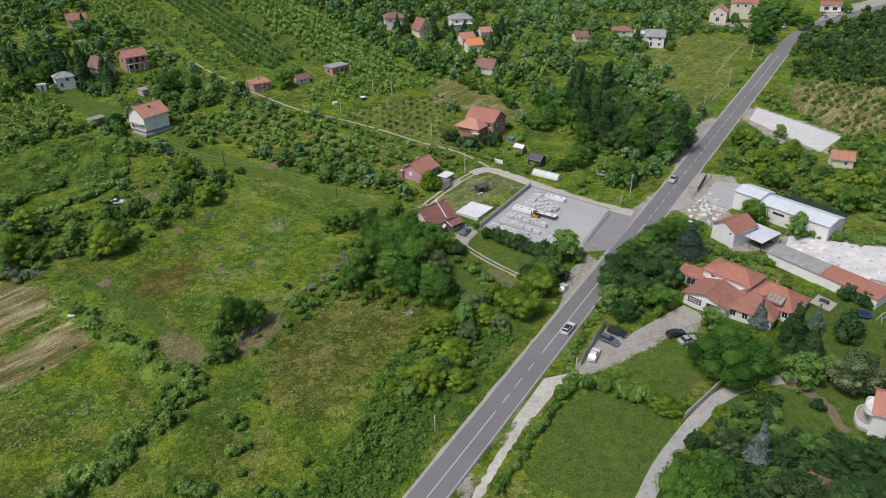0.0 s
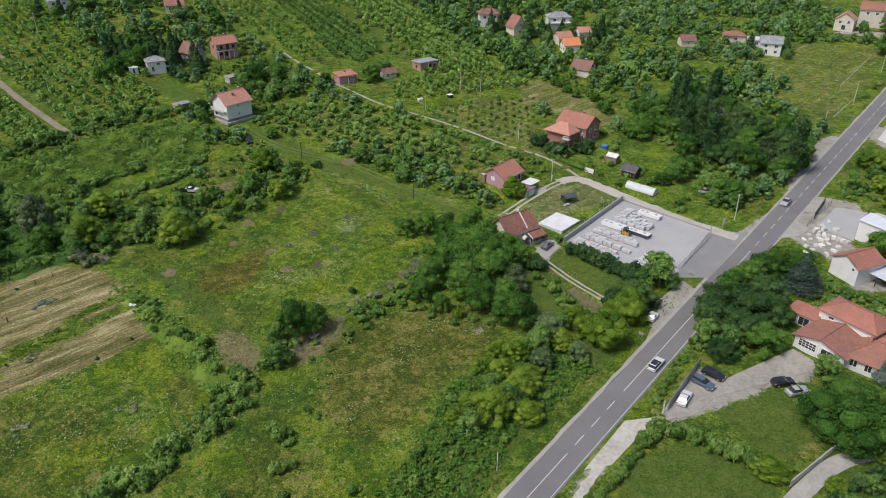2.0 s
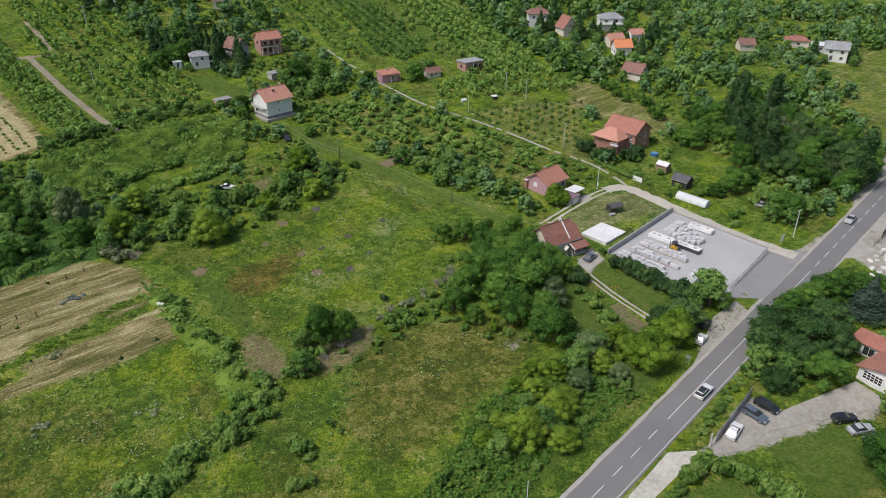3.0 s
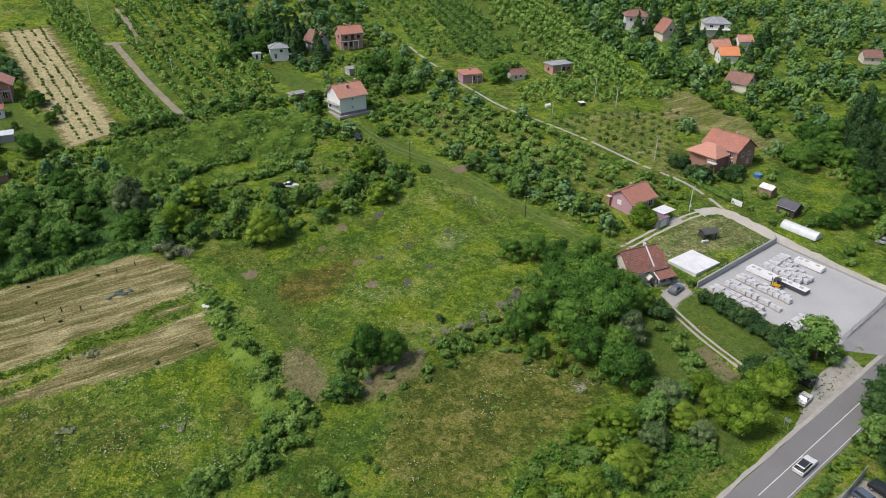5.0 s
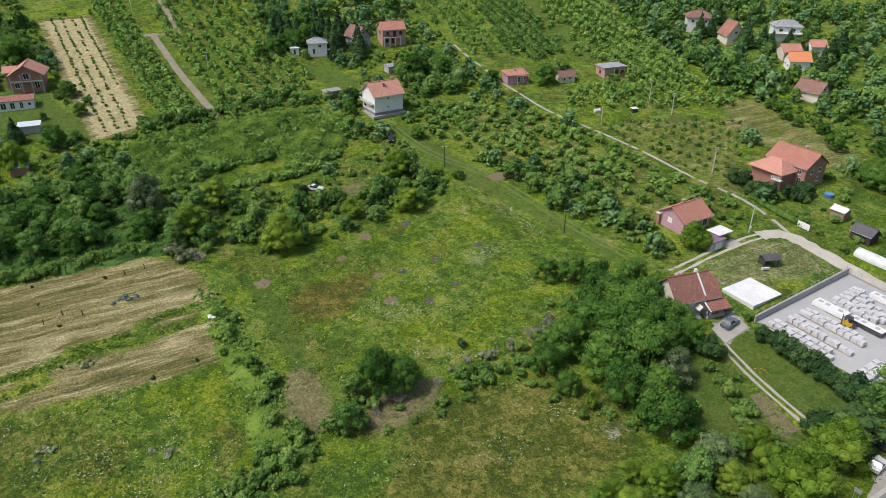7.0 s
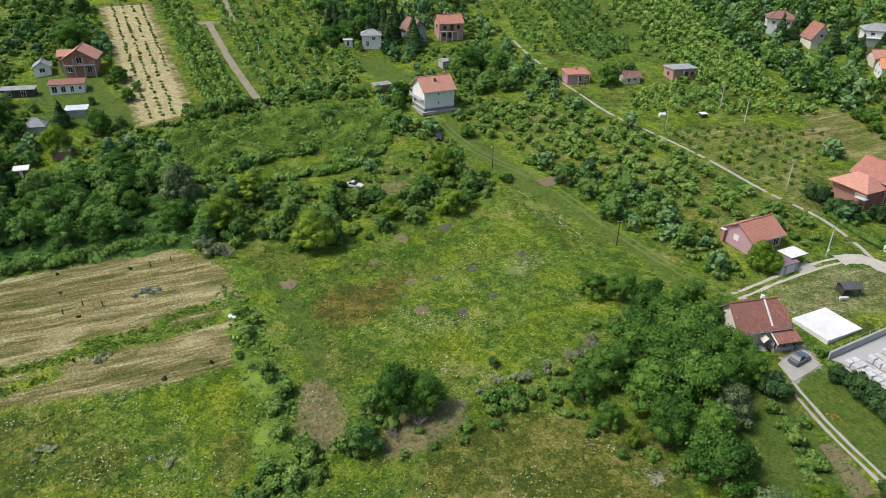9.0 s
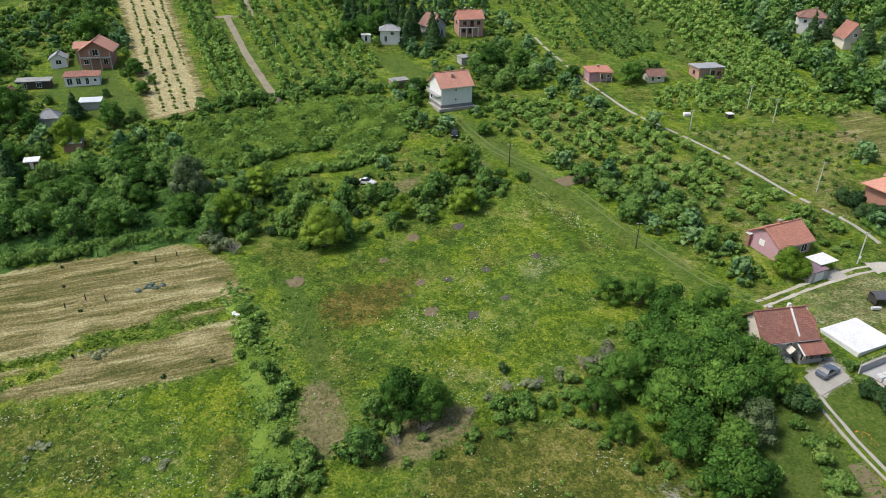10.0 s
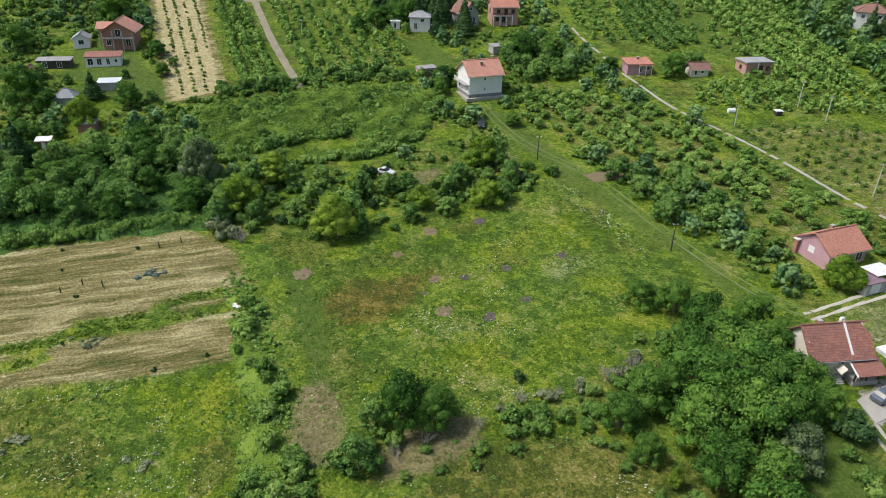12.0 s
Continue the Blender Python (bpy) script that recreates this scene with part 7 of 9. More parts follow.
house("hillside_house", "grey rendered house with a steep brown tiled gable", -135, 281.2, -28, 7.6, 6.2, 4.0, 3.0, GREY_WALL, TILE_BROWN, "gable", 0.6, [("R", 0, 4.6, 1.2, 1.1, "window"), ("R", -1.6, 1.2, 1.2, 1.2, "window"), ("R", 1.5, 0.5, 1.0, 2.0, "door")], [(1.0, 0.4)])
cabin = house("white_cabin", "white weekend house with a grey hipped roof", -143.8, 267.6, 35, 6.6, 5.6, 4.2, 1.3, WHITE_WALL, TILE_GREY, "hip", 0.4, [("R", 0, 2.6, 1.6, 1.1, "window"), ("F", 0.8, 2.6, 1.2, 1.1, "window"), ("F", -1.4, 0.4, 1.0, 1.9, "door")])
boxed("terrace", (3.3, -2.8, 1.6, 5.0, 2.8, 1.85), WHITE_WALL, cabin)
rail(cabin, 4.95, -2.8, 4.95, 2.8, 1.85, FRAME_WHITE, 0.8, 8)
house("white_shed", "small white shed with a pale flat roof", -150.5, 263.0, 35, 3.0, 2.6, 2.3, 0.25, WHITE_WALL, MEMBRANE, "shed", 0.2, [("F", 0, 0.2, 0.8, 1.8, "door")], (), 0, None, "shed")
house("ruined_shed", "low ruined brick shed with pale patched roof", -121.4, 240.0, 60, 5.5, 2.6, 1.9, 0.3, BRICK_PINK, ASBESTOS, "shed", 0.2, [("F", -1.2, 0.2, 0.8, 1.5, "door"), ("F", 1.2, 0.8, 0.9, 0.7, "window")], (), 0, None, "shed")
house("ruined_shed", "small grey open shed among bushes", -113.4, 267.2, 60, 5.0, 3.0, 1.9, 0.3, GREY_WALL, ASBESTOS, "shed", 0.2, [("F", 0, 0.2, 1.2, 1.5, "door")], (), 0, None, "shed")

# garden huts along the concrete path
hut = house("garden_hut", "pink rendered hut with an orange sheet roof and porch", -72.5, 278.6, 43, 7.2, 4.6, 2.7, 0.7, PINK_WALL, TILE_CORAL, "shed", 0.5, [("F", 0.6, 0.2, 1.0, 2.0, "door"), ("F", 2.4, 0.9, 1.2, 1.0, "window")], [(0.6, 1.4)], 0.2, None, "hut")
for u in (-0.4, 1.6, 3.4):
    boxed("porch_post", (u - 0.07, -3.5, -0.5, u + 0.07, -3.36, 2.5), FRAME_WHITE, hut)
boxed("porch_roof", (-0.7, -3.6, 2.5, 3.9, -2.3, 2.62), TILE_ORANGE, hut)
house("garden_hut", "small low hut with a brown tiled roof", -57.2, 287.3, 42, 5.4, 4.0, 2.0, 1.3, CREAM_WALL, TILE_BROWN, "gable", 0.5, [("F", -1.2, 0.2, 0.8, 1.6, "door"), ("F", 0.8, 0.7, 0.9, 0.8, "window")], (), 0.2, None, "hut")
hut = house("garden_hut", "brick hut with a flat grey concrete roof", -44.2, 299.4, 45, 8.4, 5.6, 3.1, 0, BRICK_PINK, surface("roof_concrete", (0.25, 0.26, 0.27), (0.38, 0.39, 0.40), 0.4, 5), "flat", 0.45, [("F", 0.5, 0.2, 1.6, 2.1, "door"), ("F", 2.9, 0.9, 1.2, 1.1, "window"), ("L", 0, 0.9, 1.2, 1.1, "window")], (), 0.25, FRAME_BROWN, "hut")
boxed("porch_column", (-0.6, -3.2, -0.6, -0.35, -2.95, 3.0), WHITE_WALL, hut)

# pink house by the lane
pk = house("pink_house", "pink bungalow with an orange tiled gable roof", -7.2, 209.6, 56, 8.8, 7.8, 3.0, 2.4, PINK_WALL, TILE_CORAL, "gable", 0.6, [("L", -0.3, 1.3, 1.3, 1.3, "leaf"), ("F", 2.8, 0.4, 1.6, 2.0, "door"), ("F", -1.0, 1.0, 1.2, 1.2, "window")], [(-0.5, 0.5)], 0.4)
boxed("side_chimney", (-5.1, 2.9, -0.8, -4.42, 3.7, 2.6), BRICK, pk)
boxed("chimney_cap", (-5.3, 2.7, 2.602, -4.42, 3.9, 2.8), FRAME_WHITE, pk)
canopy = holder("canopy", "white flat canopy on thin posts beside a house", "canopy", pose(1.2, 205.2, hz(1.2, 205.2), 0, 0, 56))
boxed("canopy_sheet", (-2.4, -1.8, 2.35, 2.4, 1.8, 2.43), MEMBRANE, canopy)
for u in (-2.2, 2.2):
    for v in (-1.6, 1.6):
        boxed("post", (u - 0.05, v - 0.05, -0.4, u + 0.05, v + 0.05, 2.35), STEEL, canopy)
house("garage", "low grey garage with a dull violet roof", 0.4, 201.6, 56, 4.2, 2.8, 2.1, 0.25, GREY_WALL, surface("violet_sheet", (0.20, 0.13, 0.16), (0.28, 0.19, 0.22), 0.6, 8), "shed", 0.15, [("F", 0, 0.1, 2.2, 1.8, "leaf")], (), 0, None, "garage")
tagged(sheet("court_slab", [(1.6, 203.5), (4.0, 206.8), (6.2, 205.4), (3.6, 202.0)], 0.10, CONCRETE_PALE, 4), "pale concrete slab beside a garage", "slab", kind="structure")

# dark red roofed house with porch
rh = house("red_roofed_house", "cream house with a dark red half-hipped tiled roof", -2.6, 177.4, 42, 9.2, 7.0, 3.8, 3.2, CREAM_WALL, TILE_RED, "half", 0.6, [("L", 1.6, 4.8, 0.7, 0.7, "window"), ("L", -1.6, 1.4, 1.2, 1.2, "window"), ("F", 0.2, 1.0, 1.1, 2.0, "door"), ("F", -2.6, 1.3, 1.2, 1.2, "window"), ("R", 0, 1.3, 1.4, 1.2, "window")], [(-1.4, 1.2)], 0.5)
boxed("flue", (1.3, 0.2, 6.4, 1.8, 0.7, 7.7), FRAME_WHITE, rh, "short white flue")
bm = bmesh.new()
poly_slab(bm, [(1.3, -6.3, 2.05), (6.0, -6.3, 2.05), (6.0, -3.52, 3.15), (1.3, -3.52, 3.15)], 0.16)
part("porch_roof", bm, TILE_RED, rh)
bm = bmesh.new()
poly_slab(bm, [(1.12, -6.35, 2.08), (1.3, -6.35, 2.08), (1.3, -3.52, 3.2), (1.12, -3.52, 3.2)], 0.22)
part("verge_board", bm, FRAME_WHITE, rh)
bm = bmesh.new()
poly_slab(bm, [(1.4, -3.6, 4.02), (1.72, -3.6, 4.02), (1.72, 0.1, 7.42), (1.4, 0.1, 7.42)], 0.14)
part("roof_flashing", bm, FRAME_WHITE, rh, "white flashing strip")
bm = bmesh.new()
poly_slab(bm, [(-0.7, -5.3, 1.9), (0.1, -5.3, 2.7), (0.1, -3.5, 2.7), (-0.7, -3.5, 1.9)], 0.12)
poly_slab(bm, [(0.1, -5.3, 2.7), (0.9, -5.3, 1.9), (0.9, -3.5, 1.9), (0.1, -3.5, 2.7)], 0.12)
part("stair_canopy", bm, CREAM_WALL, rh)
boxed("porch_floor", (1.3, -5.6, -0.9, 5.3, -3.52, 0.6), GREY_WALL, rh)
for u, v in ((1.4, -5.5), (5.2, -5.5), (3.3, -5.5)):
    boxed("porch_post", (u - 0.1, v - 0.1, 0.6, u + 0.1, v + 0.1, 2.2), DARK_WOOD, rh)
rail(rh, 1.4, -5.55, 5.2, -5.55, 0.6, WOOD, 0.8, 9)
bm = bmesh.new()
for k in range(5):
    box(bm, -0.5, -3.8 - k * 0.28, -0.9, 0.7, -3.52 - k * 0.28, 0.55 - k * 0.19)
part("stair", bm, GREY_WALL, rh)

# flat white building by the yard wall
house("flat_white_building", "low building with a bright white flat roof", 9.4, 186.2, 55, 8.6, 7.4, 0.25, 0, WHITE_WALL, MEMBRANE, "flat", 0.1, [], (), 0, None, "outbuilding")

# brick house with two roofs
br = house("brick_house", "two-storey red brick house with an orange gable roof", 16.2, 244.2, -35, 11.2, 8.4, 5.4, 2.9, BRICK, TILE_CRIMSON, "gable", 0.5, [("R", -1.6, 3.3, 1.2, 1.2, "window"), ("R", 1.6, 3.3, 1.2, 1.2, "window"), ("R", 1.6, 0.9, 1.2, 1.2, "window"), ("F", 3.8, 3.2, 1.2, 1.2, "window"), ("F", 4.2, 0.4, 1.2, 2.0, "door")], [(1.5, 0.4)], 0.4)
boxed("front_wing", (-6.0, -9.6, -1.4, 2.8, -4.1, 4.1), BRICK, br)
rw = part("wing_roof", roof_mesh(9.0, 7.4, 4.1, 2.2, "hip", 0.6), TILE_SALMON, br)
rw.matrix_local = pose(-1.6, -6.4, 0)
boxed("balcony", (0.8, -10.9, 2.2, 3.4, -9.6, 2.4), FRAME_WHITE, br)
rail(br, 0.8, -10.85, 3.4, -10.85, 2.4, FRAME_WHITE, 0.9, 6)

# villa across the road: a garage wing, a taller back wing and two hipped wings
va = house("villa", "low villa with several orange-red tiled roofs", 62.8, 138.0, 43, 9.0, 10.0, 2.7, 1.5, WHITE_WALL, TILE_ORANGE, "gable", 0.55, [], (), 0.3)
gd = boxed("garage_door", (-4.62, 0.4, 0.05, -4.5, 4.2, 2.55), FRAME_WHITE, va, "white garage door with rows of small panes")
for r_ in range(3):
    for k_ in range(5):
        boxed("pane", (-4.66, 0.62 + k_ * 0.7, 0.85 + r_ * 0.55, -4.622, 1.18 + k_ * 0.7, 1.25 + r_ * 0.55), GLASS, gd)
opening(va, "L", 1.6, 0.1, 2.4, 2.3, 9.0, 10.0, "door", FRAME_WHITE)


def villa_block(x, y, ang, L, W, eave, rise, roof, tile, openings=()):
    inv = va.matrix_world.inverted()
    bm = bmesh.new()
    gable_walls(bm, L, W, -1.5, eave, rise, "gable" if roof == "gable" else "flat")
    w = part("wing", bm, WHITE_WALL, va)
    w.matrix_local = inv @ pose(x, y, hz(x, y), 0, 0, ang)
    part("wing_roof", roof_mesh(L, W, eave, rise, roof, 0.5), tile, w)
    for side, u, z, ww, h, kind in openings:
        opening(w, side, u, z, ww, h, L, W, kind, FRAME_WHITE)
    bm = bmesh.new()
    ends = (L / 2 + 0.5) if roof == "gable" else max(0.05, L / 2 - W / 2 * 0.85)
    tube(bm, (-ends, 0, eave + rise + 0.2), (ends, 0, eave + rise + 0.2), 0.13, 0.13, 8)
    if roof == "hip":
        k = rise / (W / 2)
        for sx in (-1, 1):
            for sy in (-1, 1):
                tube(bm, (sx * (L / 2 + 0.5), sy * (W / 2 + 0.5), eave - k * 0.5 + 0.16), (sx * ends, 0, eave + rise + 0.18), 0.11, 0.11, 6)
    part("ridge_cap", bm, tile, w)
    return w


villa_block(68.9, 143.2, -49, 11.4, 7.2, 4.7, 1.7, "hip", TILE_CRIMSON, [("F", -3.2, 3.2, 1.2, 0.7, "window")])
villa_block(70.2, 133.2, -38, 10.0, 9.2, 2.6, 2.4, "hip", TILE_ORANGE, [("F", -3.2, 0.6, 1.3, 1.7, "window"), ("F", -0.6, 0.6, 1.3, 1.7, "window"), ("F", 2.2, 0.6, 1.3, 1.7, "window"), ("L", 0.5, 0.8, 1.2, 1.4, "window")])
villa_block(75.9, 135.2, -48, 10.8, 8.4, 2.8, 2.7, "hip", TILE_CRIMSON, [("R", -1.0, 0.7, 1.3, 1.5, "window"), ("F", 4.0, 0.7, 1.3, 1.5, "window")])
dorm = boxed("roof_terrace", (-1.9, -1.3, 0, 1.9, 1.3, 0.5), surface("weathered_boards", (0.24, 0.20, 0.17), (0.38, 0.33, 0.29), 0.7, 9), va, "weathered roof terrace cover")
dorm.matrix_local = va.matrix_world.inverted() @ pose(74.0, 132.0, hz(74, 132) + 4.1, 14, 0, -44)
for k in range(5):
    bm = bmesh.new()
    tube(bm, (-1.9 + 0.95 * k, -1.4, 0.53), (-1.9 + 0.95 * k, 1.4, 0.53), 0.05, 0.05, 6)
    part("slat", bm, DARK_WOOD, dorm)
for x, y, z in ((68.6, 135.0, 4.7), (76.0, 136.5, 5.4)):
    ch = boxed("chimney", (-0.3, -0.3, -0.9, 0.3, 0.3, 0.7), BRICK, va, "", 0.02)
    ch.matrix_local = va.matrix_world.inverted() @ pose(x, y, hz(x, y) + z, 0, 0, 43)
house("lean_to", "open lean-to with an orange tiled roof beside a villa", 60.6, 147.0, -42, 5.6, 3.6, 2.5, 0.6, WHITE_WALL, TILE_CRIMSON, "shed", 0.4, [("F", 0.6, 0.1, 2.2, 2.0, "door"), ("F", -1.6, 0.1, 1.4, 2.0, "door")], (), 0, None, "shed")
tagged(sheet("patio", [(84.3, 136.0), (87.5, 138.7), (90.0, 134.7), (86.9, 132.0)], 0.06, CONCRETE_PALE, 4), "pale paved patio on the villa lawn", "patio", kind="structure")
tb = holder("garden_table", "dark garden table on a paved patio", "table", pose(87.2, 135.3, hz(87.2, 135.3) + 0.06, 0, 0, -50))
boxed("tabletop", (-1.0, -0.5, 0.70, 1.0, 0.5, 0.76), DARK_WOOD, tb, "", 0.02)
for u in (-0.9, 0.9):
    for v in (-0.4, 0.4):
        boxed("leg", (u - 0.05, v - 0.05, 0, u + 0.05, v + 0.05, 0.699), DARK_WOOD, tb)
sw = holder("garden_swing", "small white garden swing frame on a lawn", "swing", pose(96.4, 127.6, hz(96.4, 127.6), 0, 0, 20))
bm = bmesh.new()
for u in (-1.1, 1.1):
    for v in (-0.7, 0.7):
        tube(bm, (u, v, -0.1), (u, 0, 2.0), 0.05, 0.05, 6)
tube(bm, (-1.1, 0, 2.0), (1.1, 0, 2.0), 0.05, 0.05, 6)
part("swing_frame", bm, FRAME_WHITE, sw)
bm = bmesh.new()
box(bm, -0.4, -0.2, 0.5, 0.4, 0.2, 0.56)
for u in (-0.35, 0.35):
    tube(bm, (u, 0, 0.56), (u, 0, 1.98), 0.015, 0.015, 5)
part("swing_seat", bm, BLUE, sw)

# warehouse, storehouse and long shed
house("warehouse", "white warehouse with a pale sheet-metal roof", 88.6, 182.0, -54, 7.6, 7.6, 5.2, 0.9, WHITE_WALL, METAL_PALE, "gable", 0.2, [("F", 1.2, 3.2, 1.6, 0.9, "window"), ("L", 0, 0.2, 2.6, 3.0, "leaf")], (), 0, None, "warehouse")
house("warehouse", "long white warehouse with a pale blue-grey metal roof", 97.0, 171.6, -53, 20.0, 8.4, 4.2, 1.1, WHITE_WALL, METAL_PALE, "gable", 0.2, [("F", -3.6, 2.4, 3.4, 0.9, "window"), ("F", 3.0, 2.4, 2.6, 0.9, "window")], (), 0, None, "warehouse")
house("storehouse", "white storehouse with an orange-red tiled roof", 77.3, 166.2, 30, 8.0, 7.0, 4.3, 1.9, WHITE_WALL, TILE_CRIMSON, "gable", 0.5, [("L", 0.6, 0.2, 1.4, 2.0, "leaf"), ("L", 2.2, 3.0, 0.7, 0.7, "window"), ("F", 2.0, 0.2, 2.4, 2.2, "leaf")], ())
lean = holder("open_shed", "open shed with a pale corrugated metal roof", "shed", pose(83.0, 163.2, hz(83, 163.2), 0, 0, -58))
bm = bmesh.new()
poly_slab(bm, [(-3.6, -3.8, 2.5), (3.6, -3.8, 2.5), (3.6, 3.8, 3.3), (-3.6, 3.8, 3.3)], 0.12)
part("roof", bm, METAL_PALE, lean)
for u in (-3.4, 0, 3.4):
    for v, zt in ((-3.6, 2.4), (3.6, 3.15)):
        boxed("post", (u - 0.08, v - 0.08, -0.6, u + 0.08, v + 0.08, zt), DARK_WOOD, lean)
boxed("back_wall", (-3.6, 3.5, -0.6, 3.6, 3.65, 3.1), GREY_WALL, lean)
house("long_shed", "long low shed with a weathered grey roof", 87.4, 149.8, -56, 13.0, 5.0, 2.5, 0.8, WHITE_WALL, ASBESTOS, "shed", 0.25, [("F", -3, 0.2, 1.0, 1.9, "leaf")], (), 0, None, "shed")
house("long_shed", "long low shed with a red tiled roof", 94.9, 139.0, -57, 14.4, 5.2, 2.4, 0.8, WHITE_WALL, TILE_CRIMSON, "shed", 0.25, (), (), 0, None, "shed")
house("small_house", "orange-roofed cottage among trees", 125.6, 206.6, -18, 6.2, 5.0, 2.8, 1.8, CREAM_WALL, TILE_CORAL, "gable", 0.4, [("F", 1, 1, 1.0, 1.0, "window")], ())
tr = house("terrace_house", "white terraced house with an orange roof and balconies", 81.4, 96.2, -32, 8.0, 7.6, 5.0, 1.9, WHITE_WALL, TILE_CORAL, "gable", 0.5, [("L", 0, 3.2, 1.8, 1.9, "door"), ("L", -1.8, 0.4, 1.4, 2.1, "door"), ("L", 1.9, 0.4, 1.4, 2.1, "door")], [(1.5, 0.6)])
for name_, z_, deep, half in (("terrace", 0.1, 2.5, 3.2), ("balcony", 2.9, 1.5, 2.3)):
    rim = [(-4.0 - deep * math.sin(math.pi * k / 12) ** 0.6, -half * math.cos(math.pi * k / 12)) for k in range(13)]
    bm = bmesh.new()
    poly_slab(bm, [(u, v, z_ + 0.2) for u, v in rim], 0.22 if z_ > 1 else 1.4)
    fl_ = part(name_, bm, CONCRETE_PALE if z_ < 1 else WHITE_WALL, tr)
    bm = bmesh.new()
    for (u0, v0), (u1, v1) in zip(rim, rim[1:]):
        inner = [(-4.0 + (u + 4.0) * 0.95, v * 0.95) for u, v in ((u0, v0), (u1, v1))]
        poly_slab(bm, [(u0, v0, z_ + 1.1), (u1, v1, z_ + 1.1), (*inner[1], z_ + 1.1), (*inner[0], z_ + 1.1)], 0.897)
    bmesh.ops.recalc_face_normals(bm, faces=bm.faces)
    part("parapet", bm, WHITE_WALL, fl_, "rounded white parapet")
house("garden_shed", "low shed with a red tiled roof under trees", 62.6, 83.4, -40, 5.6, 2.0, 1.7, 0.3, CREAM_WALL, TILE_RED, "shed", 0.2, (), (), 0, None, "shed")
house("garage", "small garage with a red tiled roof at the yard edge", 111.0, 147.0, -35, 5.5, 4.5, 2.5, 0.9, WHITE_WALL, TILE_RED, "shed", 0.3, [("F", 0, 0.1, 3.0, 2.0, "door")], (), 0, None, "garage")

# far houses
house("far_house", "white two-storey house with a faded red hipped roof", -22.5, 362.5, 12, 9.6, 8.2, 5.6, 2.0, WHITE_WALL, TILE_BROWN, "hip", 0.6, [("F", -2.6, 3.4, 1.2, 1.2, "window"), ("F", 2.4, 3.4, 1.2, 1.2, "window"), ("F", 0, 0.6, 1.2, 2.0, "door"), ("R", 0, 3.4, 1.2, 1.2, "window")], [(1, 0.5)])
house("far_house", "tall house with a steep orange-red roof", -9.0, 353.5, -58, 7.5, 6.6, 3.4, 4.6, CREAM_WALL, TILE_ORANGE, "gable", 0.4, [("R", 0, 3.6, 1.2, 1.2, "window"), ("R", 1.4, 0.8, 1.2, 1.2, "window")], ())
fh = house("far_house", "white modern house with dark tiled roofs and balconies", 10.5, 367.0, 12, 10.5, 7.5, 5.4, 1.8, WHITE_WALL, TILE_GREY, "hip", 0.5, [("F", -2.5, 3.3, 1.4, 1.3, "window"), ("F", 1.8, 3.0, 2.0, 1.8, "window"), ("F", 3.6, 0.8, 1.4, 1.4, "window")], [(2.0, 0.6)])
boxed("balcony", (-5.2, -5.2, 2.7, 5.2, -3.75, 2.9), WHITE_WALL, fh)
rail(fh, -5.2, -5.15, 5.2, -5.15, 2.9, FRAME_WHITE, 0.9, 14)
house("far_house", "white gabled house with a bright orange roof", 15.6, 333.5, 18, 7.0, 6.0, 3.6, 2.4, WHITE_WALL, surface("new_orange_tile", (0.62, 0.22, 0.09), (0.72, 0.28, 0.12), 0.5, 8), "gable", 0.5, [("L", 0, 3.4, 0.9, 0.9, "window"), ("L", -1.4, 0.9, 1.0, 1.2, "window"), ("L", 1.4, 0.9, 1.0, 1.2, "window"), ("F", 0, 0.9, 1.0, 1.2, "window")], ())
house("far_house", "house with a faded pink tiled roof", 12.5, 344.5, 30, 7.0, 6.0, 3.0, 2.0, CREAM_WALL, TILE_SALMON, "gable", 0.5, [("F", 0, 1, 1.2, 1.2, "window")], ())
house("far_house", "small white house with a faded tiled roof", 21.8, 351.0, 20, 5.5, 5.0, 4.0, 1.8, WHITE_WALL, TILE_SALMON, "gable", 0.4, [("F", 0, 1, 1.2, 1.2, "window"), ("L", 0, 2.4, 1.0, 1.0, "window")], ())
th = house("far_house", "house with a brown tiled roof and teal awning", 20.4, 306.2, -28, 8.0, 6.8, 3.0, 2.7, CREAM_WALL, TILE_BROWN, "gable", 0.5, [("R", 0, 3.2, 1.8, 1.3, "window"), ("R", -1.6, 0.8, 1.2, 1.4, "window")], [(0.6, 0.6)])
bm = bmesh.new()
poly_slab(bm, [(4.2, -3.2, 2.5), (5.9, -3.2, 1.9), (5.9, 3.2, 1.9), (4.2, 3.2, 2.5)], 0.08)
part("awning", bm, TEAL, th)
house("far_house", "low cottage with a brown-red roof", 68.8, 352.0, 10, 6.5, 5.5, 2.6, 2.0, CREAM_WALL, TILE_BROWN, "gable", 0.4, [("F", 0, 0.8, 1.0, 1.0, "window")], ())
house("far_house", "low house with a red hipped roof", 91.7, 361.5, 0, 9.0, 7.0, 2.8, 1.4, CREAM_WALL, TILE_ORANGE, "hip", 0.5, [("F", 0, 0.8, 1.4, 1.2, "window")], ())
house("far_house", "low house with a pale grey metal roof", 100.0, 355.0, -10, 7.5, 6.0, 2.8, 0.8, WHITE_WALL, METAL_PALE, "gable", 0.3, [("F", 0, 0.8, 1.4, 1.2, "window")], ())
house("far_house", "white two-storey house with a dark grey roof", 103.0, 343.2, -14, 8.6, 7.0, 5.2, 2.2, WHITE_WALL, TILE_GREY, "gable", 0.5, [("F", 2.2, 3.2, 1.3, 1.3, "window"), ("F", -2, 3.2, 1.3, 1.3, "window"), ("F", 2.2, 0.8, 1.3, 1.3, "window"), ("F", -1.6, 0.4, 1.2, 2.0, "door")], [(1, 0.5)])
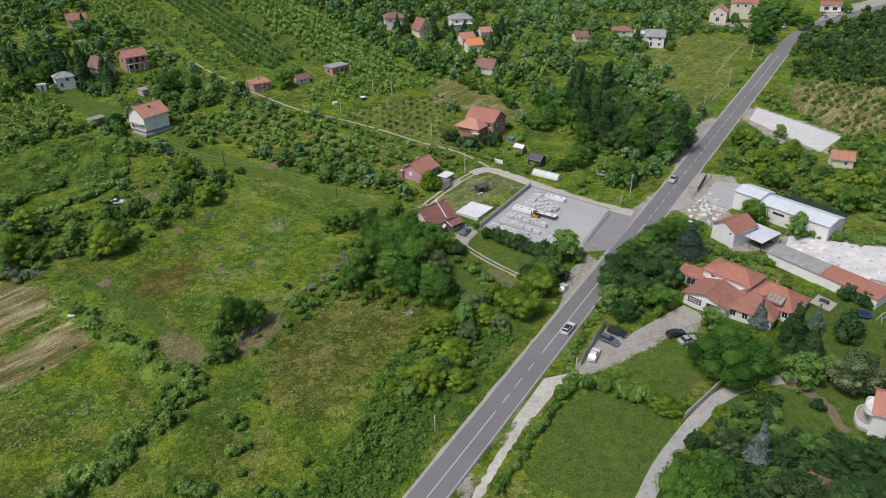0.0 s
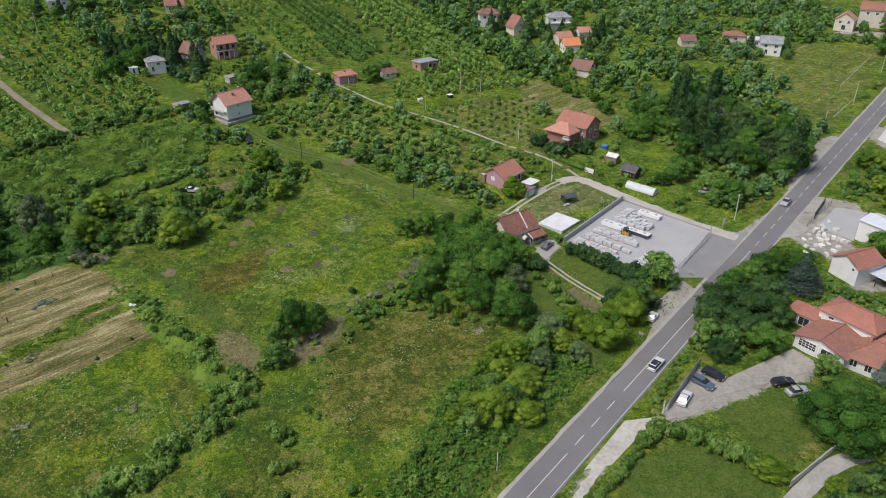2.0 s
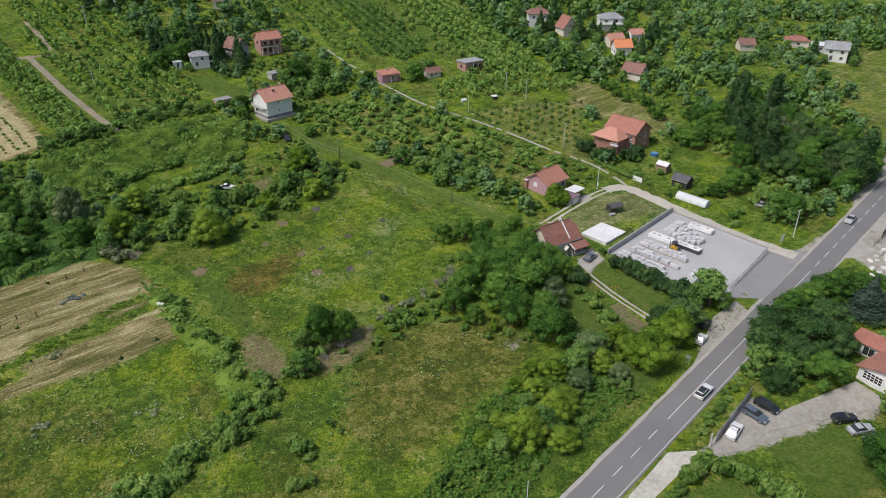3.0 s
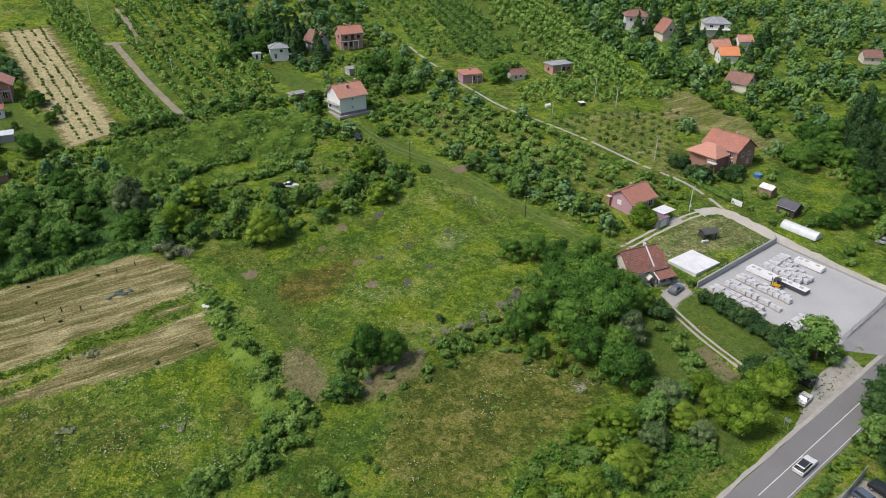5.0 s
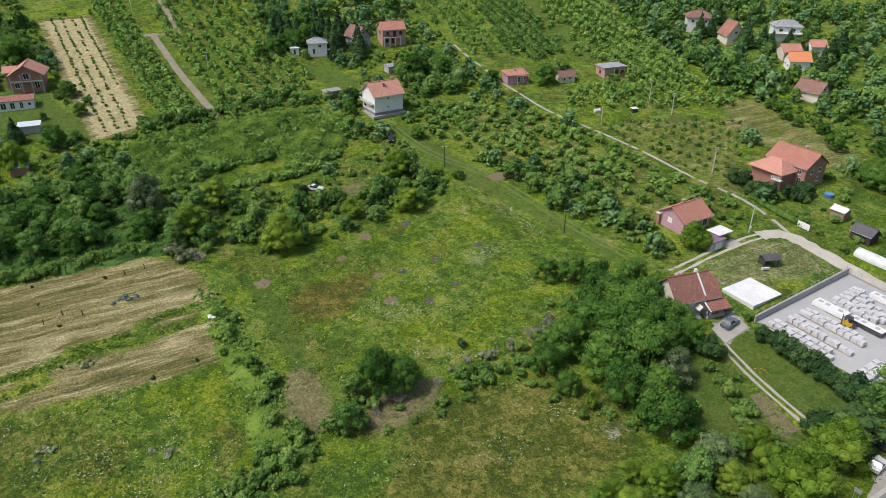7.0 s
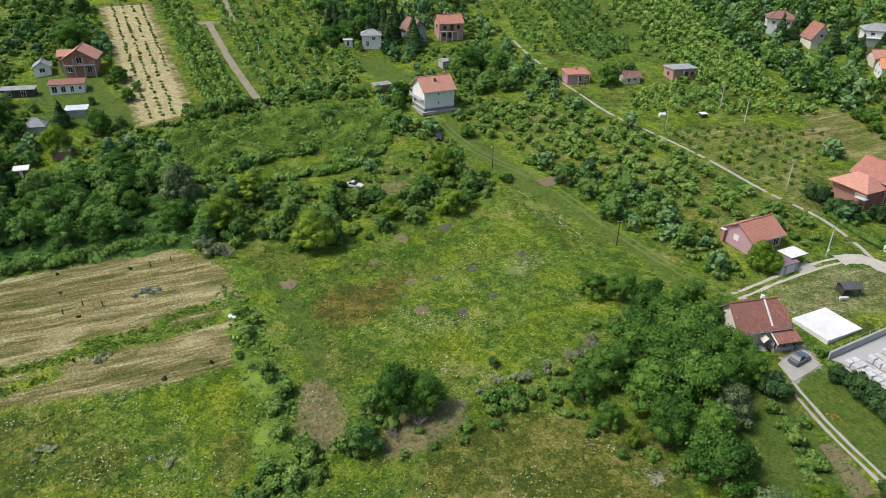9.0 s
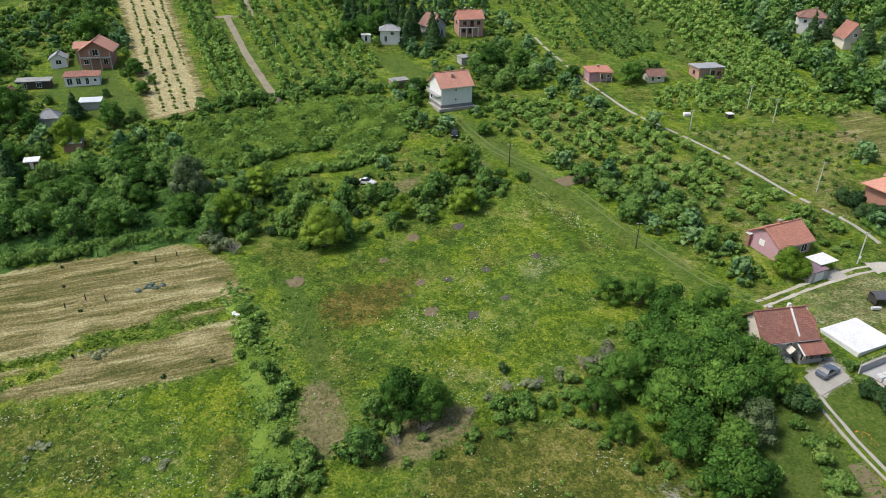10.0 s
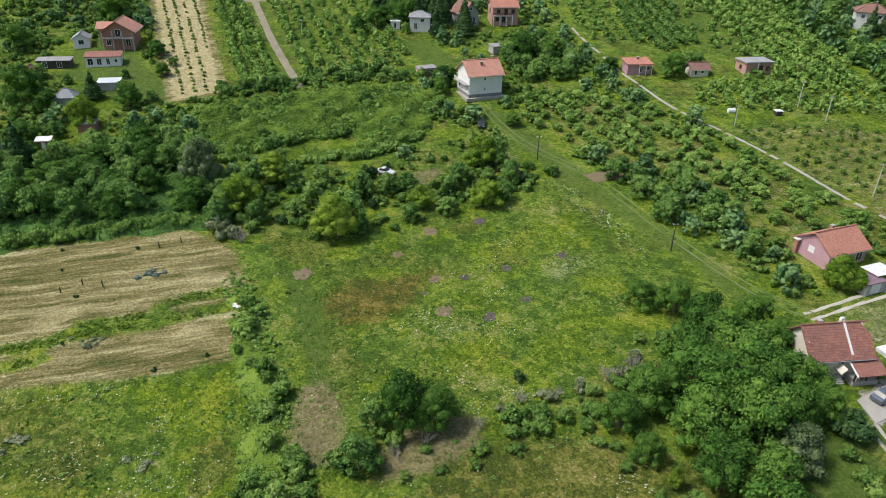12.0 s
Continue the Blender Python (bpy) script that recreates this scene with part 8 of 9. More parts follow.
house("far_house", "cream gabled house with a pink tiled roof", 147.8, 384.0, 62, 8.0, 8.4, 5.2, 3.0, CREAM_WALL, TILE_SALMON, "gable", 0.4, [("L", -1.8, 3.2, 1.2, 1.4, "window"), ("L", 1.8, 3.2, 1.2, 1.4, "window"), ("L", 0, 0.4, 1.8, 2.2, "door")], ())
house("far_house", "tall cream house with a red tiled roof", 163.0, 391.0, -22, 13.0, 9.0, 8.0, 3.0, CREAM_WALL, TILE_ORANGE, "gable", 0.4, [("F", -3, 5.6, 1.3, 1.3, "window"), ("F", 1, 5.6, 1.3, 1.3, "window"), ("F", 4.4, 5.6, 1.3, 1.3, "window"), ("F", 4.4, 2.4, 1.3, 1.3, "window")], ())
house("far_house", "low building with a long orange roof", 212.5, 396.0, -25, 10.0, 6.5, 3.4, 1.4, WHITE_WALL, TILE_ORANGE, "gable", 0.5, [("F", -2, 0.6, 2.4, 1.8, "window"), ("F", 2, 0.6, 2.4, 1.8, "window")], ())
house("far_house", "low house with an orange roof among orchards", -163.5, 328.5, 28, 8.0, 7.0, 3.0, 2.2, CREAM_WALL, TILE_ORANGE, "gable", 0.4, [("F", -2, 1.0, 1.2, 1.2, "window"), ("F", 2, 1.0, 1.2, 1.2, "window")], ())
house("far_house", "white house with a dark roof beside fir trees", -206.5, 309.0, 35, 8.6, 7.2, 4.6, 2.0, WHITE_WALL, TILE_GREY, "gable", 0.4, [("F", -2, 2.6, 1.3, 1.2, "window"), ("F", 2, 2.6, 1.3, 1.2, "window"), ("F", 0, 0.4, 1.2, 2.0, "door")], ())

# houses and sheds beyond the straw field
lh = house("brick_house", "unfinished brick house with a broad salmon roof", -207.4, 200.2, -48, 8.4, 8.6, 5.0, 2.6, BRICK, TILE_SALMON, "gable", 1.0, [("R", 0, 3.2, 1.6, 2.0, "door"), ("R", -3, 0.6, 1.4, 1.6, "window"), ("R", 2.6, 0.3, 1.4, 2.1, "door")], ())
boxed("balcony", (4.1, -4.6, 2.7, 5.6, 4.6, 2.9), CONCRETE, lh)
for v in (-4.4, -1.4, 1.4, 4.4):
    boxed("porch_column", (5.3, v - 0.14, -1.0, 5.58, v + 0.14, 5.0 if abs(v) < 2 else 4.4), CONCRETE, lh)
cross = part("cross_roof", roof_mesh(6.0, 4.4, 4.8, 1.3, "gable", 0.5), TILE_SALMON, lh)
cross.matrix_local = pose(-1.2, -3.6, 0.3, 0, 0, 90)
boxed("side_wing", (-3.2, -6.4, -1.2, 0.8, -4.32, 4.9), BRICK, lh)
house("garden_house", "low white house with a red roof and dark doors", -199.8, 188.4, 46, 9.6, 3.8, 2.4, 0.7, WHITE_WALL, TILE_RED, "shed", 0.3, [("F", -3.4, 0.1, 1.5, 1.9, "door"), ("F", -1.0, 0.1, 1.3, 1.9, "door"), ("F", 1.4, 0.1, 1.0, 1.9, "door"), ("F", 3.6, 0.8, 0.9, 0.9, "window")], (), 0.2)
house("garden_shed", "white shed with a grey gabled roof", -216.3, 192.2, -38, 5.0, 4.6, 2.4, 1.4, WHITE_WALL, TILE_GREY, "gable", 0.4, [("R", 0, 0.6, 1.6, 1.4, "window")], (), 0.2, None, "shed")
house("garden_shed", "long dark timber shed with a patched roof", -208.8, 178.7, 43, 9.0, 2.8, 2.0, 0.4, DARK_WOOD, ASBESTOS, "shed", 0.3, [("F", -2.5, 0.1, 1.4, 1.6, "door"), ("F", 1.5, 0.1, 1.4, 1.6, "door")], (), 0, None, "shed")
house("garden_shed", "narrow white tool house with an orange gable", -205.6, 169.6, -45, 3.2, 2.6, 3.0, 1.1, WHITE_WALL, TILE_ORANGE, "gable", 0.3, [("R", 0.2, 0.1, 0.9, 2.0, "door")], (), 0, None, "shed")
house("garden_shed", "low shed with a pale grey metal roof", -184.7, 179.8, 45, 5.4, 3.2, 2.0, 0.4, GREY_WALL, METAL_PALE, "shed", 0.3, (), (), 0, None, "shed")
house("garden_shed", "shed with a weathered grey hipped roof", -185.8, 167.8, 46, 4.8, 4.2, 2.2, 1.6, GREY_WALL, TILE_GREY, "hip", 0.4, (), (), 0, None, "shed")
house("garden_shed", "low brick shed with a dark sheet roof", -168.6, 162.6, 43, 4.2, 3.0, 1.9, 0.5, BRICK, TILE_GREY, "shed", 0.2, (), (), 0, None, "shed")
house("garden_shed", "small dark red shed with a white roof", -168.8, 151.4, 49, 3.2, 2.4, 1.9, 0.3, FRAME_BROWN, MEMBRANE, "shed", 0.2, [("F", 0, 0.1, 0.8, 1.6, "leaf")], (), 0, None, "shed")

# small sheds around the lane
house("dark_shed", "black timber shed with a dark curved roof", 31.2, 216.8, -35, 4.6, 3.4, 2.2, 1.2, DARK_WOOD, surface("dark_sheet", (0.06, 0.06, 0.07), (0.12, 0.12, 0.13), 0.6, 8), "gable", 0.3, (), (), 0, None, "shed")
house("garden_hut", "tiny hut with a pale sheet roof", 26.6, 226.0, -35, 3.4, 2.6, 2.1, 0.6, WOOD, MEMBRANE, "gable", 0.2, (), (), 0, None, "hut")

# ---------- the storage yard
def wall_run(name, label, a, b, h, w, mat, category="wall", step=3.0, pieces="panel", cope=True):
    """A wall or fence of separate panels that steps with the ground."""
    L = math.hypot(b[0] - a[0], b[1] - a[1])
    n = max(1, round(L / step))
    ang = math.degrees(math.atan2(b[1] - a[1], b[0] - a[0]))
    e = holder(name, label, category, pose(a[0], a[1], hz(*a), 0, 0, ang))
    z0 = hz(*a)
    for i in range(n):
        x0, x1 = L * i / n, L * (i + 1) / n
        za, zb = (hz(a[0] + (b[0] - a[0]) * k / n, a[1] + (b[1] - a[1]) * k / n) - z0 for k in (i, i + 1))
        bm = bmesh.new()
        poly_slab(bm, [(x0 + 0.02, -w / 2, za + h), (x1 - 0.02, -w / 2, zb + h), (x1 - 0.02, w / 2, zb + h), (x0 + 0.02, w / 2, za + h)], h + 0.6)
        p = part(pieces, bm, mat, e)
        if cope:
            bm = bmesh.new()
            poly_slab(bm, [(x0 + 0.01, -w / 2 - 0.05, za + h + 0.08), (x1 - 0.01, -w / 2 - 0.05, zb + h + 0.08), (x1 - 0.01, w / 2 + 0.05, zb + h + 0.08), (x0 + 0.01, w / 2 + 0.05, za + h + 0.08)], 0.078)
            part("coping", bm, CONCRETE_PALE, p)
    return e


wall_run("yard_wall", "low pale concrete wall along the storage yard", yard_point(-0.5, -0.2), yard_point(29.2, -0.2), 1.5, 0.25, CONCRETE)
wall_run("kerb_wall", "low concrete kerb along the storage yard", yard_point(29.2, 0), yard_point(27.7, 26), 0.35, 0.2, CONCRETE, "kerb")


def mesh_fence(name, label, a, b, h, mat, step=2.4, category="fence"):
    L = math.hypot(b[0] - a[0], b[1] - a[1])
    n = max(1, round(L / step))
    ang = math.degrees(math.atan2(b[1] - a[1], b[0] - a[0]))
    e = holder(name, label, category, pose(a[0], a[1], hz(*a), 0, 0, ang))
    zs = [hz(a[0] + (b[0] - a[0]) * i / n, a[1] + (b[1] - a[1]) * i / n) - hz(*a) for i in range(n + 1)]
    for i in range(n + 1):
        boxed("post", (L * i / n - 0.04, -0.04, zs[i] - 0.4, L * i / n + 0.04, 0.04, zs[i] + h), mat, e)
    for i in range(n):
        bm = bmesh.new()
        for k in range(4):
            zz = 0.15 + (h - 0.2) * k / 3
            tube(bm, (L * i / n, 0, zs[i] + zz), (L * (i + 1) / n, 0, zs[i + 1] + zz), 0.018, 0.018, 5)
        part("wire_panel", bm, mat, e)
    return e


mesh_fence("yard_fence", "thin grey wire fence on posts beside the lane", yard_point(29.4, 0.2), yard_point(27.9, 26.2), 1.5, STEEL)
mesh_fence("yard_fence", "thin grey wire fence on top of the yard wall", yard_point(0, -0.55), yard_point(29, -0.55), 2.1, STEEL)


def bar_gate(name, label, a, b, h, parts=5):
    L = math.hypot(b[0] - a[0], b[1] - a[1])
    ang = math.degrees(math.atan2(b[1] - a[1], b[0] - a[0]))
    e = holder(name, label, "gate", pose(a[0], a[1], hz(*a), math.degrees(0), 0, ang))
    dz = hz(*b) - hz(*a)
    for i in range(parts):
        x0, x1 = L * i / parts, L * (i + 1) / parts
        z = dz * (i + 0.5) / parts
        bm = bmesh.new()
        for xx in (x0 + 0.05, x1 - 0.05):
            box(bm, xx - 0.04, -0.04, z - 0.2, xx + 0.04, 0.04, z + h)
        for zz in (0.2, h - 0.06):
            box(bm, x0 + 0.1, -0.03, z + zz, x1 - 0.1, 0.03, z + zz + 0.07)
        g = part("gate_frame", bm, STEEL, e)
        bm = bmesh.new()
        for k in range(1, 12):
            xx = x0 + (x1 - x0) * k / 12
            box(bm, xx - 0.015, -0.015, z + 0.27, xx + 0.015, 0.015, z + h - 0.07)
        part("gate_bars", bm, STEEL, g)
    return e


bar_gate("sliding_gate", "long grey steel sliding gate of the yard", (37.4, 165.6), (48.2, 182.6), 1.7, 6)


def pallet_model():
    e = holder("bag_pallet", "white bags stacked on a wooden pallet in the yard", "pallet", Matrix(), "bag pallets in the storage yard")
    bm = bmesh.new()
    for k in range(5):
        box(bm, -0.5, -0.55 + k * 0.25, 0.11, 0.5, -0.45 + k * 0.25, 0.14)
    for k in (-0.45, 0, 0.45):
        box(bm, k - 0.05, -0.55, 0, k + 0.05, 0.55, 0.108)
    part("pallet_base", bm, WOOD, e)
    rng = random.Random(3)
    for k in range(5):
        bm = bmesh.new()
        for j in (-1, 1):
            o = rng.uniform(-0.03, 0.03)
            box(bm, -0.5 + o, 0.02 * j if j > 0 else -0.53, 0.145 + k * 0.17, 0.5 + o, 0.53 if j > 0 else -0.02, 0.31 + k * 0.17)
        part("bag_layer", bm, BAG, e)
    return e


pal = pallet_model()
spots = []
for p0, q0, q1, wide in ((0.9, 2.4, 14.0, 2), (5.0, 3.6, 16.2, 1), (6.3, 3.6, 7.5, 1), (9.0, 3.4, 15.0, 2), (17.2, 4.6, 12.5, 1), (18.5, 4.2, 13.5, 2), (21.4, 4.2, 11.0, 1), (22.8, 4.4, 8.5, 1), (24.0, 4.4, 6.6, 1)):
    for r in range(wide):
        q = q0 + r * 0.2
        while q < q1:
            spots.append((p0 + r * 1.3 + random.uniform(-0.08, 0.08), q + random.uniform(-0.06, 0.06)))
            q += 1.28
for k in range(5):
    spots += [(0.6 + k * 1.3, 19.4 + random.uniform(-0.1, 0.1)), (0.9 + k * 1.3, 20.8)]
YANG = math.degrees(math.atan2(YD.y, YD.x))
for i, (p, q) in enumerate(spots):
    x, y = yard_point(p, q)
    m = pose(x, y, hz(x, y) + 0.16, 0, 0, YANG + random.uniform(-6, 6))
    if i == 0:
        pal.matrix_basis = m
    else:
        copy_thing(pal, m).scale = (1.06, 1.06, random.choice((0.8, 1.0, 1.0, 1.15)))


def wheel(parent, x, y, r, w):
    bm = bmesh.new()
    tube(bm, (x, y - w / 2, r), (x, y + w / 2, r), r, r, 16)
    wh_ = part("wheel", bm, RUBBER, parent)
    bm = bmesh.new()
    tube(bm, (x, y - w / 2 - 0.015, r), (x, y + w / 2 + 0.015, r), r * 0.62, r * 0.62, 12)
    part("rim", bm, STEEL, wh_)


def flat_body(name, label, p, q, L, W, mat_side):
    """A long low container body laid on the yard, with hatches on its roof."""
    x, y = yard_point(p, q)
    e = holder(name, label, "container", pose(x, y, hz(x, y) + 0.16, 0, 0, YANG - 90))
    boxed("body", (-L / 2, -W / 2, 0.12, L / 2, W / 2, 0.95), mat_side, e, "", 0.05)
    boxed("roof_panel", (-L / 2 + 0.04, -W / 2 + 0.04, 0.952, L / 2 - 0.04, W / 2 - 0.04, 1.03), MEMBRANE, e)
    for k in (-0.34, -0.12, 0.28):
        boxed("hatch", (L * k - 0.42, -0.38, 1.032, L * k + 0.42, 0.38, 1.1), GREY_WALL, e, "", 0.02)
    for k in (-0.42, 0, 0.42):
        boxed("skid", (L * k - 0.1, -W / 2, 0, L * k + 0.1, W / 2, 0.118), DARK_WOOD, e)
    return e


DARK_SIDE = surface("dark_panel", (0.03, 0.032, 0.035), (0.07, 0.07, 0.075), 0.8, 8, 0.5, 0.1)
flat_body("roof_unit", "long white-topped container with dark sides in the yard", 14.3, 5.6, 6.6, 2.3, WHITE_WALL)
flat_body("roof_unit", "long white-topped container with dark sides in the yard", 14.6, 12.6, 6.4, 2.0, DARK_SIDE)
flat_body("roof_unit", "long white-topped container with hatches in the yard", 25.2, 10.2, 6.4, 1.9, WHITE_WALL)
x, y = yard_point(12.2, 10.3)
fork = holder("forklift", "yellow forklift truck standing in the yard", "forklift", pose(x, y, hz(x, y) + 0.16, 0, 0, YANG - 60))
boxed("body", (-1.0, -0.55, 0.3, 0.7, 0.55, 1.05), YELLOW, fork, "", 0.08)
boxed("counterweight", (0.71, -0.5, 0.35, 1.25, 0.5, 1.0), DARK_SIDE, fork, "", 0.08)
boxed("seat", (0.0, -0.3, 1.06, 0.5, 0.3, 1.5), RUBBER, fork, "", 0.05)
bm = bmesh.new()
for u in (-0.75, 0.6):
    for v in (-0.48, 0.48):
        tube(bm, (u, v, 1.0), (u * 0.9, v, 2.1), 0.04, 0.04, 6)
box(bm, -0.75, -0.55, 2.1, 0.62, 0.55, 2.16)
part("overhead_guard", bm, DARK_SIDE, fork)
bm = bmesh.new()
for v in (-0.35, 0.35):
    box(bm, -1.2, v - 0.05, 0.1, -1.08, v + 0.05, 2.3)
box(bm, -1.2, -0.29, 1.2, -1.1, 0.29, 1.3)
part("mast", bm, DARK_SIDE, fork)
bm = bmesh.new()
for v in (-0.3, 0.3):
    box(bm, -2.2, v - 0.06, 0.12, -1.22, v + 0.06, 0.17)
part("forks", bm, STEEL, fork)
for u in (-0.6, 0.7):
    for v in (-0.5, 0.5):
        wheel(fork, u, v, 0.3, 0.22)
x, y = yard_point(0.4, 23.2)
bl = holder("covered_stack", "stack of white sheets beside a blue tarpaulin", "stack", pose(x, y, hz(x, y) + 0.16, 0, 0, YANG - 90))
boxed("white_stack", (-0.2, -0.8, 0, 2.2, 0.8, 0.7), BAG, bl, "", 0.04)
boxed("tarpaulin", (-1.3, -0.7, 0, -0.22, 0.7, 0.85), BLUE, bl, "blue tarpaulin", 0.1)


# ---------- cars
def car(name, label, x, y, ang, paint, L=4.35, estate=False, lift=0.13):
    """A car: body, glazed cabin, roof, bumpers, lamps and wheels."""
    W, e = 1.78, holder(name, label, "car", pose(x, y, hz(x, y) + lift, 0, 0, ang))
    a = L / 2
    if lift > 0.05:
        dx, dy = math.cos(radians(ang)), math.sin(radians(ang))
        pitch = math.degrees(math.atan2(hz(x + dx * 2, y + dy * 2) - hz(x - dx * 2, y - dy * 2), 4))
        e.matrix_world = pose(x, y, hz(x, y) + lift, 0, 0, ang) @ pose(0, 0, 0, 0, -pitch, 0)
    prof = [(-a, 0.35), (-a, 0.82), (-a + 0.25, 0.95), (a - 1.35, 0.95), (a - 0.35, 0.80), (a, 0.62), (a, 0.32)]
    bm = bmesh.new()
    rows = []
    for yy, k in ((-W / 2, 0.0), (-W / 2 + 0.12, 0.05), (W / 2 - 0.12, 0.05), (W / 2, 0.0)):
        rows.append([bm.verts.new((px * (0.985 if k == 0 else 1), yy, pz + (k if pz > 0.5 else -k))) for px, pz in prof])
    for r0, r1 in zip(rows, rows[1:]):
        for i in range(len(prof)):
            j = (i + 1) % len(prof)
            bm.faces.new((r0[i], r0[j], r1[j], r1[i]))
    bm.faces.new(rows[0])
    bm.faces.new(rows[-1][::-1])
    bmesh.ops.recalc_face_normals(bm, faces=bm.faces)
    part("body", bm, paint, e)
    back = -a + (0.15 if estate else 0.55)
    cab = [(back, 0.97), (back + (0.25 if estate else 0.55), 1.42), (a - 2.15, 1.44), (a - 1.35, 0.97)]
    bm = bmesh.new()
    lo = [[bm.verts.new((px, s * (W / 2 - (0.06 if pz < 1 else 0.22)), pz)) for px, pz in cab] for s in (-1, 1)]
    for i in range(4):
        j = (i + 1) % 4
        bm.faces.new((lo[0][i], lo[0][j], lo[1][j], lo[1][i]))
    bm.faces.new(lo[0])
    bm.faces.new(lo[1][::-1])
    bmesh.ops.recalc_face_normals(bm, faces=bm.faces)
    part("glazing", bm, GLASS, e)
    boxed("roof", (cab[1][0] + 0.05, -W / 2 + 0.24, 1.435, cab[2][0] - 0.03, W / 2 - 0.24, 1.475), paint, e, "", 0.015)
    for s in (-1, 1):
        boxed("headlight", (a - 0.12, s * 0.62 - 0.2, 0.6, a + 0.012, s * 0.62 + 0.2, 0.72), FRAME_WHITE, e)
        boxed("tail_light", (-a - 0.012, s * 0.66 - 0.16, 0.7, -a + 0.08, s * 0.66 + 0.16, 0.85), FRAME_BROWN, e)
        boxed("mirror", (a - 1.55, s * (W / 2 + 0.1) - 0.09, 0.98, a - 1.4, s * (W / 2 + 0.1) + 0.09, 1.1), paint, e)
        for u in (-a + 0.8, a - 0.85):
            wheel(e, u, s * (W / 2 - 0.09), 0.32, 0.2)
    return e


CAR_WHITE, CAR_BLACK, CAR_SILVER, CAR_BLUE = enamel("white_enamel", (0.72, 0.72, 0.72)), enamel("black_enamel", (0.02, 0.022, 0.025)), enamel("silver_enamel", (0.42, 0.43, 0.45)), enamel("slate_enamel", (0.10, 0.13, 0.17))
RANG = math.degrees(math.atan2(ROAD_D.y, ROAD_D.x))
sx = (26.9 - ROAD_A.x) * ROAD_D.x + (130.7 - ROAD_A.y) * ROAD_D.y
suv = car("car", "white car with a dark roof on the road", *road_point(sx, 1.5), RANG, CAR_WHITE, 4.4, True)
boxed("glass_roof", (-1.5, -0.6, 1.477, 0.1, 0.6, 1.486), GLASS, suv)
car("car", "silver car driving on the road", *road_point(138, -1.6), RANG + 180, CAR_SILVER)
car("car", "dark car driving on the road", *road_point(78.0, 1.6), RANG, CAR_BLACK, 4.2)
car("car", "white parked car beside a grey fence", 31.8, 120.8, 62, CAR_WHITE, 4.3, False, 0.06)
car("car", "slate-blue parked estate car", 36.0, 125.4, -42, CAR_BLUE, 4.6, True, 0.06)
car("car", "black parked car beside a fence", 38.4, 128.0, -38, CAR_BLACK, 4.4, True, 0.06)
car("car", "black parked car before the villa", 50.9, 126.6, 15, CAR_BLACK, 4.3, True, 0.06)
car("car", "silver parked car before the villa", 52.8, 124.2, 20, CAR_SILVER, 4.3, False, 0.06)
car("car", "grey parked car under a tree", 54.6, 122.0, 20, CAR_BLUE, 4.3, False, 0.06)
car("car", "white parked car on the road shoulder", 29.0, 146.0, RANG + 4, CAR_WHITE, 3.4, False, 0.06)
car("car", "black parked car under roadside trees", 30.2, 151.4, RANG - 2, CAR_BLACK, 3.8, False, 0.06)
car("car", "slate-grey car parked in the court", 6.2, 173.8, 62, CAR_BLUE, 3.9, False, 0.13)
car("car", "silver car parked in a garden", 51.5, 207.0, -20, CAR_SILVER, 4.2, False, 0.04)
car("car", "old dark van half hidden in bushes", -90.8, 221.6, -60, CAR_BLACK, 4.6, True, 0.03)
car("car", "old white car abandoned among bushes", -95.4, 188.6, 10, CAR_WHITE, 4.2, False, 0.03)
for k, (x, y) in enumerate(((161, 344), (176, 367), (186, 372), (193, 377), (203, 382), (212, 386))):
    car("car", "parked car at a far roadside", x, y, 30 + 10 * (k % 3), (CAR_SILVER, CAR_WHITE, CAR_WHITE, CAR_BLACK, CAR_SILVER, CAR_WHITE)[k], 4.2, k % 2 == 0, 0.05)


# ---------- poles, signs, small structures
def power_pole(x, y, h=7.5, lamp=False, arm=0, mat=POLE_GREY):
    e = holder("power_pole", "grey concrete power pole standing in grass" if mat is POLE_GREY else "thin dark timber pole beside a mown path", "pole", pose(x, y, hz(x, y), 0, 0, arm), "power poles")
    bm = bmesh.new()
    tube(bm, (0, 0, -0.5), (0, 0, h), 0.15, 0.09, 8)
    part("shaft", bm, mat, e)
    boxed("crossarm", (-0.6, -0.05, h - 0.35, 0.6, 0.05, h - 0.25), STEEL, e)
    for u in (-0.5, 0, 0.5):
        bm = bmesh.new()
        tube(bm, (u, 0, h - 0.24), (u, 0, h - 0.04), 0.045, 0.03, 6)
        part("insulator", bm, FRAME_WHITE, e)
    if lamp:
        boxed("meter_box", (-0.2, -0.3, 1.2, 0.2, -0.14, 1.8), FRAME_WHITE, e)
    return e


for x, y, h in ((-27.3, 280.0, 7), (-19.3, 274.2, 7), (-3.5, 238.6, 7.5), (-37.9, 258.4, 5.5), (7.4, 211.0, 7), (56.1, 191.8, 7.5), (90.5, 294.3, 7), (117.8, 283.6, 7), (140.4, 318.8, 7), (98.5, 256.0, 7)):
    power_pole(x, y, h, x == 7.4, 40)
for x, y in ((-70.5, 213.8), (-31.9, 194.9)):
    power_pole(x, y, 6.0, False, 40, DARK_WOOD)
bm_pole = holder("marker_post", "thin white post in tall weeds", "post", pose(-2.1, 101.0, hz(-2.1, 101.0)))
bm = bmesh.new()
tube(bm, (0, 0, -0.4), (0, 0, 4.2), 0.07, 0.06, 8)
part("shaft", bm, FRAME_WHITE, bm_pole)
for x, y, h, a in ((-170.0, 239.3, 5.0, 0), (-224, 262, 10, 0), (-200, 282, 9, 0)):
    power_pole(x, y, h, False, a)

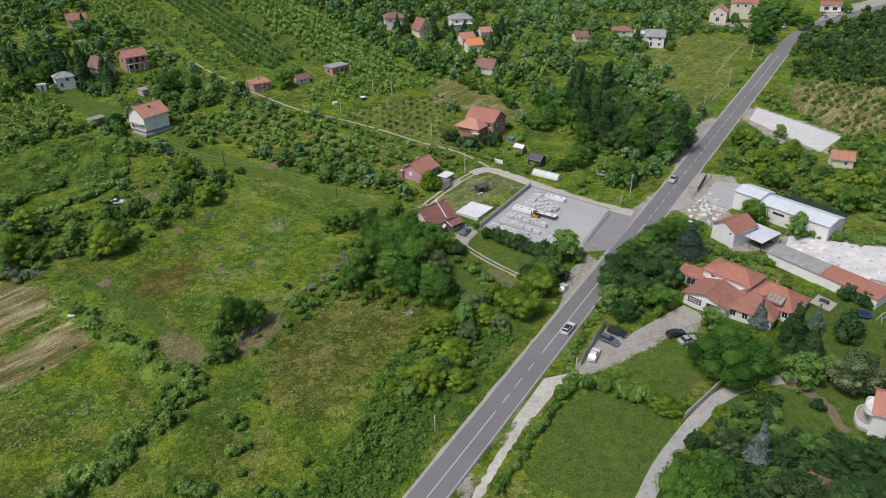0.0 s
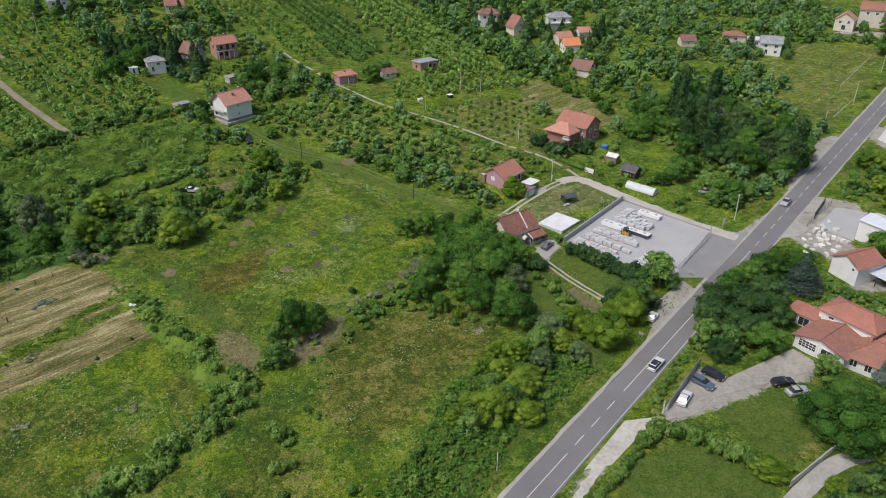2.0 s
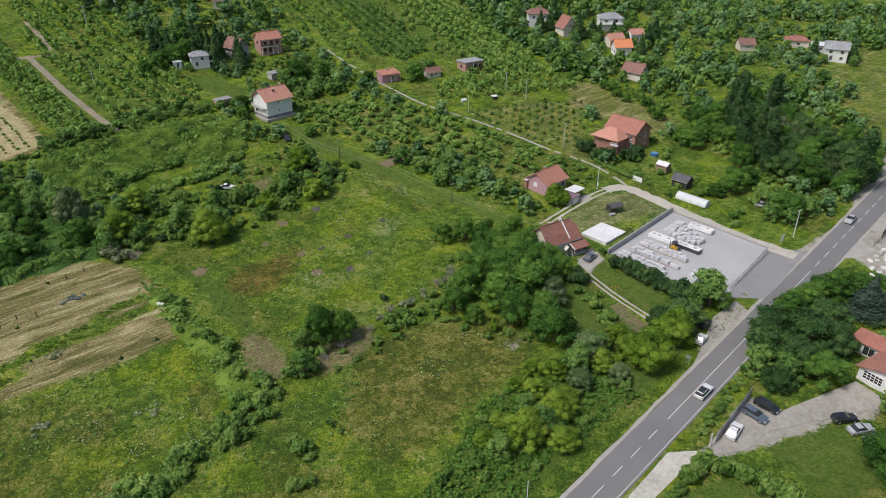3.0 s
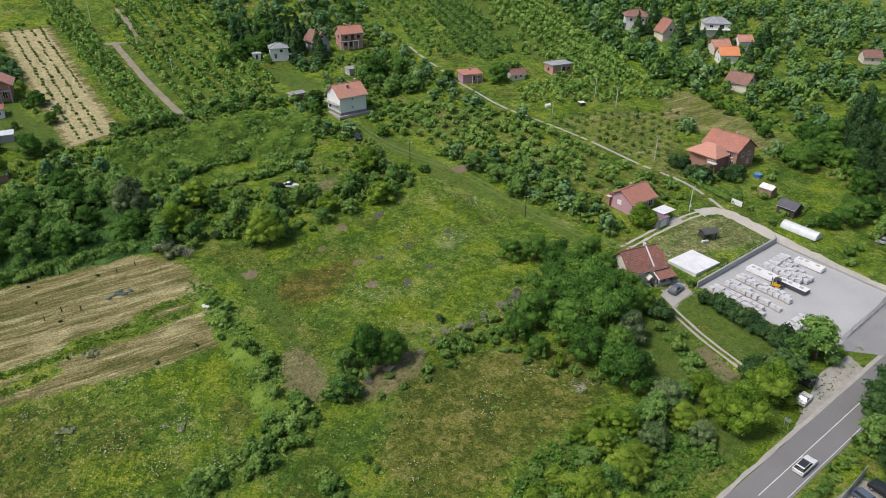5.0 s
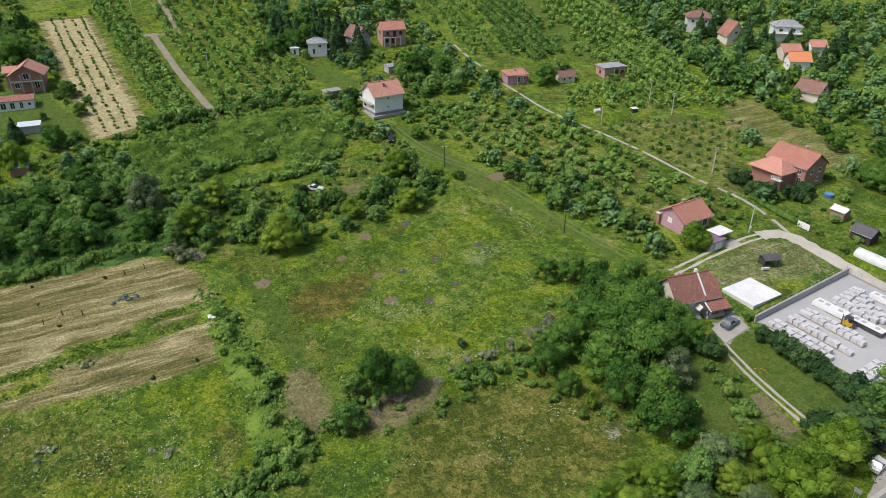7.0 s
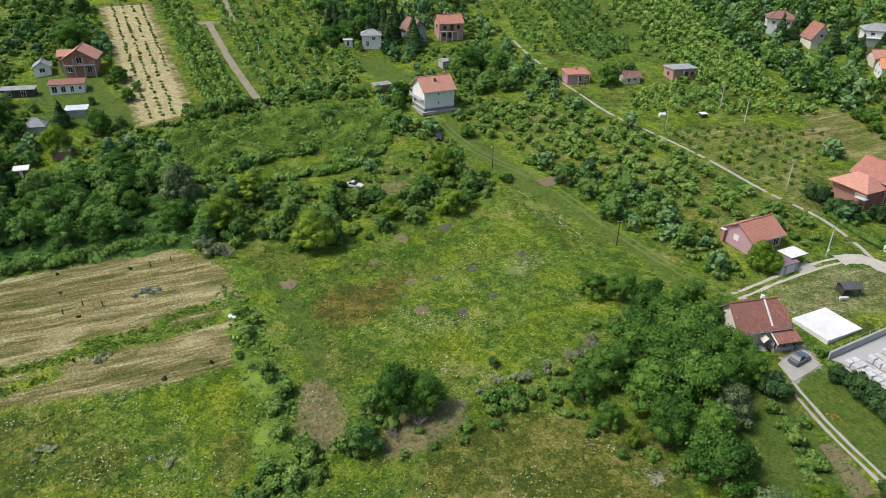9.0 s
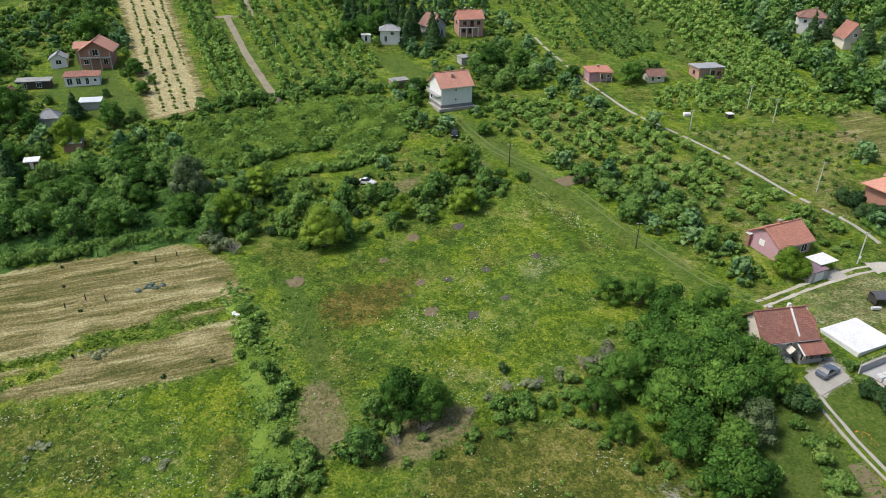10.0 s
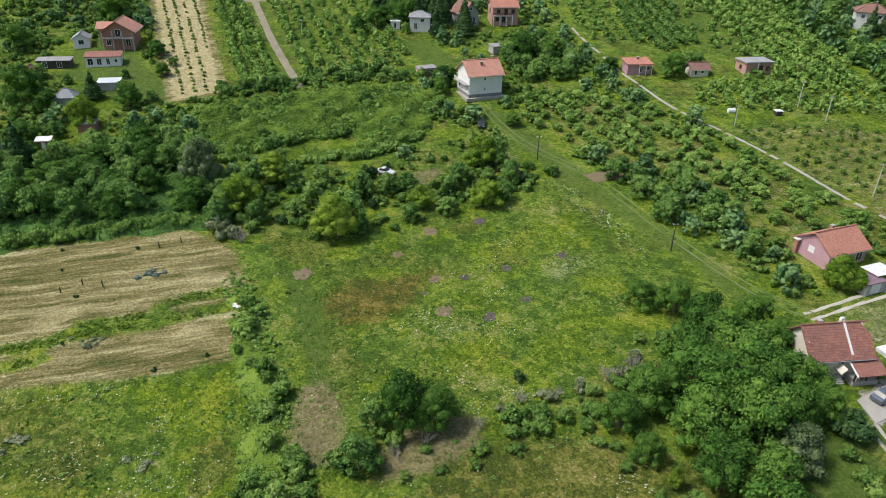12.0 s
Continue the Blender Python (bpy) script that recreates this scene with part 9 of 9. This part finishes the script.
sg = holder("road_sign", "grey-backed road sign on two posts", "sign", pose(25.7, 138.5, hz(25.7, 138.5), 0, 0, -30))
for u in (-0.35, 0.35):
    boxed("post", (u - 0.03, -0.03, -0.4, u + 0.03, 0.03, 2.0), STEEL, sg)
boxed("plate", (-0.5, -0.06, 1.3, 0.5, -0.032, 2.0), STEEL, sg)
sg = holder("sign_board", "tall white sign board beside the lane", "sign", pose(52.5, 188.0, hz(52.5, 188.0), 0, 0, 60))
for u in (-0.9, 0.9):
    boxed("post", (u - 0.04, -0.04, -0.4, u + 0.04, 0.04, 2.4), STEEL, sg)
boxed("board", (-1.1, -0.09, 0.7, 1.1, -0.042, 2.6), FRAME_WHITE, sg)
sg = holder("sheet_gate", "white sheet gate panel beside the lane", "gate", pose(18.8, 217.2, hz(18.8, 217.2), 0, 0, -38))
for u in (-1.3, 0, 1.3):
    boxed("post", (u - 0.05, -0.05, -0.4, u + 0.05, 0.05, 1.7), STEEL, sg)
boxed("panel", (-1.6, -0.1, 0.25, 1.6, -0.052, 1.7), FRAME_WHITE, sg)

# grey panel fence by the villa drive
wall_run("panel_fence", "grey sheet-metal fence along the villa drive", (28.4, 118.0), (36.4, 131.4), 1.9, 0.06, STEEL, "fence", 2.0, "panel", False)
wall_run("panel_fence", "pale concrete fence beside a garden drive", (45.2, 101.6), (56.2, 111.4), 1.3, 0.12, POLE_GREY, "fence", 2.2, "panel", True)
gp = holder("gate_post", "tall grey gate post beside the road", "post", pose(27.4, 117.0, hz(27.4, 117.0), 0, 0, 58))
boxed("shaft", (-0.12, -0.12, -0.4, 0.12, 0.12, 3.0), POLE_GREY, gp)
for a, b, lab in (((118.5, 300), (143, 338), "wire fence along the far field"), ((106, 268), (118, 285), "wire fence along the far field")):
    mesh_fence("field_fence", lab, a, b, 1.2, POLE_GREY, 4.0)
wall_run("yard_hoarding", "dark green mesh hoarding behind the warehouse", (100.5, 186.5), (110.5, 172.0), 2.0, 0.06, surface("green_mesh", (0.02, 0.05, 0.035), (0.04, 0.08, 0.055), 0.8, 12), "fence", 2.5, "panel", False)
wall_run("yard_hoarding", "dark mesh fence beside the warehouse court", (77, 194), (82.5, 203), 1.6, 0.06, surface("grey_mesh", (0.08, 0.08, 0.085), (0.14, 0.14, 0.145), 0.8, 12), "fence", 2.5, "panel", False)

# hay shelter on the dry lawn
kx, ky = 12.0, 198.6
sh = holder("field_shelter", "black timber field shelter with a curved dark roof", "shelter", pose(kx, ky, hz(kx, ky), 0, 0, 35))
for u in (-1.6, 1.6):
    for v in (-1.1, 1.1):
        boxed("post", (u - 0.07, v - 0.07, -0.3, u + 0.07, v + 0.07, 1.9), DARK_WOOD, sh)
boxed("side_boarding", (-1.66, -1.1, 0.5, -1.6, 1.1, 1.8), DARK_WOOD, sh)
boxed("back_boarding", (-1.6, 1.1, 0.3, 1.6, 1.16, 1.85), DARK_WOOD, sh)
arc = [(-1.5 + 3.0 * i / 8, 1.85 + 0.55 * math.sin(math.pi * i / 8)) for i in range(9)]
sheet_mat = surface("shelter_sheet", (0.05, 0.05, 0.055), (0.11, 0.11, 0.12), 0.8, 8)
for (y0, z0), (y1, z1) in zip(arc, arc[1:]):
    bm = bmesh.new()
    poly_slab(bm, [(-2.0, y0, z0), (2.0, y0, z0), (2.0, y1, z1), (-2.0, y1, z1)], 0.06)
    part("roof_sheet", bm, sheet_mat, sh)
boxed("bench", (-2.6, -2.0, 0.0, -0.9, -1.5, 0.45), BAG, sh, "pale boards beside the shelter")

# greenhouse tunnel
gx, gy = 33.4, 207.6
gt = holder("greenhouse_tunnel", "low polythene greenhouse tunnel in a vegetable garden", "greenhouse", pose(gx, gy, hz(gx, gy), 0, 0, -37))
bm = bmesh.new()
arc = [(-1.5 * math.cos(math.pi * i / 10), 1.7 * math.sin(math.pi * i / 10)) for i in range(11)]
rows = [[bm.verts.new((u, y0, z0)) for y0, z0 in arc] for u in (-4.6, -2.3, 0, 2.3, 4.6)]
for r0, r1 in zip(rows, rows[1:]):
    for i in range(10):
        bm.faces.new((r0[i], r1[i], r1[i + 1], r0[i + 1]))
bm.faces.new(rows[0])
bm.faces.new(rows[-1][::-1])
part("cover", bm, GLASSHOUSE, gt)
for u in (-4.6, -2.3, 0, 2.3, 4.6):
    bm = bmesh.new()
    for (y0, z0), (y1, z1) in zip(arc, arc[1:]):
        tube(bm, (u, y0 * 1.02, z0 * 1.02), (u, y1 * 1.02, z1 * 1.02), 0.03, 0.03, 5)
    part("hoop", bm, STEEL, gt)

# pool and play set in gardens
e = holder("garden_pool", "small round blue garden pool on a lawn", "pool", pose(24.6, 236.5, hz(24.6, 236.5)))
bm = bmesh.new()
tube(bm, (0, 0, -0.3), (0, 0, 0.8), 1.2, 1.2, 24)
part("wall", bm, BLUE, e)
bm = bmesh.new()
tube(bm, (0, 0, 0.802), (0, 0, 0.83), 1.08, 1.08, 24)
part("surface", bm, surface("pool_water", (0.10, 0.25, 0.42), (0.14, 0.32, 0.5), 1, 6, 0.15, 0.05), e)
e = holder("trampoline", "round blue garden trampoline on a lawn", "trampoline", pose(93.2, 129.6, hz(93.2, 129.6)))
bm = bmesh.new()
tube(bm, (0, 0, 0.62), (0, 0, 0.66), 1.3, 1.3, 24)
part("jumping_mat", bm, surface("trampoline_mat", (0.012, 0.02, 0.05), (0.03, 0.04, 0.08), 2, 12, 0.6, 0.05), e)
bm = bmesh.new()
for k in range(24):
    a0, a1 = 6.2832 * k / 24, 6.2832 * (k + 1) / 24
    poly_slab(bm, [(r_ * math.cos(a_), r_ * math.sin(a_), 0.70) for r_, a_ in ((1.28, a0), (1.28, a1), (1.68, a1), (1.68, a0))], 0.08)
bmesh.ops.recalc_face_normals(bm, faces=bm.faces)
part("padding", bm, surface("navy_padding", (0.02, 0.05, 0.17), (0.035, 0.08, 0.24), 2, 12, 0.5, 0.1), e, "blue padded rim")
for k in range(6):
    bm = bmesh.new()
    a0 = 6.2832 * k / 6
    tube(bm, (1.5 * math.cos(a0), 1.5 * math.sin(a0), -0.1), (1.5 * math.cos(a0), 1.5 * math.sin(a0), 0.62), 0.04, 0.04, 6)
    part("leg", bm, STEEL, e)

# white box, dish and marker posts in the orchard
bx = holder("well_house", "small dark box with a white lid in grass", "box", pose(-30.5, 271.8, hz(-30.5, 271.8), 0, 0, 40))
boxed("body", (-0.8, -0.8, -0.3, 0.8, 0.8, 1.1), DARK_WOOD, bx)
boxed("lid", (-1.0, -1.0, 1.102, 1.0, 1.0, 1.25), FRAME_WHITE, bx, "white lid")
tk = holder("water_tank", "white plastic water tank in grass", "tank", pose(-41.0, 266.3, hz(-41.0, 266.3), 0, 0, 40))
bm = bmesh.new()
tube(bm, (-0.9, 0, 0.6), (0.9, 0, 0.6), 0.62, 0.62, 14)
part("shell", bm, FRAME_WHITE, tk)
boxed("cradle", (-0.7, -0.5, -0.2, 0.7, 0.5, 0.2), STEEL, tk)
pad = tagged(sheet("stone_pad", [(-58.5, 213.2), (-53.8, 220.6), (-50.8, 218.2), (-54.6, 211.6)], 0.10, EARTH, 4), "brown paved pad beside the mown path", "pad", kind="structure")


# ---------- patches and heaps
def heap(name, label, x, y, r, h, mat, seed, category="heap"):
    """A low ragged mound on the ground."""
    rng = random.Random(seed)
    bm = bmesh.new()
    n = 44
    rings = [[bm.verts.new((x, y, hz(x, y) + h))]]
    wob = [0.85 + 0.35 * noise.noise((math.cos(6.283 * k / n) * 1.3, math.sin(6.283 * k / n) * 1.3, seed * 3.7)) + rng.uniform(-0.07, 0.07) for k in range(n)]
    for f in (0.3, 0.55, 0.8, 1.0):
        row = []
        for k in range(n):
            a = 2 * math.pi * k / n
            px, py = x + r * f * wob[k] * math.cos(a), y + r * f * wob[k] * math.sin(a)
            row.append(bm.verts.new((px, py, hz(px, py) + (h * (1 - f * 0.8) * rng.uniform(0.5, 1.2) if f < 1 else -0.1))))
        rings.append(row)
    for k in range(n):
        bm.faces.new((rings[0][0], rings[1][k], rings[1][(k + 1) % n]))
    for r0, r1 in zip(rings[1:], rings[2:]):
        for k in range(n):
            bm.faces.new((r0[k], r1[k], r1[(k + 1) % n], r0[(k + 1) % n]))
    return tagged(part(name, bm, mat), label, category)


for i, (x, y, r) in enumerate(((-67.5, 184.0, 2.2), (-59.8, 166.4, 1.5), (-62.6, 158.5, 1.5), (-54.9, 173.1, 1.6), (-48.4, 182.3, 1.6), (-47.4, 166.5, 1.9), (-50.3, 159.4, 2.0))):
    tagged(heap("ash_patch", "round grey ash patch in the green meadow", x, y, r * 0.78, 0.12, ASH, i, "ash patch"), group="burnt patches in the meadow")
for i, (x, y, r) in enumerate(((-84.5, 150.8, 2.4), (-74.1, 165.5, 1.4), (-63.7, 162.9, 1.4), (-57.2, 156.5, 1.8), (-73.7, 175.3, 1.8))):
    tagged(heap("bare_patch", "round bare brown patch in the meadow", x, y, r, 0.14, EARTH, 30 + i, "bare patch"), group="burnt patches in the meadow")
rb = holder("rubble_heap", "small heap of white rubble in a dry field", "rubble", pose(-87.0, 137.7, hz(-87.0, 137.7)))
rng = random.Random(8)
for k in range(9):
    a, f, s = rng.uniform(0, 6.3), rng.uniform(0, 1.1), rng.uniform(0.25, 0.6)
    bm = bmesh.new()
    bmesh.ops.create_icosphere(bm, subdivisions=1, radius=s)
    for v in bm.verts:
        v.co *= rng.uniform(0.7, 1.2)
        v.co.z *= 0.6
    o = part("stone", bm, FRAME_WHITE, rb)
    o.location = (f * math.cos(a), f * math.sin(a), s * 0.3)
for x, y, n, mat, lab in ((-107.6, 135.4, 14, LEAF_BLUE, "grey-green heap of cut brush in a dry field"), (-100.5, 117.5, 9, LEAF_GREY, "pale heap of dry stalks in a field"), (-72, 108.5, 8, LEAF_GREY, "grey heap of cut brush in the meadow"), (-90, 101, 9, LEAF_GREY, "dark grey-green heap of brush in the meadow")):
    lobes = [(rng.gauss(0, 1.3), rng.gauss(0, 0.8), 0.12, rng.uniform(0.35, 0.8), rng.uniform(0.35, 0.8), rng.uniform(0.12, 0.28)) for _ in range(n)]
    hb = new("brush_heap", leafy_mesh("brush_heap", crown(lobes, 240, 0.16, int(-x), -0.2, 1.3), mat))
    hb.matrix_basis = pose(x, y, hz(x, y), 0, 0, 48)
    tagged(hb, lab, "brush heap", kind="stuff")


STAKE = None
for x, y in ((-130.0, 131.0), (-127.2, 133.6), (-124.4, 136.3), (-122.4, 139.1), (-119.9, 141.8), (-113.1, 141.4), (-111.0, 144.9), (-115.6, 122.8), (-114.5, 126.3), (-111.1, 128.1)):
    if STAKE is None:
        bm = bmesh.new()
        tube(bm, (0, 0, -0.3), (0.05, 0.02, 1.25), 0.13, 0.09, 6)
        STAKE = tagged(part("field_stake", bm, DARK_WOOD), "short dark wooden stake in a dry field", "stake", "stakes in the dry field")
        STAKE.matrix_basis = pose(x, y, hz(x, y))
    else:
        copy_thing(STAKE, pose(x, y, hz(x, y), 0, 0, x * 40))

# stone blocks and rubble of the stone yard
STONE = None
rng = random.Random(21)
for k, (x, y) in enumerate(scatter([(84, 158), (93, 166), (104, 162), (114, 154), (110, 138), (103, 139), (98, 149), (90, 153)], 2.0, 0.5, 70) + scatter([(68, 176), (74, 172), (77, 175), (80, 186), (84, 189), (80, 193), (73, 188)], 1.7, 0.6, 71)):
    if STONE is None:
        bm = bmesh.new()
        bmesh.ops.create_cube(bm, size=1.0)
        for v in bm.verts:
            v.co += Vector((rng.uniform(-0.12, 0.12), rng.uniform(-0.12, 0.12), rng.uniform(-0.12, 0.12)))
        bmesh.ops.bevel(bm, geom=list(bm.edges), offset=0.06, segments=1, affect='EDGES')
        STONE = tagged(part("stone_block", bm, RUBBLE), "rough pale stone block in the stone yard", "stone", "stone blocks in the stone yard")
        ob = STONE
    else:
        ob = copy_thing(STONE, Matrix())
    s = (rng.uniform(0.5, 1.5), rng.uniform(0.4, 1.1), rng.uniform(0.3, 0.9))
    ob.matrix_basis = pose(x, y, hz(x, y) + s[2] * 0.35, rng.uniform(-6, 6), rng.uniform(-6, 6), rng.uniform(0, 180))
    ob.scale = s

# row of wrapped stone bags along the court fence
for k in range(8):
    f = k / 7
    x, y = 74.6 + 6.2 * f, 186.0 - 5.6 * f
    ob = copy_thing(STONE, pose(x, y, hz(x, y) + 0.45, 0, 0, 40 + 9 * k))
    ob.scale = (1.0, 0.9, 1.0)
    ob["label"] = "white wrapped block beside a court fence"
mesh_fence("court_fence", "dark wire fence beside a concrete court", (73.8, 189.2), (83.9, 202.2), 1.4, DARK_WOOD)
mesh_fence("warehouse_fence", "dark green mesh fence behind the warehouse", (98.8, 190.4), (112.5, 178.0), 1.8, DARK_WOOD)

# ---------- rough growth between everything
def open_ground(pts, house_gap=4.5, extra=()):
    """Keeps the places that no field, road, yard or house takes."""
    p = np.array(pts)
    x, y = p[:, 0], p[:, 1]
    ok = np.abs((x - ROAD_A.x) * ROAD_N.x + (y - ROAD_A.y) * ROAD_N.y) > 6.5
    ok &= line_distance(x, y, ROAD_LINE) > 6.5
    for line in CALM_LINES:
        ok &= line_distance(x, y, line) > 2.6
    for ch, amount, poly in ZONES:
        if amount > 0:
            ok &= inside(x, y, poly)[1] < -1.0
    for poly in (WEED_LAND, MEADOW, YARD_AREA, *extra):
        ok &= inside(x, y, poly)[1] < -0.8
    for a, b, r in BUILT:
        ok &= (np.hypot(x - a, y - b) > r + house_gap) & (np.hypot(x - a * 0.985, y - b + 6.5) > r + house_gap * 0.4)
    return [tuple(v) for v in p[ok]]


YARD_AREA = [yard_point(-2, -12), yard_point(30, -1), yard_point(30, 34), yard_point(-1, 34), yard_point(-1, 0)]
HILL = [(-262, 192), (-180, 122), (-150, 108), (-105, 150), (-84, 163), (-60, 208), (-30, 196), (-4, 190), (8, 218), (30, 205), (56, 190), (110, 258), (165, 340), (230, 410), (120, 425), (0, 415), (-130, 370), (-215, 335)]
EAST = [(58, 170), (64, 150), (86, 126), (60, 76), (76, 78), (150, 190), (240, 380), (210, 366), (110, 252)]
ORCHARDS = (VINE_ROWS, BRIGHT_ROWS, SPARSE_ROWS, GRASS_STRIP, [(-262, 285), (-248, 300), (-216, 330), (-150, 268), (-128, 240), (-146, 214), (-160, 201), (-268, 277)], [(-128, 318), (-96, 350), (-20, 330), (0, 300), (2, 228), (-8, 228), (-60, 268), (-84, 288)])
GARDENS = ([(46, 337), (60, 330), (64, 285), (52, 276), (44, 300)], [(22, 250), (33, 252), (46, 238), (57, 214), (66, 203), (74, 208), (77, 214), (70, 205), (62, 190), (46, 187), (28, 202), (14, 224)])
TAKEN = ORCHARDS + GARDENS + (SLOPE, WOOD_LEFT, *WOOD_FAR)
rough = open_ground(scatter(HILL, 3.0, 1.0, 80), 3.5, TAKEN)
rough = [q for q in rough if noise.noise((q[0] * 0.045, q[1] * 0.045, 1)) + 0.6 * noise.noise((q[0] * 0.14, q[1] * 0.14, 5)) > -0.16]
thicket("hillside_scrub", "dense green shrubs covering the hillside", "shrubs", rough, FAR_SHRUB_MODELS, LEAF_SHRUB, 0.5, 1.15, 80)
tall = [q for q in open_ground(scatter(HILL, 6.5, 0.9, 81), 5.5, TAKEN) if noise.noise((q[0] * 0.035, q[1] * 0.035, 11)) > 0.0]
thicket("hillside_trees", "scattered green trees over the hillside", "trees", tall, TREE_MODELS, LEAF_HAZED, 0.4, 0.85, 81)
east = [q for q in open_ground(scatter(EAST, 3.4, 0.9, 82), 3.0, (GARDEN_LAWN, VILLA_LAWN)) if noise.noise((q[0] * 0.06, q[1] * 0.06, 21)) > -0.25]
thicket("garden_shrubs", "green garden shrubs beyond the road", "shrubs", east, FAR_SHRUB_MODELS, LEAF_WOOD, 0.55, 1.2, 82)
grass = [q for q in open_ground(scatter(HILL, 1.5, 0.9, 84), 0.6) if q[1] < 320]
tufts("hill_grass", "tufts of rough green grass on the hillside", "grass", grass, WEED, 0.08, 0.24, 3, 84)
tufts("orchard_grass", "rough grass between orchard rows", "grass", scatter(ORCHARD_FLOOR, 1.2, 0.8, 85) + scatter(ORCH_MID, 1.3, 0.8, 86) + scatter(PALE_STRIP, 1.4, 0.7, 87), WEED_DRY, 0.08, 0.2, 3, 85)
tufts("roadside_grass", "rank grass and weeds on the road bank", "grass", [road_point(s * 0.5 - 60, u) for s in range(300) for u in (-4.4 - random.random(), -5.6 - random.random(), -7.0 - random.random(), 4.6 + random.random()) if not s * 0.5 - 60 < 40 or u < 0], WEED, 0.1, 0.25, 3, 88)
tufts("far_field_grass", "tall yellowing grass of the far field", "grass", scatter(FAR_FIELD, 1.7, 0.9, 89), WEED, 0.1, 0.24, 3, 89)

# dark hedge trees below the upper orchard and the dense scrub under them
HEDGE_BAND = [(-160.9, 196.6), (-155.8, 209.7), (-149.0, 213.5), (-146.0, 221.3), (-134.1, 236.9), (-130.0, 233.5), (-140.6, 216.3), (-150.5, 205.5), (-156.8, 193.1)]
UNDER_SCRUB = [(-158.2, 194.3), (-150.5, 204.5), (-140.6, 214.3), (-129.3, 226.0), (-119.1, 222.2), (-107.4, 207.0), (-142.0, 180.3)]
thicket("orchard_hedge", "dark green hedge trees below an orchard", "hedge", scatter(HEDGE_BAND, 3.6, 0.9, 85), SHRUB_MODELS, LEAF_WOOD, 1.1, 1.9, 85)
thicket("hillside_scrub", "dense low green scrub below a hedge", "scrub", scatter(UNDER_SCRUB, 3.3, 0.75, 86), FAR_SHRUB_MODELS, LEAF_SHRUB, 0.6, 1.1, 86)
# models that found no place are taken away
for kind in PLANTS.values():
    for ob in kind:
        if ob.name not in USED:
            for o in (*ob.children_recursive, ob):
                bpy.data.objects.remove(o)
